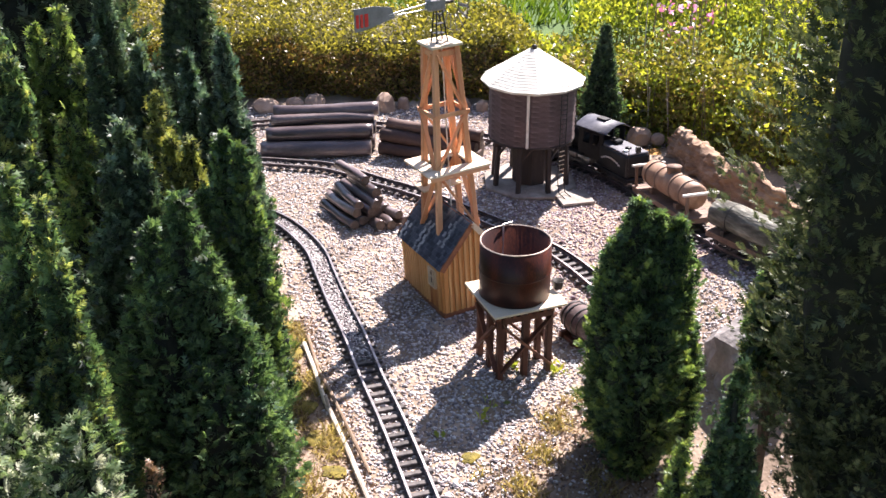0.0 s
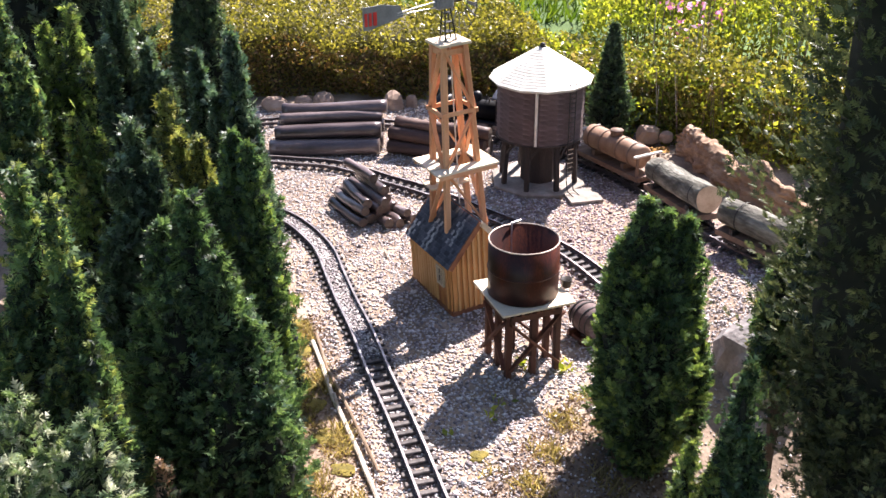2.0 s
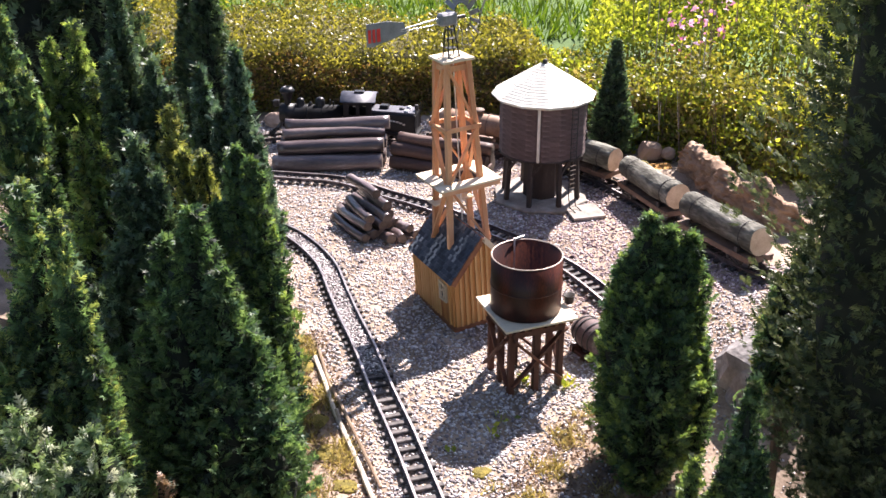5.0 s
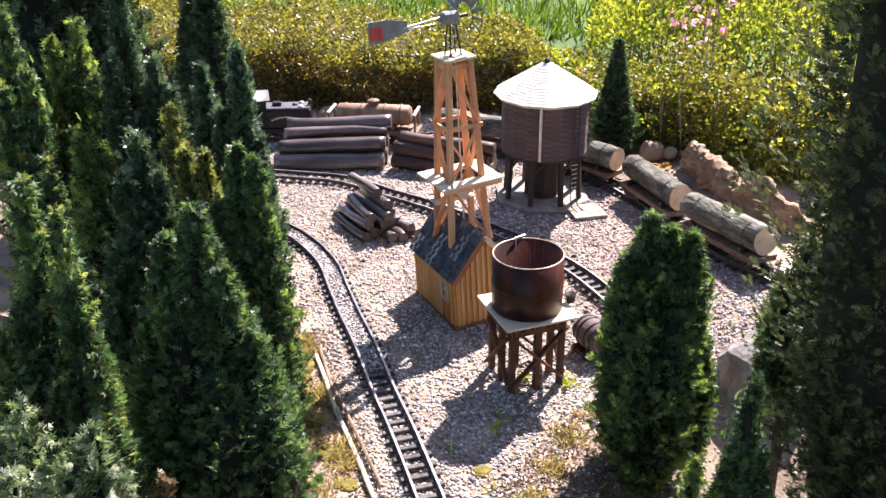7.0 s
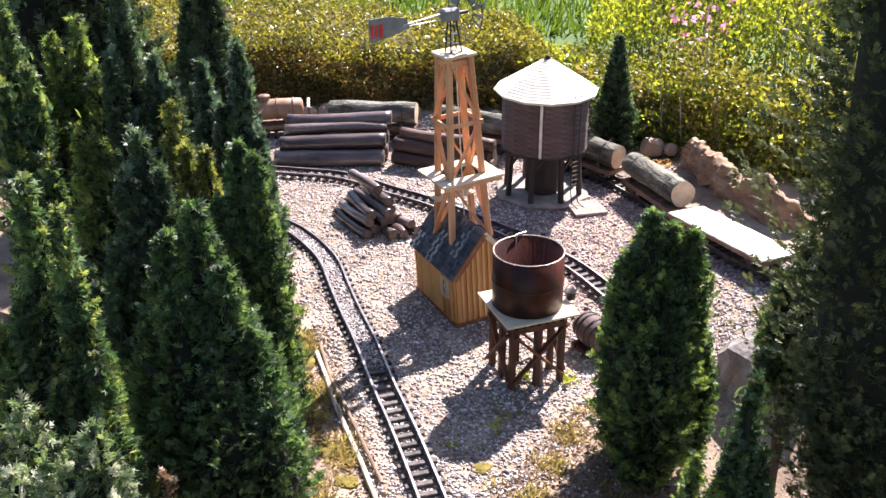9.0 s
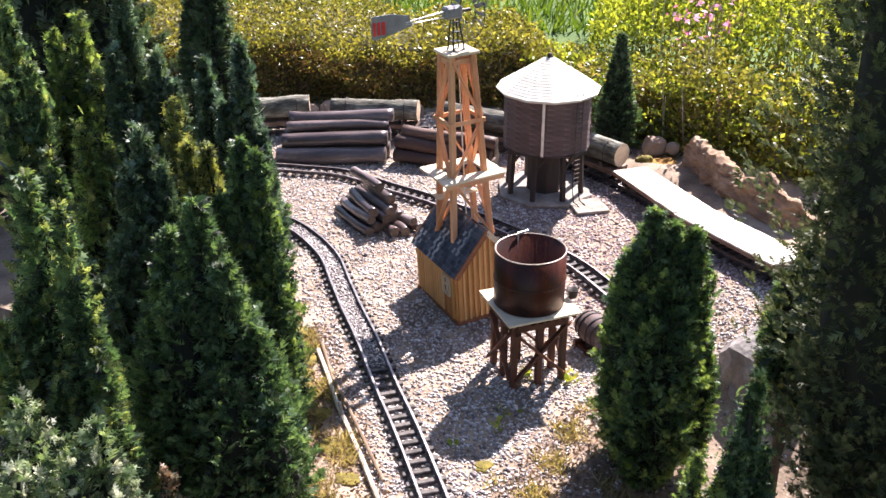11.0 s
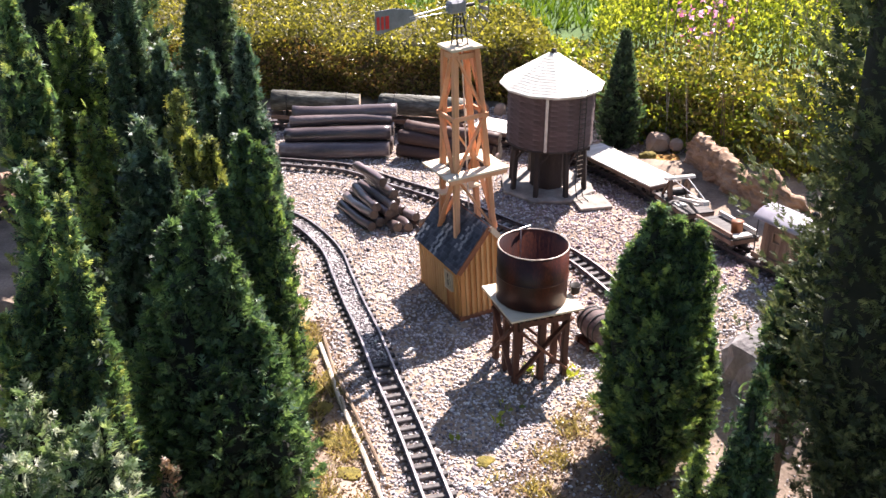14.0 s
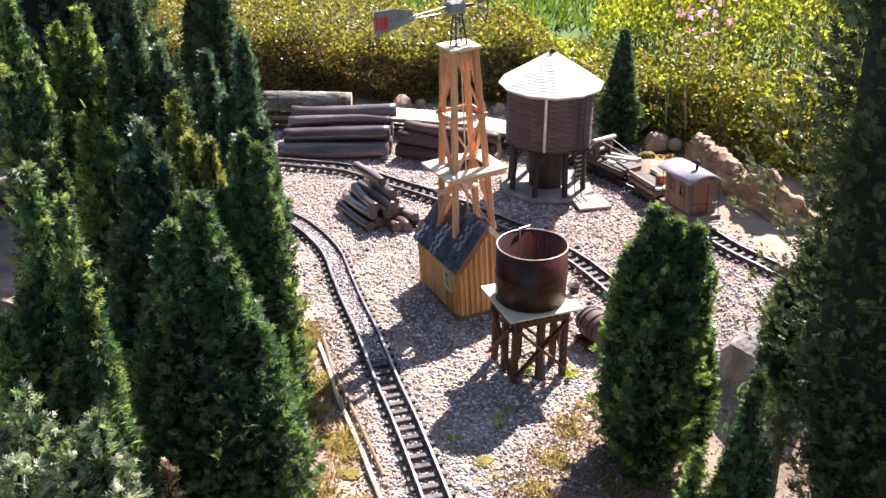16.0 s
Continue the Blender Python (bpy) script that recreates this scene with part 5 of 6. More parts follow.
    rod(bm, (-0.024, -R - 0.004, z0 + 0.006), (-0.024, -R - 0.004, z1 - 0.002), 0.0042, seg=10)
    part("gauge_pipe", bm, M_PIPE, wt, "pale upright pipe")
    # ladder down the side to the step slab
    a = radians(-55)
    base = Matrix.Rotation(a, 4, "Z")
    lad = new("ladder")
    lad.parent = wt
    for s in (-1, 1):
        bm = bmesh.new()
        rod(bm, base @ Vector((R + 0.012, s * 0.011, 0.05)), base @ Vector((R + 0.012, s * 0.011, z1 + 0.012)), 0.0015, seg=6)
        rod(bm, base @ Vector((R + 0.012, s * 0.011, 0.05)), base @ Vector((R + 0.020, s * 0.011, 0.016)), 0.0015, seg=6)
        rod(bm, base @ Vector((R + 0.020, s * 0.011, 0.016)), base @ Vector((R + 0.045, s * 0.011, 0.0095)), 0.0015, seg=6)
        part("stile", bm, M_WIRE, lad)
    z = 0.058
    while z < z1 + 0.01:
        bm = bmesh.new()
        rod(bm, base @ Vector((R + 0.012, -0.011, z)), base @ Vector((R + 0.012, 0.011, z)), 0.0013, seg=6)
        part("rung", bm, M_PALE if z < z0 else M_WIRE, lad)
        z += 0.0135
    # spout arm on the track side
    bm = bmesh.new()
    rod(bm, (R + 0.008, 0.03, 0.190), (R + 0.008, 0.03, 0.318), 0.002, seg=8)
    rod(bm, (R - 0.01, 0.03, 0.296), (R + 0.022, 0.03, 0.296), 0.0022, seg=8)
    rod(bm, (R + 0.008, 0.03, 0.165), (R + 0.008, 0.03, 0.190), 0.005, seg=8)
    part("spout_arm", bm, M_WIRE, wt)
    return wt


# ---- logs and stones ----
def log_mesh(length, r, seed, bark, cut, seg=14, rough=0.10, taper=0.06, bend=0.006):
    """A log along x with uneven bark and sawn ends."""
    bm = bmesh.new()
    rings = []
    n = 14
    for i in range(n + 1):
        t = i / n
        x = (t - 0.5) * length
        off = Vector((0, math.sin(t * math.pi + seed) * bend, math.cos(t * 2.3 + seed) * bend * 0.5))
        ring = []
        for k in range(seg):
            a = 2 * math.pi * k / seg
            d = noise.noise(Vector((x * 14 + seed * 7, math.cos(a) * 1.3, math.sin(a) * 1.3 + seed)))
            d2 = noise.noise(Vector((x * 45 + seed * 3, math.cos(a) * 3.3, math.sin(a) * 3.3)))
            rr = r * (1 + taper * (0.5 - t) + rough * d + rough * 0.45 * d2)
            ring.append(bm.verts.new(Vector((x, rr * math.cos(a), rr * math.sin(a))) + off))
        rings.append(ring)
    for a, b in zip(rings[:-1], rings[1:]):
        for k in range(seg):
            f = bm.faces.new((a[k], a[(k + 1) % seg], b[(k + 1) % seg], b[k]))
            f.smooth = True
    for ring, sgn in ((rings[0], -1), (rings[-1], 1)):
        c = Vector((0, 0, 0))
        for v in ring:
            c += v.co / seg
        mid = bm.verts.new(c + Vector((sgn * 0.001, 0, 0)))
        for k in range(seg):
            f = bm.faces.new((ring[k], ring[(k + 1) % seg], mid))
            f.material_index = 1
    bmesh.ops.recalc_face_normals(bm, faces=bm.faces)
    me = bpy.data.meshes.new("log")
    bm.to_mesh(me)
    bm.free()
    me.materials.append(bark)
    me.materials.append(cut)
    return me


def build_logs():
    rng = random.Random(12)
    # long stack of dark smooth logs, parallel to the far line
    for i, (y, z, r, x, ln) in enumerate(((2.955, 0.026, 0.0265, -0.345, 0.345), (3.005, 0.025, 0.025, -0.330, 0.335), (3.055, 0.025, 0.025, -0.33, 0.33), (2.985, 0.068, 0.0245, -0.335, 0.335),
                                          (3.034, 0.066, 0.023, -0.33, 0.34), (3.024, 0.0985, 0.016, -0.328, 0.325), (3.058, 0.118, 0.0225, -0.318, 0.335))):
        ob = new("log", log_mesh(ln, r, i * 1.7, M_BARK, M_CUTDARK))
        ob.matrix_basis = pose(x, y, z, rng.uniform(0, 360), 0, -0.6 + rng.uniform(-0.6, 0.6))
        tagged(ob, "dark smooth-barked log in a long trackside stack", "log", "long log stack")
    # reddish logs stacked slantwise beside them
    for i, (y, z, r, x, tilt) in enumerate(((0.000, 0.022, 0.020, 0, 0), (0.043, 0.022, 0.021, 0.01, 0), (0.086, 0.022, 0.022, 0, 0), (0.020, 0.058, 0.022, 0.0, 1.5), (0.064, 0.058, 0.021, 0.005, 1), (0.044, 0.093, 0.019, 0.012, 3.0))):
        a = -21
        c = Vector((0.000, 2.895, 0)) + Matrix.Rotation(radians(a), 3, "Z") @ Vector((x, y, z))
        ob = new("log", log_mesh(0.31, r, 20 + i * 1.3, M_BARKRED, M_CUTDARK, rough=0.16, bend=0.006))
        ob.matrix_basis = pose(c.x, c.y, c.z, rng.uniform(0, 360), tilt, a)
        tagged(ob, "reddish rough-barked log in a slanting trackside stack", "log", "slanting log stack")
    # pile of short branch logs
    k = 0
    a = -60
    axis = Matrix.Rotation(radians(a), 3, "Z")
    for tier, cnt in ((0, 5), (1, 4), (2, 3), (3, 1)):
        for j in range(cnt):
            r = rng.uniform(0.0125, 0.0150)
            off = Vector((rng.uniform(-0.014, 0.014), (j - (cnt - 1) / 2) * 0.0285 + (0.022 if tier == 3 else 0), 0.0145 + tier * 0.0245))
            c = Vector((-0.190, 2.515, 0)) + axis @ off
            ob = new("branch_log", log_mesh(rng.uniform(0.165, 0.20), r, 40 + k, M_BARK, M_CUTDARK, 10, 0.16))
            ob.matrix_basis = pose(c.x, c.y, c.z, rng.uniform(0, 360), rng.uniform(-2, 2), a + rng.uniform(-4, 4))
            tagged(ob, "short brown branch log in a small heap on the gravel", "log", "branch log heap")
            k += 1


def build_heap_stubs():
    rng = random.Random(31)
    for i, (x, y, z, a, ln) in enumerate(((-0.088, 2.452, 0.014, -48, 0.085), (-0.112, 2.432, 0.014, -66, 0.08), (-0.100, 2.455, 0.038, -55, 0.10), (-0.135, 2.425, 0.013, -70, 0.07), (-0.205, 2.545, 0.110, -58, 0.14))):
        ob = new("branch_log", log_mesh(ln, rng.uniform(0.012, 0.0145), 80 + i, M_BARK, M_CUTDARK, 10, 0.18))
        ob.matrix_basis = pose(x, y, z, rng.uniform(0, 360), rng.uniform(-3, 3), a)
        tagged(ob, "short brown branch log in a small heap on the gravel", "log", "branch log heap")


def stone(name, label, at, size, mat, seed, rot=0.0, rough=0.35, sub=3, group="", ridge=0.0):
    bm = bmesh.new()
    bmesh.ops.create_icosphere(bm, subdivisions=sub, radius=1.0)
    for v in bm.verts:
        p = v.co.copy()
        d = noise.noise(p * 1.1 + Vector((seed, 0, 0))) * rough + noise.noise(p * 2.7 + Vector((0, seed, 0))) * rough * 0.5 + noise.noise(p * 6.5 + Vector((0, 0, seed))) * rough * 0.22
        q = p * (1 + d)
        q = Vector((math.copysign(abs(q.x) ** 0.8, q.x), math.copysign(abs(q.y) ** 0.8, q.y), math.copysign(abs(q.z) ** 0.85, q.z)))
        if ridge:
            q.x *= 1 + ridge * 0.12 * math.sin(q.z * 16 + seed)
            q.y *= 1 + ridge * 0.12 * math.sin(q.z * 16 + seed)
        v.co = Vector((q.x * size[0], q.y * size[1], q.z * size[2]))
    bmesh.ops.recalc_face_normals(bm, faces=bm.faces)
    me = bpy.data.meshes.new(name)
    bm.to_mesh(me)
    bm.free()
    me.materials.append(mat)
    ob = new(name, me)
    ob.matrix_basis = pose(*at, 0, 0, rot)
    return tagged(ob, label, "rock", group)


def build_stones():
    S = stone
    S("boulder", "large pale grey angular boulder between the conifers", (0.662, 1.715, 0.010), (0.098, 0.080, 0.098), M_ROCK, 5.3, 35, 0.42, 3)
    S("boulder", "brown boulder behind the conifers", (-0.985, 1.90, -0.02), (0.06, 0.05, 0.09), M_SAND, 7.7, 0, 0.3, 3)
    for i, (x, y, s, sz) in enumerate(((-0.57, 3.42, 0.05, 0.03), (-0.47, 3.43, 0.035, 0.030), (-0.40, 3.45, 0.045, 0.032), (-0.145, 3.40, 0.040, 0.055), (-0.08, 3.42, 0.022, 0.03), (0.13, 3.40, 0.030, 0.035), (0.20, 3.38, 0.025, 0.03))):
        S("border_stone", "rounded pale pink stone along the hedge foot", (x, y, 0.012), (s, s * 0.8, sz), M_PALEROCK, i * 2.3, i * 40, 0.2, 2, "border stones")
    S("border_stone", "rounded tan stone beside the mossy bank", (0.680, 2.985, 0.040), (0.038, 0.030, 0.034), M_PALEROCK, 9.2, 10, 0.25, 2, "border stones")
    S("border_stone", "small flat-topped stone beside the mossy bank", (0.735, 2.965, 0.040), (0.022, 0.018, 0.020), M_PALEROCK, 4.4, 0, 0.2, 2, "border stones")
    # sandstone ridge that steps down along the track
    foot = Line([(0.738, 2.865), (0.752, 2.77), (0.770, 2.64), (0.795, 2.50), (0.822, 2.42), (0.860, 2.365), (0.915, 2.34), (0.98, 2.335)])
    nu, nv = 170, 44
    bm = bmesh.new()
    grid = []
    for i in range(nu + 1):
        u = i / nu
        p, h = foot.at(u * foot.length), foot.heading(u * foot.length)
        nx, ny = -math.sin(h), math.cos(h)
        crest = np.interp(u, [0, 0.06, 0.14, 0.25, 0.38, 0.50, 0.57, 0.64, 0.70, 0.76, 0.82, 0.9, 1.0], [0.02, 0.090, 0.105, 0.100, 0.100, 0.088, 0.066, 0.080, 0.112, 0.135, 0.105, 0.075, 0.03])
        crest += 0.018 * noise.noise(Vector((u * 26, 1.3, 0))) + 0.008 * noise.noise(Vector((u * 70, 4, 0)))
        row = []
        for j in range(nv + 1):
            v = j / nv
            d = np.interp(v, [0, 0.55, 0.72, 1.0], [0.0, 0.004, 0.036, 0.110])
            z = np.interp(v, [0, 0.12, 0.5, 0.6, 0.72, 1.0], [-0.02, 0.15, 0.86, 1.0, 0.9, -0.1]) * crest
            q = Vector((p[0] + nx * d, p[1] + ny * d, z))
            # ribs run level along the face, cracks run up it
            w = 0.0035 * math.sin((z + 0.4 * p[0]) * 330 + 5 * noise.noise(q * 14)) + 0.016 * noise.noise(q * 20) + 0.008 * noise.noise(q * 50) + 0.003 * noise.noise(q * 120)
            q += Vector((nx, ny, 0)) * -w + Vector((0, 0, 0.010 * noise.noise(q * 45 + Vector((7, 0, 0)))))
            row.append(bm.verts.new(q + Vector((0, 0, float(ground_z(q.x, q.y))))))
        grid.append(row)
    for i in range(nu):
        for j in range(nv):
            bm.faces.new((grid[i][j], grid[i + 1][j], grid[i + 1][j + 1], grid[i][j + 1])).smooth = True
    ob = part("sandstone_outcrop", bm, M_SAND)
    tagged(ob, "ribbed tan sandstone outcrop with a jagged crest along the track", "rock")
    S("moss_cushion", "orange-yellow moss cushion on the bank", (0.633, 2.895, 0.015), (0.028, 0.026, 0.028), M_MOSS, 1.2, 0, 0.3, 3)
    S("moss_cushion", "orange fallen needles spread over the bank soil", (0.695, 2.885, 0.012), (0.045, 0.045, 0.02), M_ORANGE, 2.9, 0, 0.4, 3)
    for i, (x, y, s) in enumerate(((-0.318, 1.905, 0.022), (-0.325, 1.845, 0.018), (-0.285, 1.80, 0.024), (-0.29, 1.755, 0.022), (-0.26, 1.66, 0.02), (-0.235, 1.60, 0.022), (-0.21, 1.50, 0.024), (-0.17, 1.41, 0.022), (0.073, 1.437, 0.017), (-0.275, 1.70, 0.016))):
        S("moss_cushion", "low yellow-green moss cushion at the gravel edge", (x, y, float(ground_z(x, y)) + 0.002), (s, s * 0.8, s * (0.6 if i == 0 else 0.2)), M_MOSS, i * 1.1, i * 50, 0.4, 3, "moss cushions")


def build_sticks():
    def stick(pts, r, mat, label):
        bm = bmesh.new()
        for p, q in zip(pts[:-1], pts[1:]):
            rod(bm, p, q, r, r * 0.85, 8)
        ob = part("stick", bm, mat, None, label)
        tagged(ob, label, "stick")
    g = lambda x, y, dz=0.006: (x, y, float(ground_z(x, y)) + dz)
    stick([g(-0.268, 1.835), g(-0.238, 1.74), g(-0.205, 1.62), g(-0.150, 1.47), g(-0.105, 1.33), g(-0.085, 1.24)], 0.0055, M_STICKPALE, "long bleached stick laid along the gravel edge")
    stick([g(-0.262, 1.86, 0.008), g(-0.225, 1.72, 0.008), g(-0.195, 1.64, 0.012), g(-0.150, 1.52, 0.010), g(-0.105, 1.40, 0.008)], 0.004, M_TWIG, "thin brown stick beside the bleached one")
    stick([g(-0.200, 1.60, 0.03), g(-0.190, 1.585, 0.0)], 0.004, M_STICKPALE, "short stub leaning on the gravel edge")
    stick([g(-0.500, 2.66, 0.006), g(-0.425, 2.755, 0.008)], 0.0018, M_TWIG, "thin dry twig lying on the gravel")
    stick([g(-0.330, 2.565, 0.006), g(-0.300, 2.63, 0.010)], 0.0016, M_TWIG, "thin dry twig beside the log heap")
    stick([g(-0.13, 2.26, 0.006), g(-0.118, 2.21, 0.006)], 0.0016, M_TWIG, "small twig on the gravel")
    # dry scraps and weeds on the bare soil
    rng = np.random.default_rng(21)
    n = 5200
    x, y = rng.uniform(-0.02, 0.42, n), rng.uniform(1.18, 1.62, n)
    x2, y2 = rng.uniform(-0.42, -0.08, n), rng.uniform(1.25, 1.95, n)
    k = (x2 < edge_left(y2) + 0.03) & (x2 > edge_left(y2) - 0.16)
    k1 = x > 0.08 + 0.6 * (y - 1.35)
    x, y = np.concatenate([x[k1], x2[k]]), np.concatenate([y[k1], y2[k]])
    pos = np.stack([x, y, ground_z(x, y) + 0.003], 1)
    ob = new("leaf_litter", leaves(rng, pos, 0.0075, M_LITTER, "leaf_litter", 0.0))
    tagged(ob, "dry tan leaf scraps on the bare soil", "leaf litter", kind="stuff")
    n = 9000
    y = rng.uniform(1.22, 2.05, n)
    x = edge_left(y) - 0.005 - 0.13 * rng.uniform(0, 1, n) ** 1.3
    patch = np.sin(x * 47 + y * 11) * np.sin(y * 29 - x * 13) + rng.normal(0, 0.25, n)
    x3, y3 = rng.uniform(0.05, 0.34, n), rng.uniform(1.30, 1.62, n)
    patch3 = np.sin(x3 * 41 + y3 * 17) * np.sin(y3 * 37 - x3 * 9) + rng.normal(0, 0.25, n)
    k, k3 = patch > 0.15, (patch3 > 0.42) & (x3 > 0.05 + 0.6 * (y3 - 1.35))
    x, y = np.concatenate([x[k], x3[k3]]), np.concatenate([y[k], y3[k3]])
    blade = np.array([(0, -0.07, 0), (0, 0.07, 0), (1, 0, 0.1)])
    axis = np.stack([rng.normal(0, 0.8, len(x)), rng.normal(0, 0.8, len(x)), np.ones(len(x))], 1)
    me = scatter("dry_grass", blade, np.array([(0, 1, 2)]), np.stack([x, y, ground_z(x, y)], 1), orient(axis, rng.uniform(0, 6, len(x))), np.repeat(rng.uniform(0.010, 0.026, len(x))[:, None], 3, 1), M_STRAW)
    tagged(new("dry_grass", me), "short yellowed grass on the soil beside the gravel", "grass", kind="stuff")
    pts = []
    for cx, cy, m in ((0.262, 1.715, 26), (0.125, 1.60, 10), (0.10, 1.55, 8), (0.175, 1.735, 14), (0.02, 1.50, 6)):
        pts.append(np.array([cx, cy, 0.004]) + rng.normal(0, 0.010, (m, 3)) * np.array([1, 1, 0.4]))
    ob = new("weeds", leaves(rng, np.concatenate(pts), 0.016, M_BRIGHT, "weeds", 1.5))
    tagged(ob, "small green weeds sprouting between the stones", "weeds", kind="stuff")


def build_things():
    m = Matrix.Translation((0.04, 1.943, 0)) @ Matrix.Rotation(radians(-3.0), 4, "Y") @ Matrix.Rotation(radians(26), 4, "Z")
    build_shed(m)
    build_windmill(m)
    build_wind_head((0.0246, 2.07, 0.678), 35)
    build_stand(pose(0.144, 1.690, 0, 0, 0, 20))
    build_drum((0.176, 1.757, 0.1675, 0.071, 0.117))
    build_small_yard_things()
    build_water_tower((0.305, 2.72))
    build_logs()
    build_heap_stubs()
    build_stones()
    build_sticks()
    build_train()




# ---- train ----
WR = 0.0150          # wheel radius
RAIL = 0.0186        # top of rail
SPEED = 0.185


def wheelset(parent, x, y_keep, rolls, r=WR, z=RAIL):
    ax = new("wheelset")
    ax.parent = parent
    ax.matrix_basis = pose(x, 0, z + r)
    for s in (-1, 1):
        bm = bmesh.new()
        lathe(bm, [(0.001, -0.0035), (r * 0.75, -0.0035), (r * 0.8, -0.002), (r, -0.003), (r, 0.0025), (r + 0.002, 0.003), (r + 0.002, 0.0042), (0.001, 0.0042)], 18, Matrix.Translation((0, s * 0.0225, 0)) @ Matrix.Rotation(radians(90 * s), 4, "X"))
        for k in range(3):
            a = 2 * math.pi * k / 3
            rod(bm, (r * 0.5 * math.cos(a), s * 0.0255, r * 0.5 * math.sin(a)), (r * 0.5 * math.cos(a), s * 0.027, r * 0.5 * math.sin(a)), r * 0.14, seg=6)
        part("wheel", bm, [M_STEEL], ax)
    bm = bmesh.new()
    rod(bm, (0, -0.026, 0), (0, 0.026, 0), 0.0018, seg=8)
    part("axle", bm, M_FRAMEDARK, ax)
    rolls.append((ax, x, r, z))
    return ax


def bogie(parent, x, rolls):
    for wx in (-0.022, 0.022):
        wheelset(parent, x + wx, 0, rolls)
    bm = bmesh.new()
    for s in (-1, 1):
        box(bm, (x, s * 0.032, RAIL + 0.017), (0.066, 0.004, 0.006), None, 0.001)
        box(bm, (x, s * 0.032, RAIL + 0.008), (0.030, 0.004, 0.004))
        for wx in (-0.022, 0.022):
            box(bm, (x + wx, s * 0.033, RAIL + WR), (0.011, 0.006, 0.011), None, 0.001)
    box(bm, (x, 0, RAIL + 0.017), (0.014, 0.064, 0.007))
    part("bogie", bm, M_FRAMEDARK, parent)


def coupler(parent, x, s):
    bm = bmesh.new()
    box(bm, (x + s * 0.012, 0, RAIL + 0.017), (0.024, 0.006, 0.005))
    rod(bm, (x + s * 0.026, 0, RAIL + 0.014), (x + s * 0.026, 0, RAIL + 0.021), 0.006, seg=10)
    part("coupler", bm, M_FRAMEDARK, parent)


DECK = 0.052


def flat_base(car, length, width=0.086, deck=M_BROWN, planks=0, lift=0.0):
    rolls = []
    top = DECK + lift
    bogie(car, length * 0.5 - 0.055, rolls)
    bogie(car, -length * 0.5 + 0.055, rolls)
    for s in (-1, 1):
        bm = bmesh.new()
        box(bm, (0, s * (width / 2 - 0.004), top - 0.007), (length, 0.007, 0.011), None, 0.001)
        part("side_sill", bm, M_BROWN, car)
        bm = bmesh.new()
        box(bm, (s * (length / 2 - 0.004), 0, top - 0.007), (0.007, width - 0.016, 0.011), None, 0.001)
        part("end_sill", bm, M_BROWN, car)
        coupler(car, s * length / 2, s)
        for q in (-0.06, 0.06):
            bm = bmesh.new()
            rod(bm, (q, s * 0.02, top - 0.012), (q + 0.03, s * 0.02, top - 0.02), 0.0015, seg=6)
            part("truss_rod", bm, M_FRAMEDARK, car)
    if lift:
        for q in (-1, 1):
            bm = bmesh.new()
            box(bm, (q * (length * 0.5 - 0.055), 0, DECK - 0.012 + lift / 2), (0.016, width - 0.02, 0.016 + lift))
            part("bolster", bm, M_FRAMEDARK, car)
    bm = bmesh.new()
    box(bm, (0, 0, top - 0.010), (length - 0.02, 0.03, 0.008))
    part("centre_sill", bm, M_FRAMEDARK, car)
    n = planks or 16
    rng = random.Random(3)
    bm = bmesh.new()
    box(bm, (0, 0, 0), (length / n - 0.0006, width, 0.004))
    me = bpy.data.meshes.new("deck_plank")
    bm.to_mesh(me)
    bm.free()
    me.materials.append(deck)
    for k in range(n):
        share("deck_plank", me, car, pose(-length / 2 + (k + 0.5) * length / n, rng.uniform(-0.0008, 0.0008), top + rng.uniform(-0.0003, 0.0003)))
    return rolls


def log_car(k):
    car = thing("log_car", "brown flat wagon that carries one thick log", "wagon", group="log wagons")
    rolls = flat_base(car, 0.295, 0.074)
    for x in (-0.10, 0.10):
        bm = bmesh.new()
        box(bm, (x, 0, DECK + 0.0035), (0.012, 0.070, 0.006), None, 0.001)
        for s in (-1, 1):
            box(bm, (x, s * 0.033, DECK + 0.010), (0.010, 0.006, 0.012))
        part("bunk", bm, M_FRAMEDARK, car)
    lg = new("log", log_mesh(0.297, 0.0345, 60 + 2.7 * k, M_BARKGREY, M_CUT, 26, 0.10, 0.04, 0.002))
    tagged(lg, "thick mossy grey-barked log with pale sawn ends on a wagon", "log", "wagon logs")
    for x in (-0.105, 0.095):
        bm = bmesh.new()
        lathe(bm, [(0.0362, -0.0012), (0.0372, -0.0012), (0.0372, 0.0012), (0.0362, 0.0012)], 26, Matrix.Translation((x, 0, 0)) @ Matrix.Rotation(radians(90), 4, "Y"))
        part("band", bm, M_WIRE, lg)
    return car, rolls, [(lg, pose(0, 0, DECK + 0.0415, 40 * k))]


def flat_car(k):
    car = thing("flat_car", "empty flat wagon with a bleached white plank deck", "wagon", group="flat wagons")
    return car, flat_base(car, 0.376, 0.108, M_DECK, 20, 0.010), []


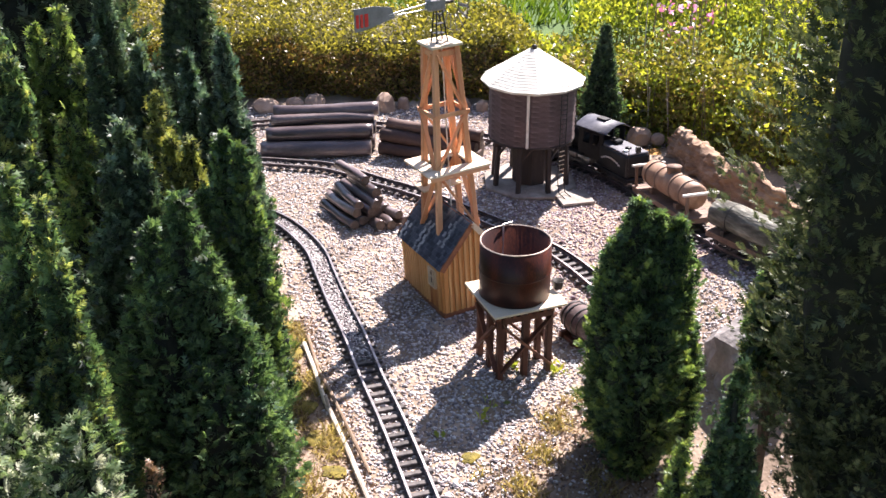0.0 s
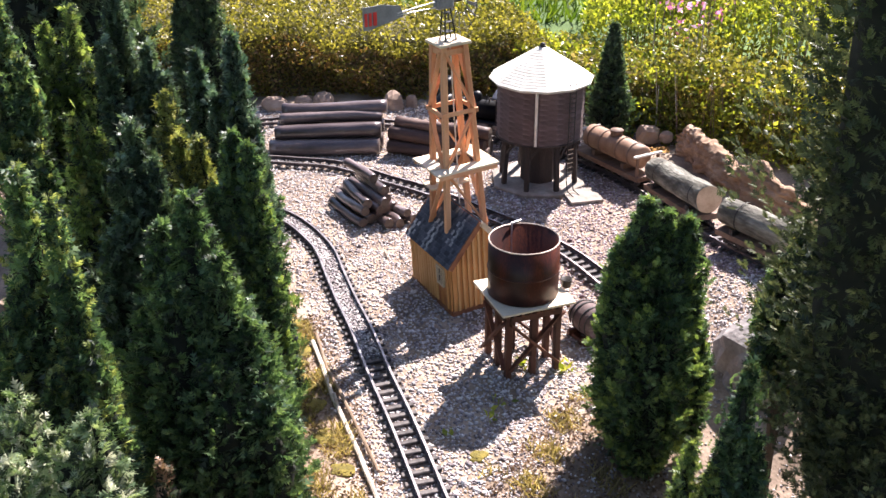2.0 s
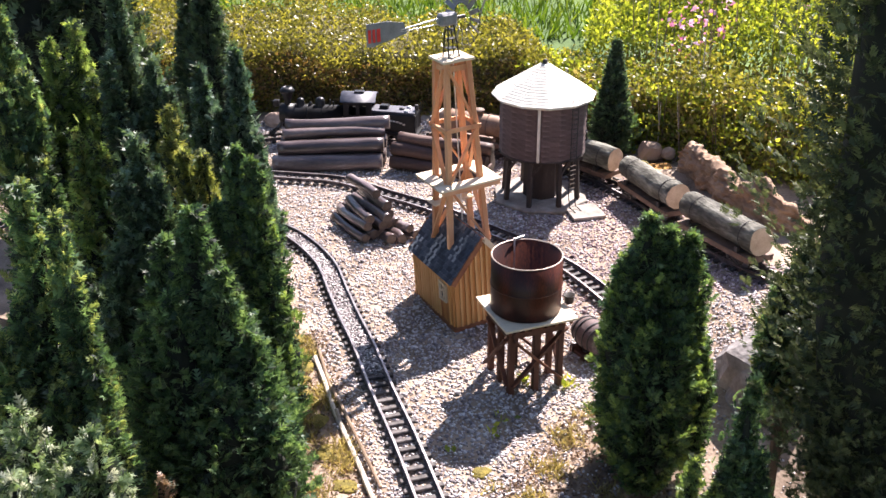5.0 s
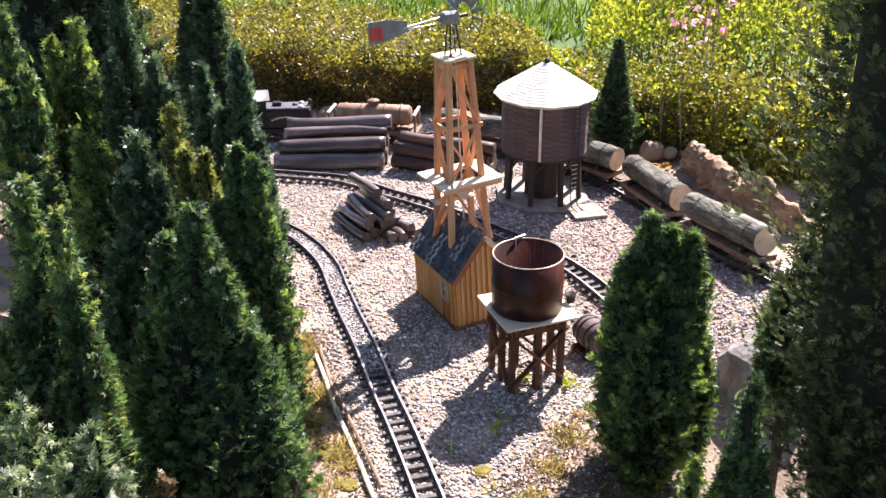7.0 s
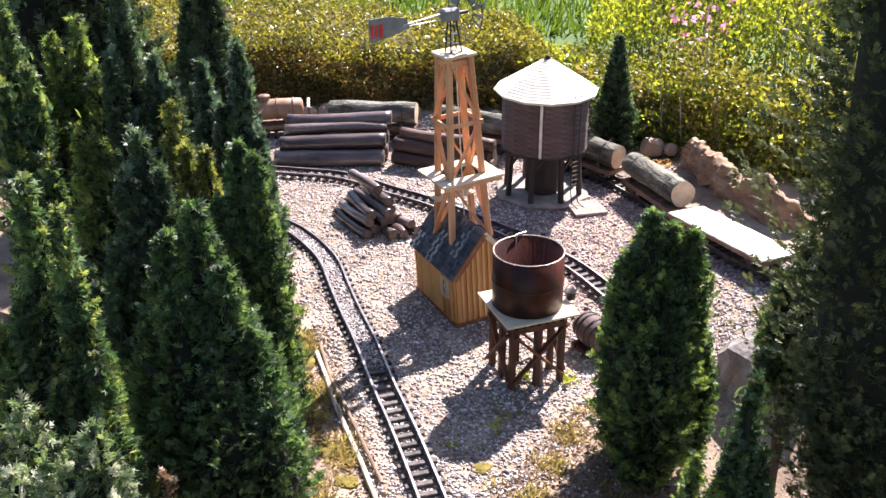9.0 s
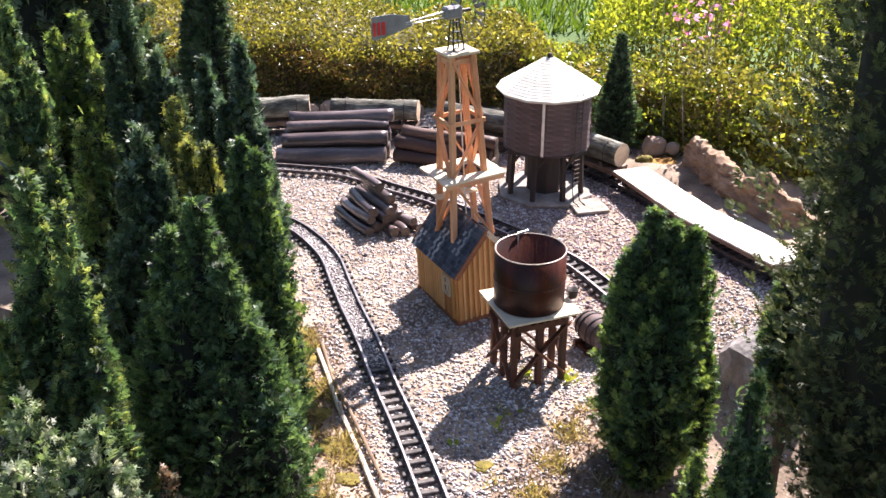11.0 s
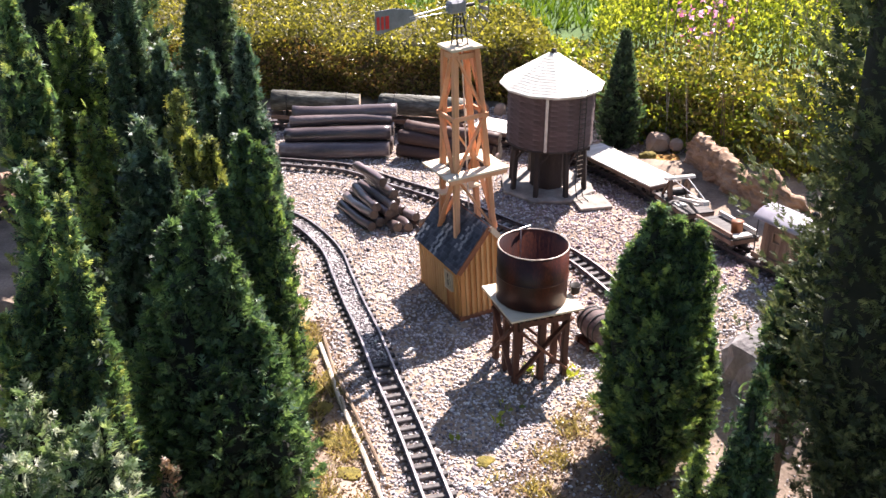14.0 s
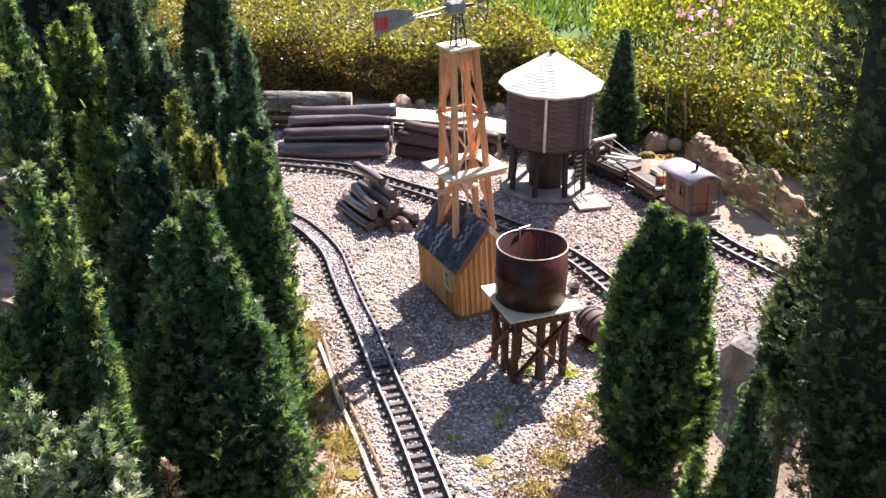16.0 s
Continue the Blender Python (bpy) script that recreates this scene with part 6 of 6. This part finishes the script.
def tank_car():
    car = thing("tank_car", "tan brown tank wagon with dark bands and timber ends", "wagon")
    rolls = flat_base(car, 0.315, 0.088)
    R, L = 0.034, 0.125
    rot = Matrix.Translation((0, 0, DECK + 0.012 + R)) @ Matrix.Rotation(radians(90), 4, "Y")
    bm = bmesh.new()
    lathe(bm, [(0.001, -L - 0.004), (R * 0.8, -L - 0.002), (R, -L + 0.006), (R * 1.02, -0.06), (R * 1.03, 0), (R * 1.02, 0.06), (R, L - 0.006), (R * 0.8, L + 0.002), (0.001, L + 0.004)], 28, rot)
    part("tank", bm, M_BARREL, car, smooth=True)
    for x in (-0.095, -0.04, 0.04, 0.095):
        bm = bmesh.new()
        lathe(bm, [(R * 1.02, x - 0.002), (R * 1.02 + 0.0022, x - 0.002), (R * 1.02 + 0.0022, x + 0.002), (R * 1.02, x + 0.002)], 28, rot)
        part("band", bm, M_BROWN, car)
    bm = bmesh.new()
    zt = DECK + 0.012 + 2 * R
    lathe(bm, [(0.018, zt - 0.006), (0.018, zt + 0.010), (0.021, zt + 0.011), (0.020, zt + 0.015), (0.001, zt + 0.018)], 20)
    part("dome", bm, M_BROWN, car, smooth=True)
    for x in (-0.07, 0.07):
        bm = bmesh.new()
        box(bm, (x, 0, DECK + 0.009), (0.014, 0.06, 0.014))
        part("saddle", bm, M_BROWN, car)
    for s in (-1, 1):
        for y in (-0.036, 0.036):
            bm = bmesh.new()
            box(bm, (s * 0.146, y, DECK + 0.030), (0.007, 0.007, 0.058))
            part("end_post", bm, M_BROWN, car)
        bm = bmesh.new()
        box(bm, (s * 0.146, 0, DECK + 0.061), (0.009, 0.098, 0.006), None, 0.001)
        part("end_rail", bm, M_DECK, car)
    bm = bmesh.new()
    for q in (-0.006, 0.006):
        box(bm, (q - 0.01, -R - 0.001, DECK + 0.012 + R), (0.006, 0.0015, 0.012))
    part("mark", bm, M_LETTER, car)
    return car, rolls, []


def crane_car():
    car = thing("crane_car", "small brown crane wagon with a bleached timber jib", "wagon")
    rolls = flat_base(car, 0.185, 0.082, M_FRAMEDARK, 10)
    for y in (-0.026, 0.026):
        bm = bmesh.new()
        beam(bm, (0.030, y, DECK), (0.030, y, DECK + 0.058), 0.009, 0.012, (1, 0, 0))
        part("mast_post", bm, M_BROWN, car)
        bm = bmesh.new()
        beam(bm, (0.074, y, DECK + 0.003), (0.034, y, DECK + 0.052), 0.006, 0.006)
        part("back_stay", bm, M_BROWN, car)
    bm = bmesh.new()
    box(bm, (0.030, 0, DECK + 0.061), (0.013, 0.086, 0.008), None, 0.001)
    part("head_beam", bm, M_DECK, car)
    bm = bmesh.new()
    for s in (-1, 1):
        beam(bm, (0.018, s * 0.020, DECK + 0.012), (-0.120, s * 0.004, DECK + 0.036), 0.006, 0.007)
    beam(bm, (-0.118, -0.008, DECK + 0.036), (-0.118, 0.008, DECK + 0.036), 0.008, 0.012)
    part("jib", bm, M_DECK, car)
    for s in (-1, 1):
        bm = bmesh.new()
        rod(bm, (0.030, s * 0.022, DECK + 0.060), (-0.116, s * 0.004, DECK + 0.038), 0.0013, seg=6)
        part("stay", bm, M_PIPE, car)
    bm = bmesh.new()
    rod(bm, (0.045, -0.022, DECK + 0.016), (0.045, 0.022, DECK + 0.016), 0.012, seg=16)
    part("winch", bm, M_WIRE, car)
    for x, y in ((-0.028, -0.026), (-0.02, 0.02), (0.075, 0.0)):
        bm = bmesh.new()
        box(bm, (x, y, DECK + 0.004), (0.030, 0.026, 0.004), None, 0.0006)
        part("deck_plate", bm, M_DECK, car)
    return car, rolls, []


def tender_car():
    """The low wagon behind the crane, with a boiler stub and rails along its sides."""
    car = thing("tool_wagon", "low dark tool wagon with a brown stove drum", "wagon")
    rolls = flat_base(car, 0.165, 0.078, M_FRAMEDARK, 9)
    bm = bmesh.new()
    lathe(bm, [(0.001, DECK + 0.001), (0.014, DECK + 0.001), (0.014, DECK + 0.030), (0.0155, DECK + 0.031), (0.0155, DECK + 0.034), (0.001, DECK + 0.034)], 18, Matrix.Translation((-0.045, 0, 0)))
    part("stove_drum", bm, M_TRIM, car, "red-brown stove drum", smooth=True)
    for s in (-1, 1):
        bm = bmesh.new()
        beam(bm, (-0.075, s * 0.034, DECK + 0.010), (0.078, s * 0.034, DECK + 0.010), 0.006, 0.010)
        part("side_rail", bm, M_DECK if s < 0 else M_BROWN, car)
    bm = bmesh.new()
    box(bm, (-0.072, 0.006, DECK + 0.006), (0.022, 0.05, 0.006), None, 0.001)
    part("end_board", bm, M_DECK, car)
    return car, rolls, []


def caboose():
    car = thing("caboose", "brown wooden guard's van with a grey tin roof and stove pipe", "wagon")
    L, W, H = 0.180, 0.086, 0.098
    rolls = flat_base(car, L, W, M_BROWN, 12)
    b0, b1 = -0.068, 0.068
    z0 = DECK + 0.002
    body = new("body")
    body.parent = car
    me = {}
    n = 14
    for s in (-1, 1):
        for k in range(n):
            x = b0 + (k + 0.5) * (b1 - b0) / n
            gap = k in (3, 4, 9, 10)
            for a0, a1 in (((z0, z0 + 0.040), (z0 + 0.066, z0 + H - 0.012)) if gap else ((z0, z0 + H - 0.012),)):
                bm = bmesh.new()
                box(bm, (x, s * (W / 2 - 0.008), (a0 + a1) / 2), ((b1 - b0) / n - 0.0006, 0.005, a1 - a0))
                part("board", bm, M_BROWN, body)
        for xa in (b0 + 4 * (b1 - b0) / n, b0 + 10 * (b1 - b0) / n):
            w = new("window")
            w.parent = body
            bm = bmesh.new()
            for dx in (-0.011, 0.011):
                box(bm, (xa + dx, s * (W / 2 - 0.006), z0 + 0.053), (0.003, 0.006, 0.028))
            for dz in (0.0405, 0.0655):
                box(bm, (xa, s * (W / 2 - 0.006), z0 + dz), (0.025, 0.006, 0.003))
            part("window_frame", bm, M_BROWN, w)
            bm = bmesh.new()
            box(bm, (xa, s * (W / 2 - 0.010), z0 + 0.053), (0.022, 0.0015, 0.026))
            part("pane", bm, M_BARREL, w)
        # end walls with a doorway
        for y0, y1 in ((-W / 2 + 0.006, -0.016), (0.016, W / 2 - 0.006)):
            bm = bmesh.new()
            box(bm, (s * 0.067, (y0 + y1) / 2, z0 + (H - 0.008) / 2), (0.005, y1 - y0, H - 0.008))
            part("end_wall", bm, M_BROWN, body)
        bm = bmesh.new()
        box(bm, (s * 0.067, 0, z0 + H - 0.012), (0.005, 0.032, 0.018))
        part("lintel", bm, M_BROWN, body)
        bm = bmesh.new()
        box(bm, (s * 0.063, 0, z0 + 0.038), (0.003, 0.031, 0.078))
        part("door", bm, M_TRIM, body)
        bm = bmesh.new()
        box(bm, (s * 0.094, 0, DECK - 0.018), (0.020, 0.080, 0.004), None, 0.001)
        part("step", bm, M_DECK, car)
    bm = bmesh.new()
    for k in range(9):
        t = (k - 4) / 4
        box(bm, (0.0 + t * 0.030, -W / 2 + 0.0045, z0 + 0.030 - 0.008 * t * t), (0.0065, 0.0022, 0.006))
    part("painted_writing", bm, M_LETTER, car, "faded pale curved lettering bar")
    # arched roof
    bm = bmesh.new()
    seg = 12
    a, b, c, d = [], [], [], []
    for i in range(seg + 1):
        t = i / seg * 2 - 1
        y = t * (W / 2 + 0.006)
        z = z0 + H - 0.012 + 0.018 * (1 - t * t)
        for lst, x, dz in ((a, -0.094, 0.004), (b, 0.094, 0.004), (c, -0.094, 0), (d, 0.094, 0)):
            lst.append(bm.verts.new((x, y, z + dz)))
    for i in range(seg):
        bm.faces.new((a[i], b[i], b[i + 1], a[i + 1])).smooth = True
        bm.faces.new((c[i + 1], d[i + 1], d[i], c[i]))
        bm.faces.new((a[i + 1], c[i + 1], c[i], a[i]))
        bm.faces.new((b[i], d[i], d[i + 1], b[i + 1]))
    bm.faces.new((a[0], c[0], d[0], b[0]))
    bm.faces.new((a[-1], b[-1], d[-1], c[-1]))
    part("roof", bm, M_LILAC, car, "faded grey tin roof")
    bm = bmesh.new()
    zr = z0 + H + 0.008
    rod(bm, (-0.030, 0, zr - 0.006), (-0.030, 0, zr + 0.020), 0.004, seg=10)
    lathe(bm, [(0.009, zr + 0.020), (0.009, zr + 0.023), (0.001, zr + 0.028)], 12, Matrix.Translation((-0.030, 0, 0)))
    part("stove_pipe", bm, M_WIRE, car, "black stove pipe")
    for s in (-1, 1):
        bm = bmesh.new()
        for y in (-0.037, 0.037):
            rod(bm, (s * 0.086, y, DECK), (s * 0.086, y, z0 + H - 0.010), 0.0014, seg=6)
        rod(bm, (s * 0.086, -0.04, DECK + 0.035), (s * 0.086, 0.04, DECK + 0.035), 0.0013, seg=6)
        part("end_railing", bm, M_WIRE, car)
    return car, rolls, []


def locomotive():
    eng = thing("steam_locomotive", "black model steam locomotive with bell stack, domes and cab", "locomotive")
    rolls = []
    z = RAIL
    for x in (-0.075, -0.02, 0.035):
        wheelset(eng, x, 0, rolls, 0.0225)
    wheelset(eng, 0.11, 0, rolls, 0.012)
    bm = bmesh.new()
    box(bm, (-0.01, 0, z + 0.040), (0.30, 0.040, 0.012), None, 0.001)
    part("frame", bm, M_BLACK, eng)
    for s in (-1, 1):
        bm = bmesh.new()
        box(bm, (0.0, s * 0.045, z + 0.052), (0.20, 0.022, 0.003), None, 0.0008)
        part("running_board", bm, M_BLACK, eng)
        bm = bmesh.new()
        rod(bm, (0.082, s * 0.042, z + 0.028), (0.125, s * 0.042, z + 0.028), 0.013, seg=16)
        part("cylinder", bm, M_BLACK, eng)
        bm = bmesh.new()
        beam(bm, (-0.075, s * 0.031, z + 0.016), (0.085, s * 0.031, z + 0.024), 0.003, 0.006)
        part("side_rod", bm, M_STEEL, eng)
    rot = Matrix.Translation((0.035, 0, z + 0.078)) @ Matrix.Rotation(radians(90), 4, "Y")
    bm = bmesh.new()
    lathe(bm, [(0.001, -0.115), (0.031, -0.115), (0.031, 0.06), (0.033, 0.06), (0.033, 0.112), (0.028, 0.114), (0.001, 0.116)], 28, rot)
    part("boiler", bm, M_BLACK, eng, smooth=True)
    for x in (-0.03, 0.02, 0.07):
        bm = bmesh.new()
        lathe(bm, [(0.0312, x - 0.0015), (0.0322, x - 0.0015), (0.0322, x + 0.0015), (0.0312, x + 0.0015)], 28, rot)
        part("boiler_band", bm, M_BLACK, eng)
    zt = z + 0.106
    bm = bmesh.new()
    lathe(bm, [(0.013, zt - 0.006), (0.011, zt + 0.002), (0.0115, zt + 0.020), (0.020, zt + 0.042), (0.0255, zt + 0.048), (0.0255, zt + 0.052), (0.016, zt + 0.062), (0.010, zt + 0.063), (0.009, zt + 0.058), (0.001, zt + 0.056)], 22, Matrix.Translation((0.122, 0, 0)))
    part("smoke_stack", bm, M_BLACK, eng, "flared black smoke stack", smooth=True)
    for x, r, h in ((0.078, 0.0135, 0.026), (0.012, 0.0165, 0.030)):
        bm = bmesh.new()
        lathe(bm, [(r + 0.003, zt - 0.005), (r, zt + 0.002), (r, zt + h * 0.6), (r * 0.8, zt + h * 0.85), (r * 0.3, zt + h), (0.001, zt + h)], 20, Matrix.Translation((x, 0, 0)))
        part("dome", bm, M_BLACK, eng, smooth=True)
    bm = bmesh.new()
    rod(bm, (-0.022, 0, zt), (-0.022, 0, zt + 0.022), 0.0025, seg=8)
    rod(bm, (-0.034, 0.008, zt), (-0.034, 0.008, zt + 0.018), 0.002, seg=8)
    lathe(bm, [(0.001, zt + 0.016), (0.006, zt + 0.008), (0.0075, zt + 0.004), (0.001, zt + 0.004)], 12, Matrix.Translation((0.045, 0, 0)))
    part("whistle_and_bell", bm, M_WIRE, eng)
    bm = bmesh.new()
    box(bm, (0.160, 0, z + 0.112), (0.018, 0.020, 0.022), None, 0.002)
    rod(bm, (0.168, 0, z + 0.112), (0.172, 0, z + 0.112), 0.0085, seg=14)
    part("headlamp", bm, M_BLACK, eng)
    bm = bmesh.new()
    for k in range(9):
        y = (k - 4) * 0.009
        beam(bm, (0.155, y * 0.7, z + 0.032), (0.195 - abs(y) * 0.5, y, z + 0.004), 0.003, 0.003)
    box(bm, (0.152, 0, z + 0.034), (0.010, 0.085, 0.012), None, 0.001)
    part("pilot", bm, M_BLACK, eng, "black cowcatcher")
    # cab
    cab = new("cab")
    cab.parent = eng
    cz = z + 0.046
    for s in (-1, 1):
        for (x, w, z0, h) in ((-0.120, 0.094, 0, 0.044), (-0.158, 0.018, 0.044, 0.034), (-0.082, 0.018, 0.044, 0.034), (-0.120, 0.012, 0.044, 0.034), (-0.120, 0.094, 0.078, 0.012)):
            bm = bmesh.new()
            box(bm, (x, s * 0.047, cz + z0 + h / 2), (w, 0.003, h))
            part("side_panel", bm, M_BLACK, cab)
    bm = bmesh.new()
    box(bm, (-0.0735, 0, cz + 0.045), (0.003, 0.092, 0.09))
    part("front_panel", bm, M_BLACK, cab)
    bm = bmesh.new()
    seg = 10
    a, b, c, d = [], [], [], []
    for i in range(seg + 1):
        t = i / seg * 2 - 1
        zz = cz + 0.089 + 0.018 * (1 - t * t)
        for lst, x, dz in ((a, -0.180, 0.003), (b, -0.062, 0.003), (c, -0.180, 0), (d, -0.062, 0)):
            lst.append(bm.verts.new((x, t * 0.055, zz + dz)))
    for i in range(seg):
        bm.faces.new((a[i], b[i], b[i + 1], a[i + 1])).smooth = True
        bm.faces.new((c[i + 1], d[i + 1], d[i], c[i]))
        bm.faces.new((a[i + 1], c[i + 1], c[i], a[i]))
        bm.faces.new((b[i], d[i], d[i + 1], b[i + 1]))
    part("roof", bm, M_BLACKTOP, cab)
    bm = bmesh.new()
    box(bm, (-0.122, 0, cz + 0.112), (0.034, 0.024, 0.006), None, 0.001)
    part("roof_hatch", bm, M_BLACK, cab)
    coupler(eng, -0.165, -1)
    return eng, rolls, []


def coal_tender():
    td = thing("tender", "black tender with rounded body and pale side lettering", "tender")
    rolls = []
    bogie(td, 0.045, rolls)
    bogie(td, -0.045, rolls)
    bm = bmesh.new()
    box(bm, (0, 0, DECK - 0.006), (0.185, 0.082, 0.010), None, 0.001)
    part("frame", bm, M_BLACK, td)
    bm = bmesh.new()
    box(bm, (0, 0, DECK + 0.032), (0.165, 0.080, 0.064), None, 0.004)
    part("body", bm, M_BLACK, td)
    bm = bmesh.new()
    box(bm, (-0.004, 0, DECK + 0.067), (0.150, 0.072, 0.006), None, 0.002)
    part("deck_top", bm, M_BLACKTOP, td)
    bm = bmesh.new()
    box(bm, (0.030, 0, DECK + 0.076), (0.030, 0.026, 0.012), None, 0.003)
    part("hatch", bm, M_BLACK, td)
    for x, y in ((-0.050, -0.022), (-0.050, 0.022), (-0.03, 0.0)):
        bm = bmesh.new()
        lathe(bm, [(0.009, DECK + 0.069), (0.009, DECK + 0.074), (0.001, DECK + 0.075)], 14, Matrix.Translation((x, y, 0)))
        part("filler_lid", bm, M_PIPE if y else M_BLACK, td)
    for s in (-1, 1):
        bm = bmesh.new()
        for k in range(9):
            t = (k - 4) / 4
            box(bm, (t * 0.045, s * 0.0405, DECK + 0.040 - 0.010 * t * t), (0.009, 0.0015, 0.005))
        part("painted_writing", bm, M_LETTER, td, "pale curved lettering bar")
        bm = bmesh.new()
        rod(bm, (-0.085, s * 0.034, DECK), (-0.085, s * 0.034, DECK + 0.088), 0.0013, seg=6)
        part("handrail", bm, M_WIRE, td)
    bm = bmesh.new()
    box(bm, (-0.080, 0, DECK + 0.080), (0.012, 0.014, 0.018), None, 0.002)
    part("rear_lamp", bm, M_WIRE, td)
    coupler(td, -0.0925, -1)
    return td, rolls, []


TRAIN = []


def build_train():
    """Each vehicle with the distance of its middle behind the second log wagon's middle."""
    for made, back, half in ((locomotive(), -1.275, 0.11), (coal_tender(), -1.038, 0.05), (tank_car(), -0.738, 0.10), (log_car(1), -0.372, 0.09), (log_car(2), 0.0, 0.09),
                             (log_car(3), 0.375, 0.09), (log_car(4), 0.75, 0.09), (flat_car(1), 1.130, 0.12), (flat_car(2), 1.524, 0.12), (crane_car(), 1.850, 0.045),
                             (tender_car(), 2.070, 0.04), (caboose(), 2.290, 0.05)):
        TRAIN.append((*made, back, half))


def on_line(s, half):
    """The pose of a vehicle whose two pivots stand on the rails at s +- half."""
    a, b = LINE_A.at(s - half), LINE_A.at(s + half)
    pa, pb = Vector((*a, float(ground_z(*a)))), Vector((*b, float(ground_z(*b))))
    x = (pb - pa).normalized()
    y = Vector((0, 0, 1)).cross(x).normalized()
    m = Matrix((x, y, x.cross(y))).transposed().to_4x4()
    m.translation = (pa + pb) / 2
    return m


S_AT_4 = 4.522


def travelled(t):
    """Metres run since 4 s: a steady pace that quickens a little towards the end."""
    u = min(max(t - 10.3, 0.0), 2.0)
    return SPEED * (t - 4.0) + 0.015 * (u * u / 4.0 + max(t - 12.3, 0.0))


def motions():
    for car, rolls, loads, back, half in TRAIN:
        rows = [(t * 0.5, on_line(S_AT_4 + travelled(t * 0.5) - back, half)) for t in range(33)]
        walk(car, rows)
        for load, m in loads:
            walk(load, [(t, r @ m) for t, r in rows])
        for ax, x, r, z in rolls:
            walk(ax, [(k * 0.1, pose(x, 0, z + r, 0, math.degrees((travelled(k * 0.1) - travelled(0)) / r), 0)) for k in range(161)])

build_ground()
build_trees()
build_hedge()
build_things()
build_track(LINE_A, 0.6, LINE_A.length - 1.2, "curved model railway track with dark sleepers round the yard")
build_track(LINE_B, 0.0, LINE_B.length - 0.02, "model railway track that crosses the gravel yard")
build_track(LINE_C, 0.0, LINE_C.length - 0.2, "model railway track that curves out to the front")
build_gravel()
motions()
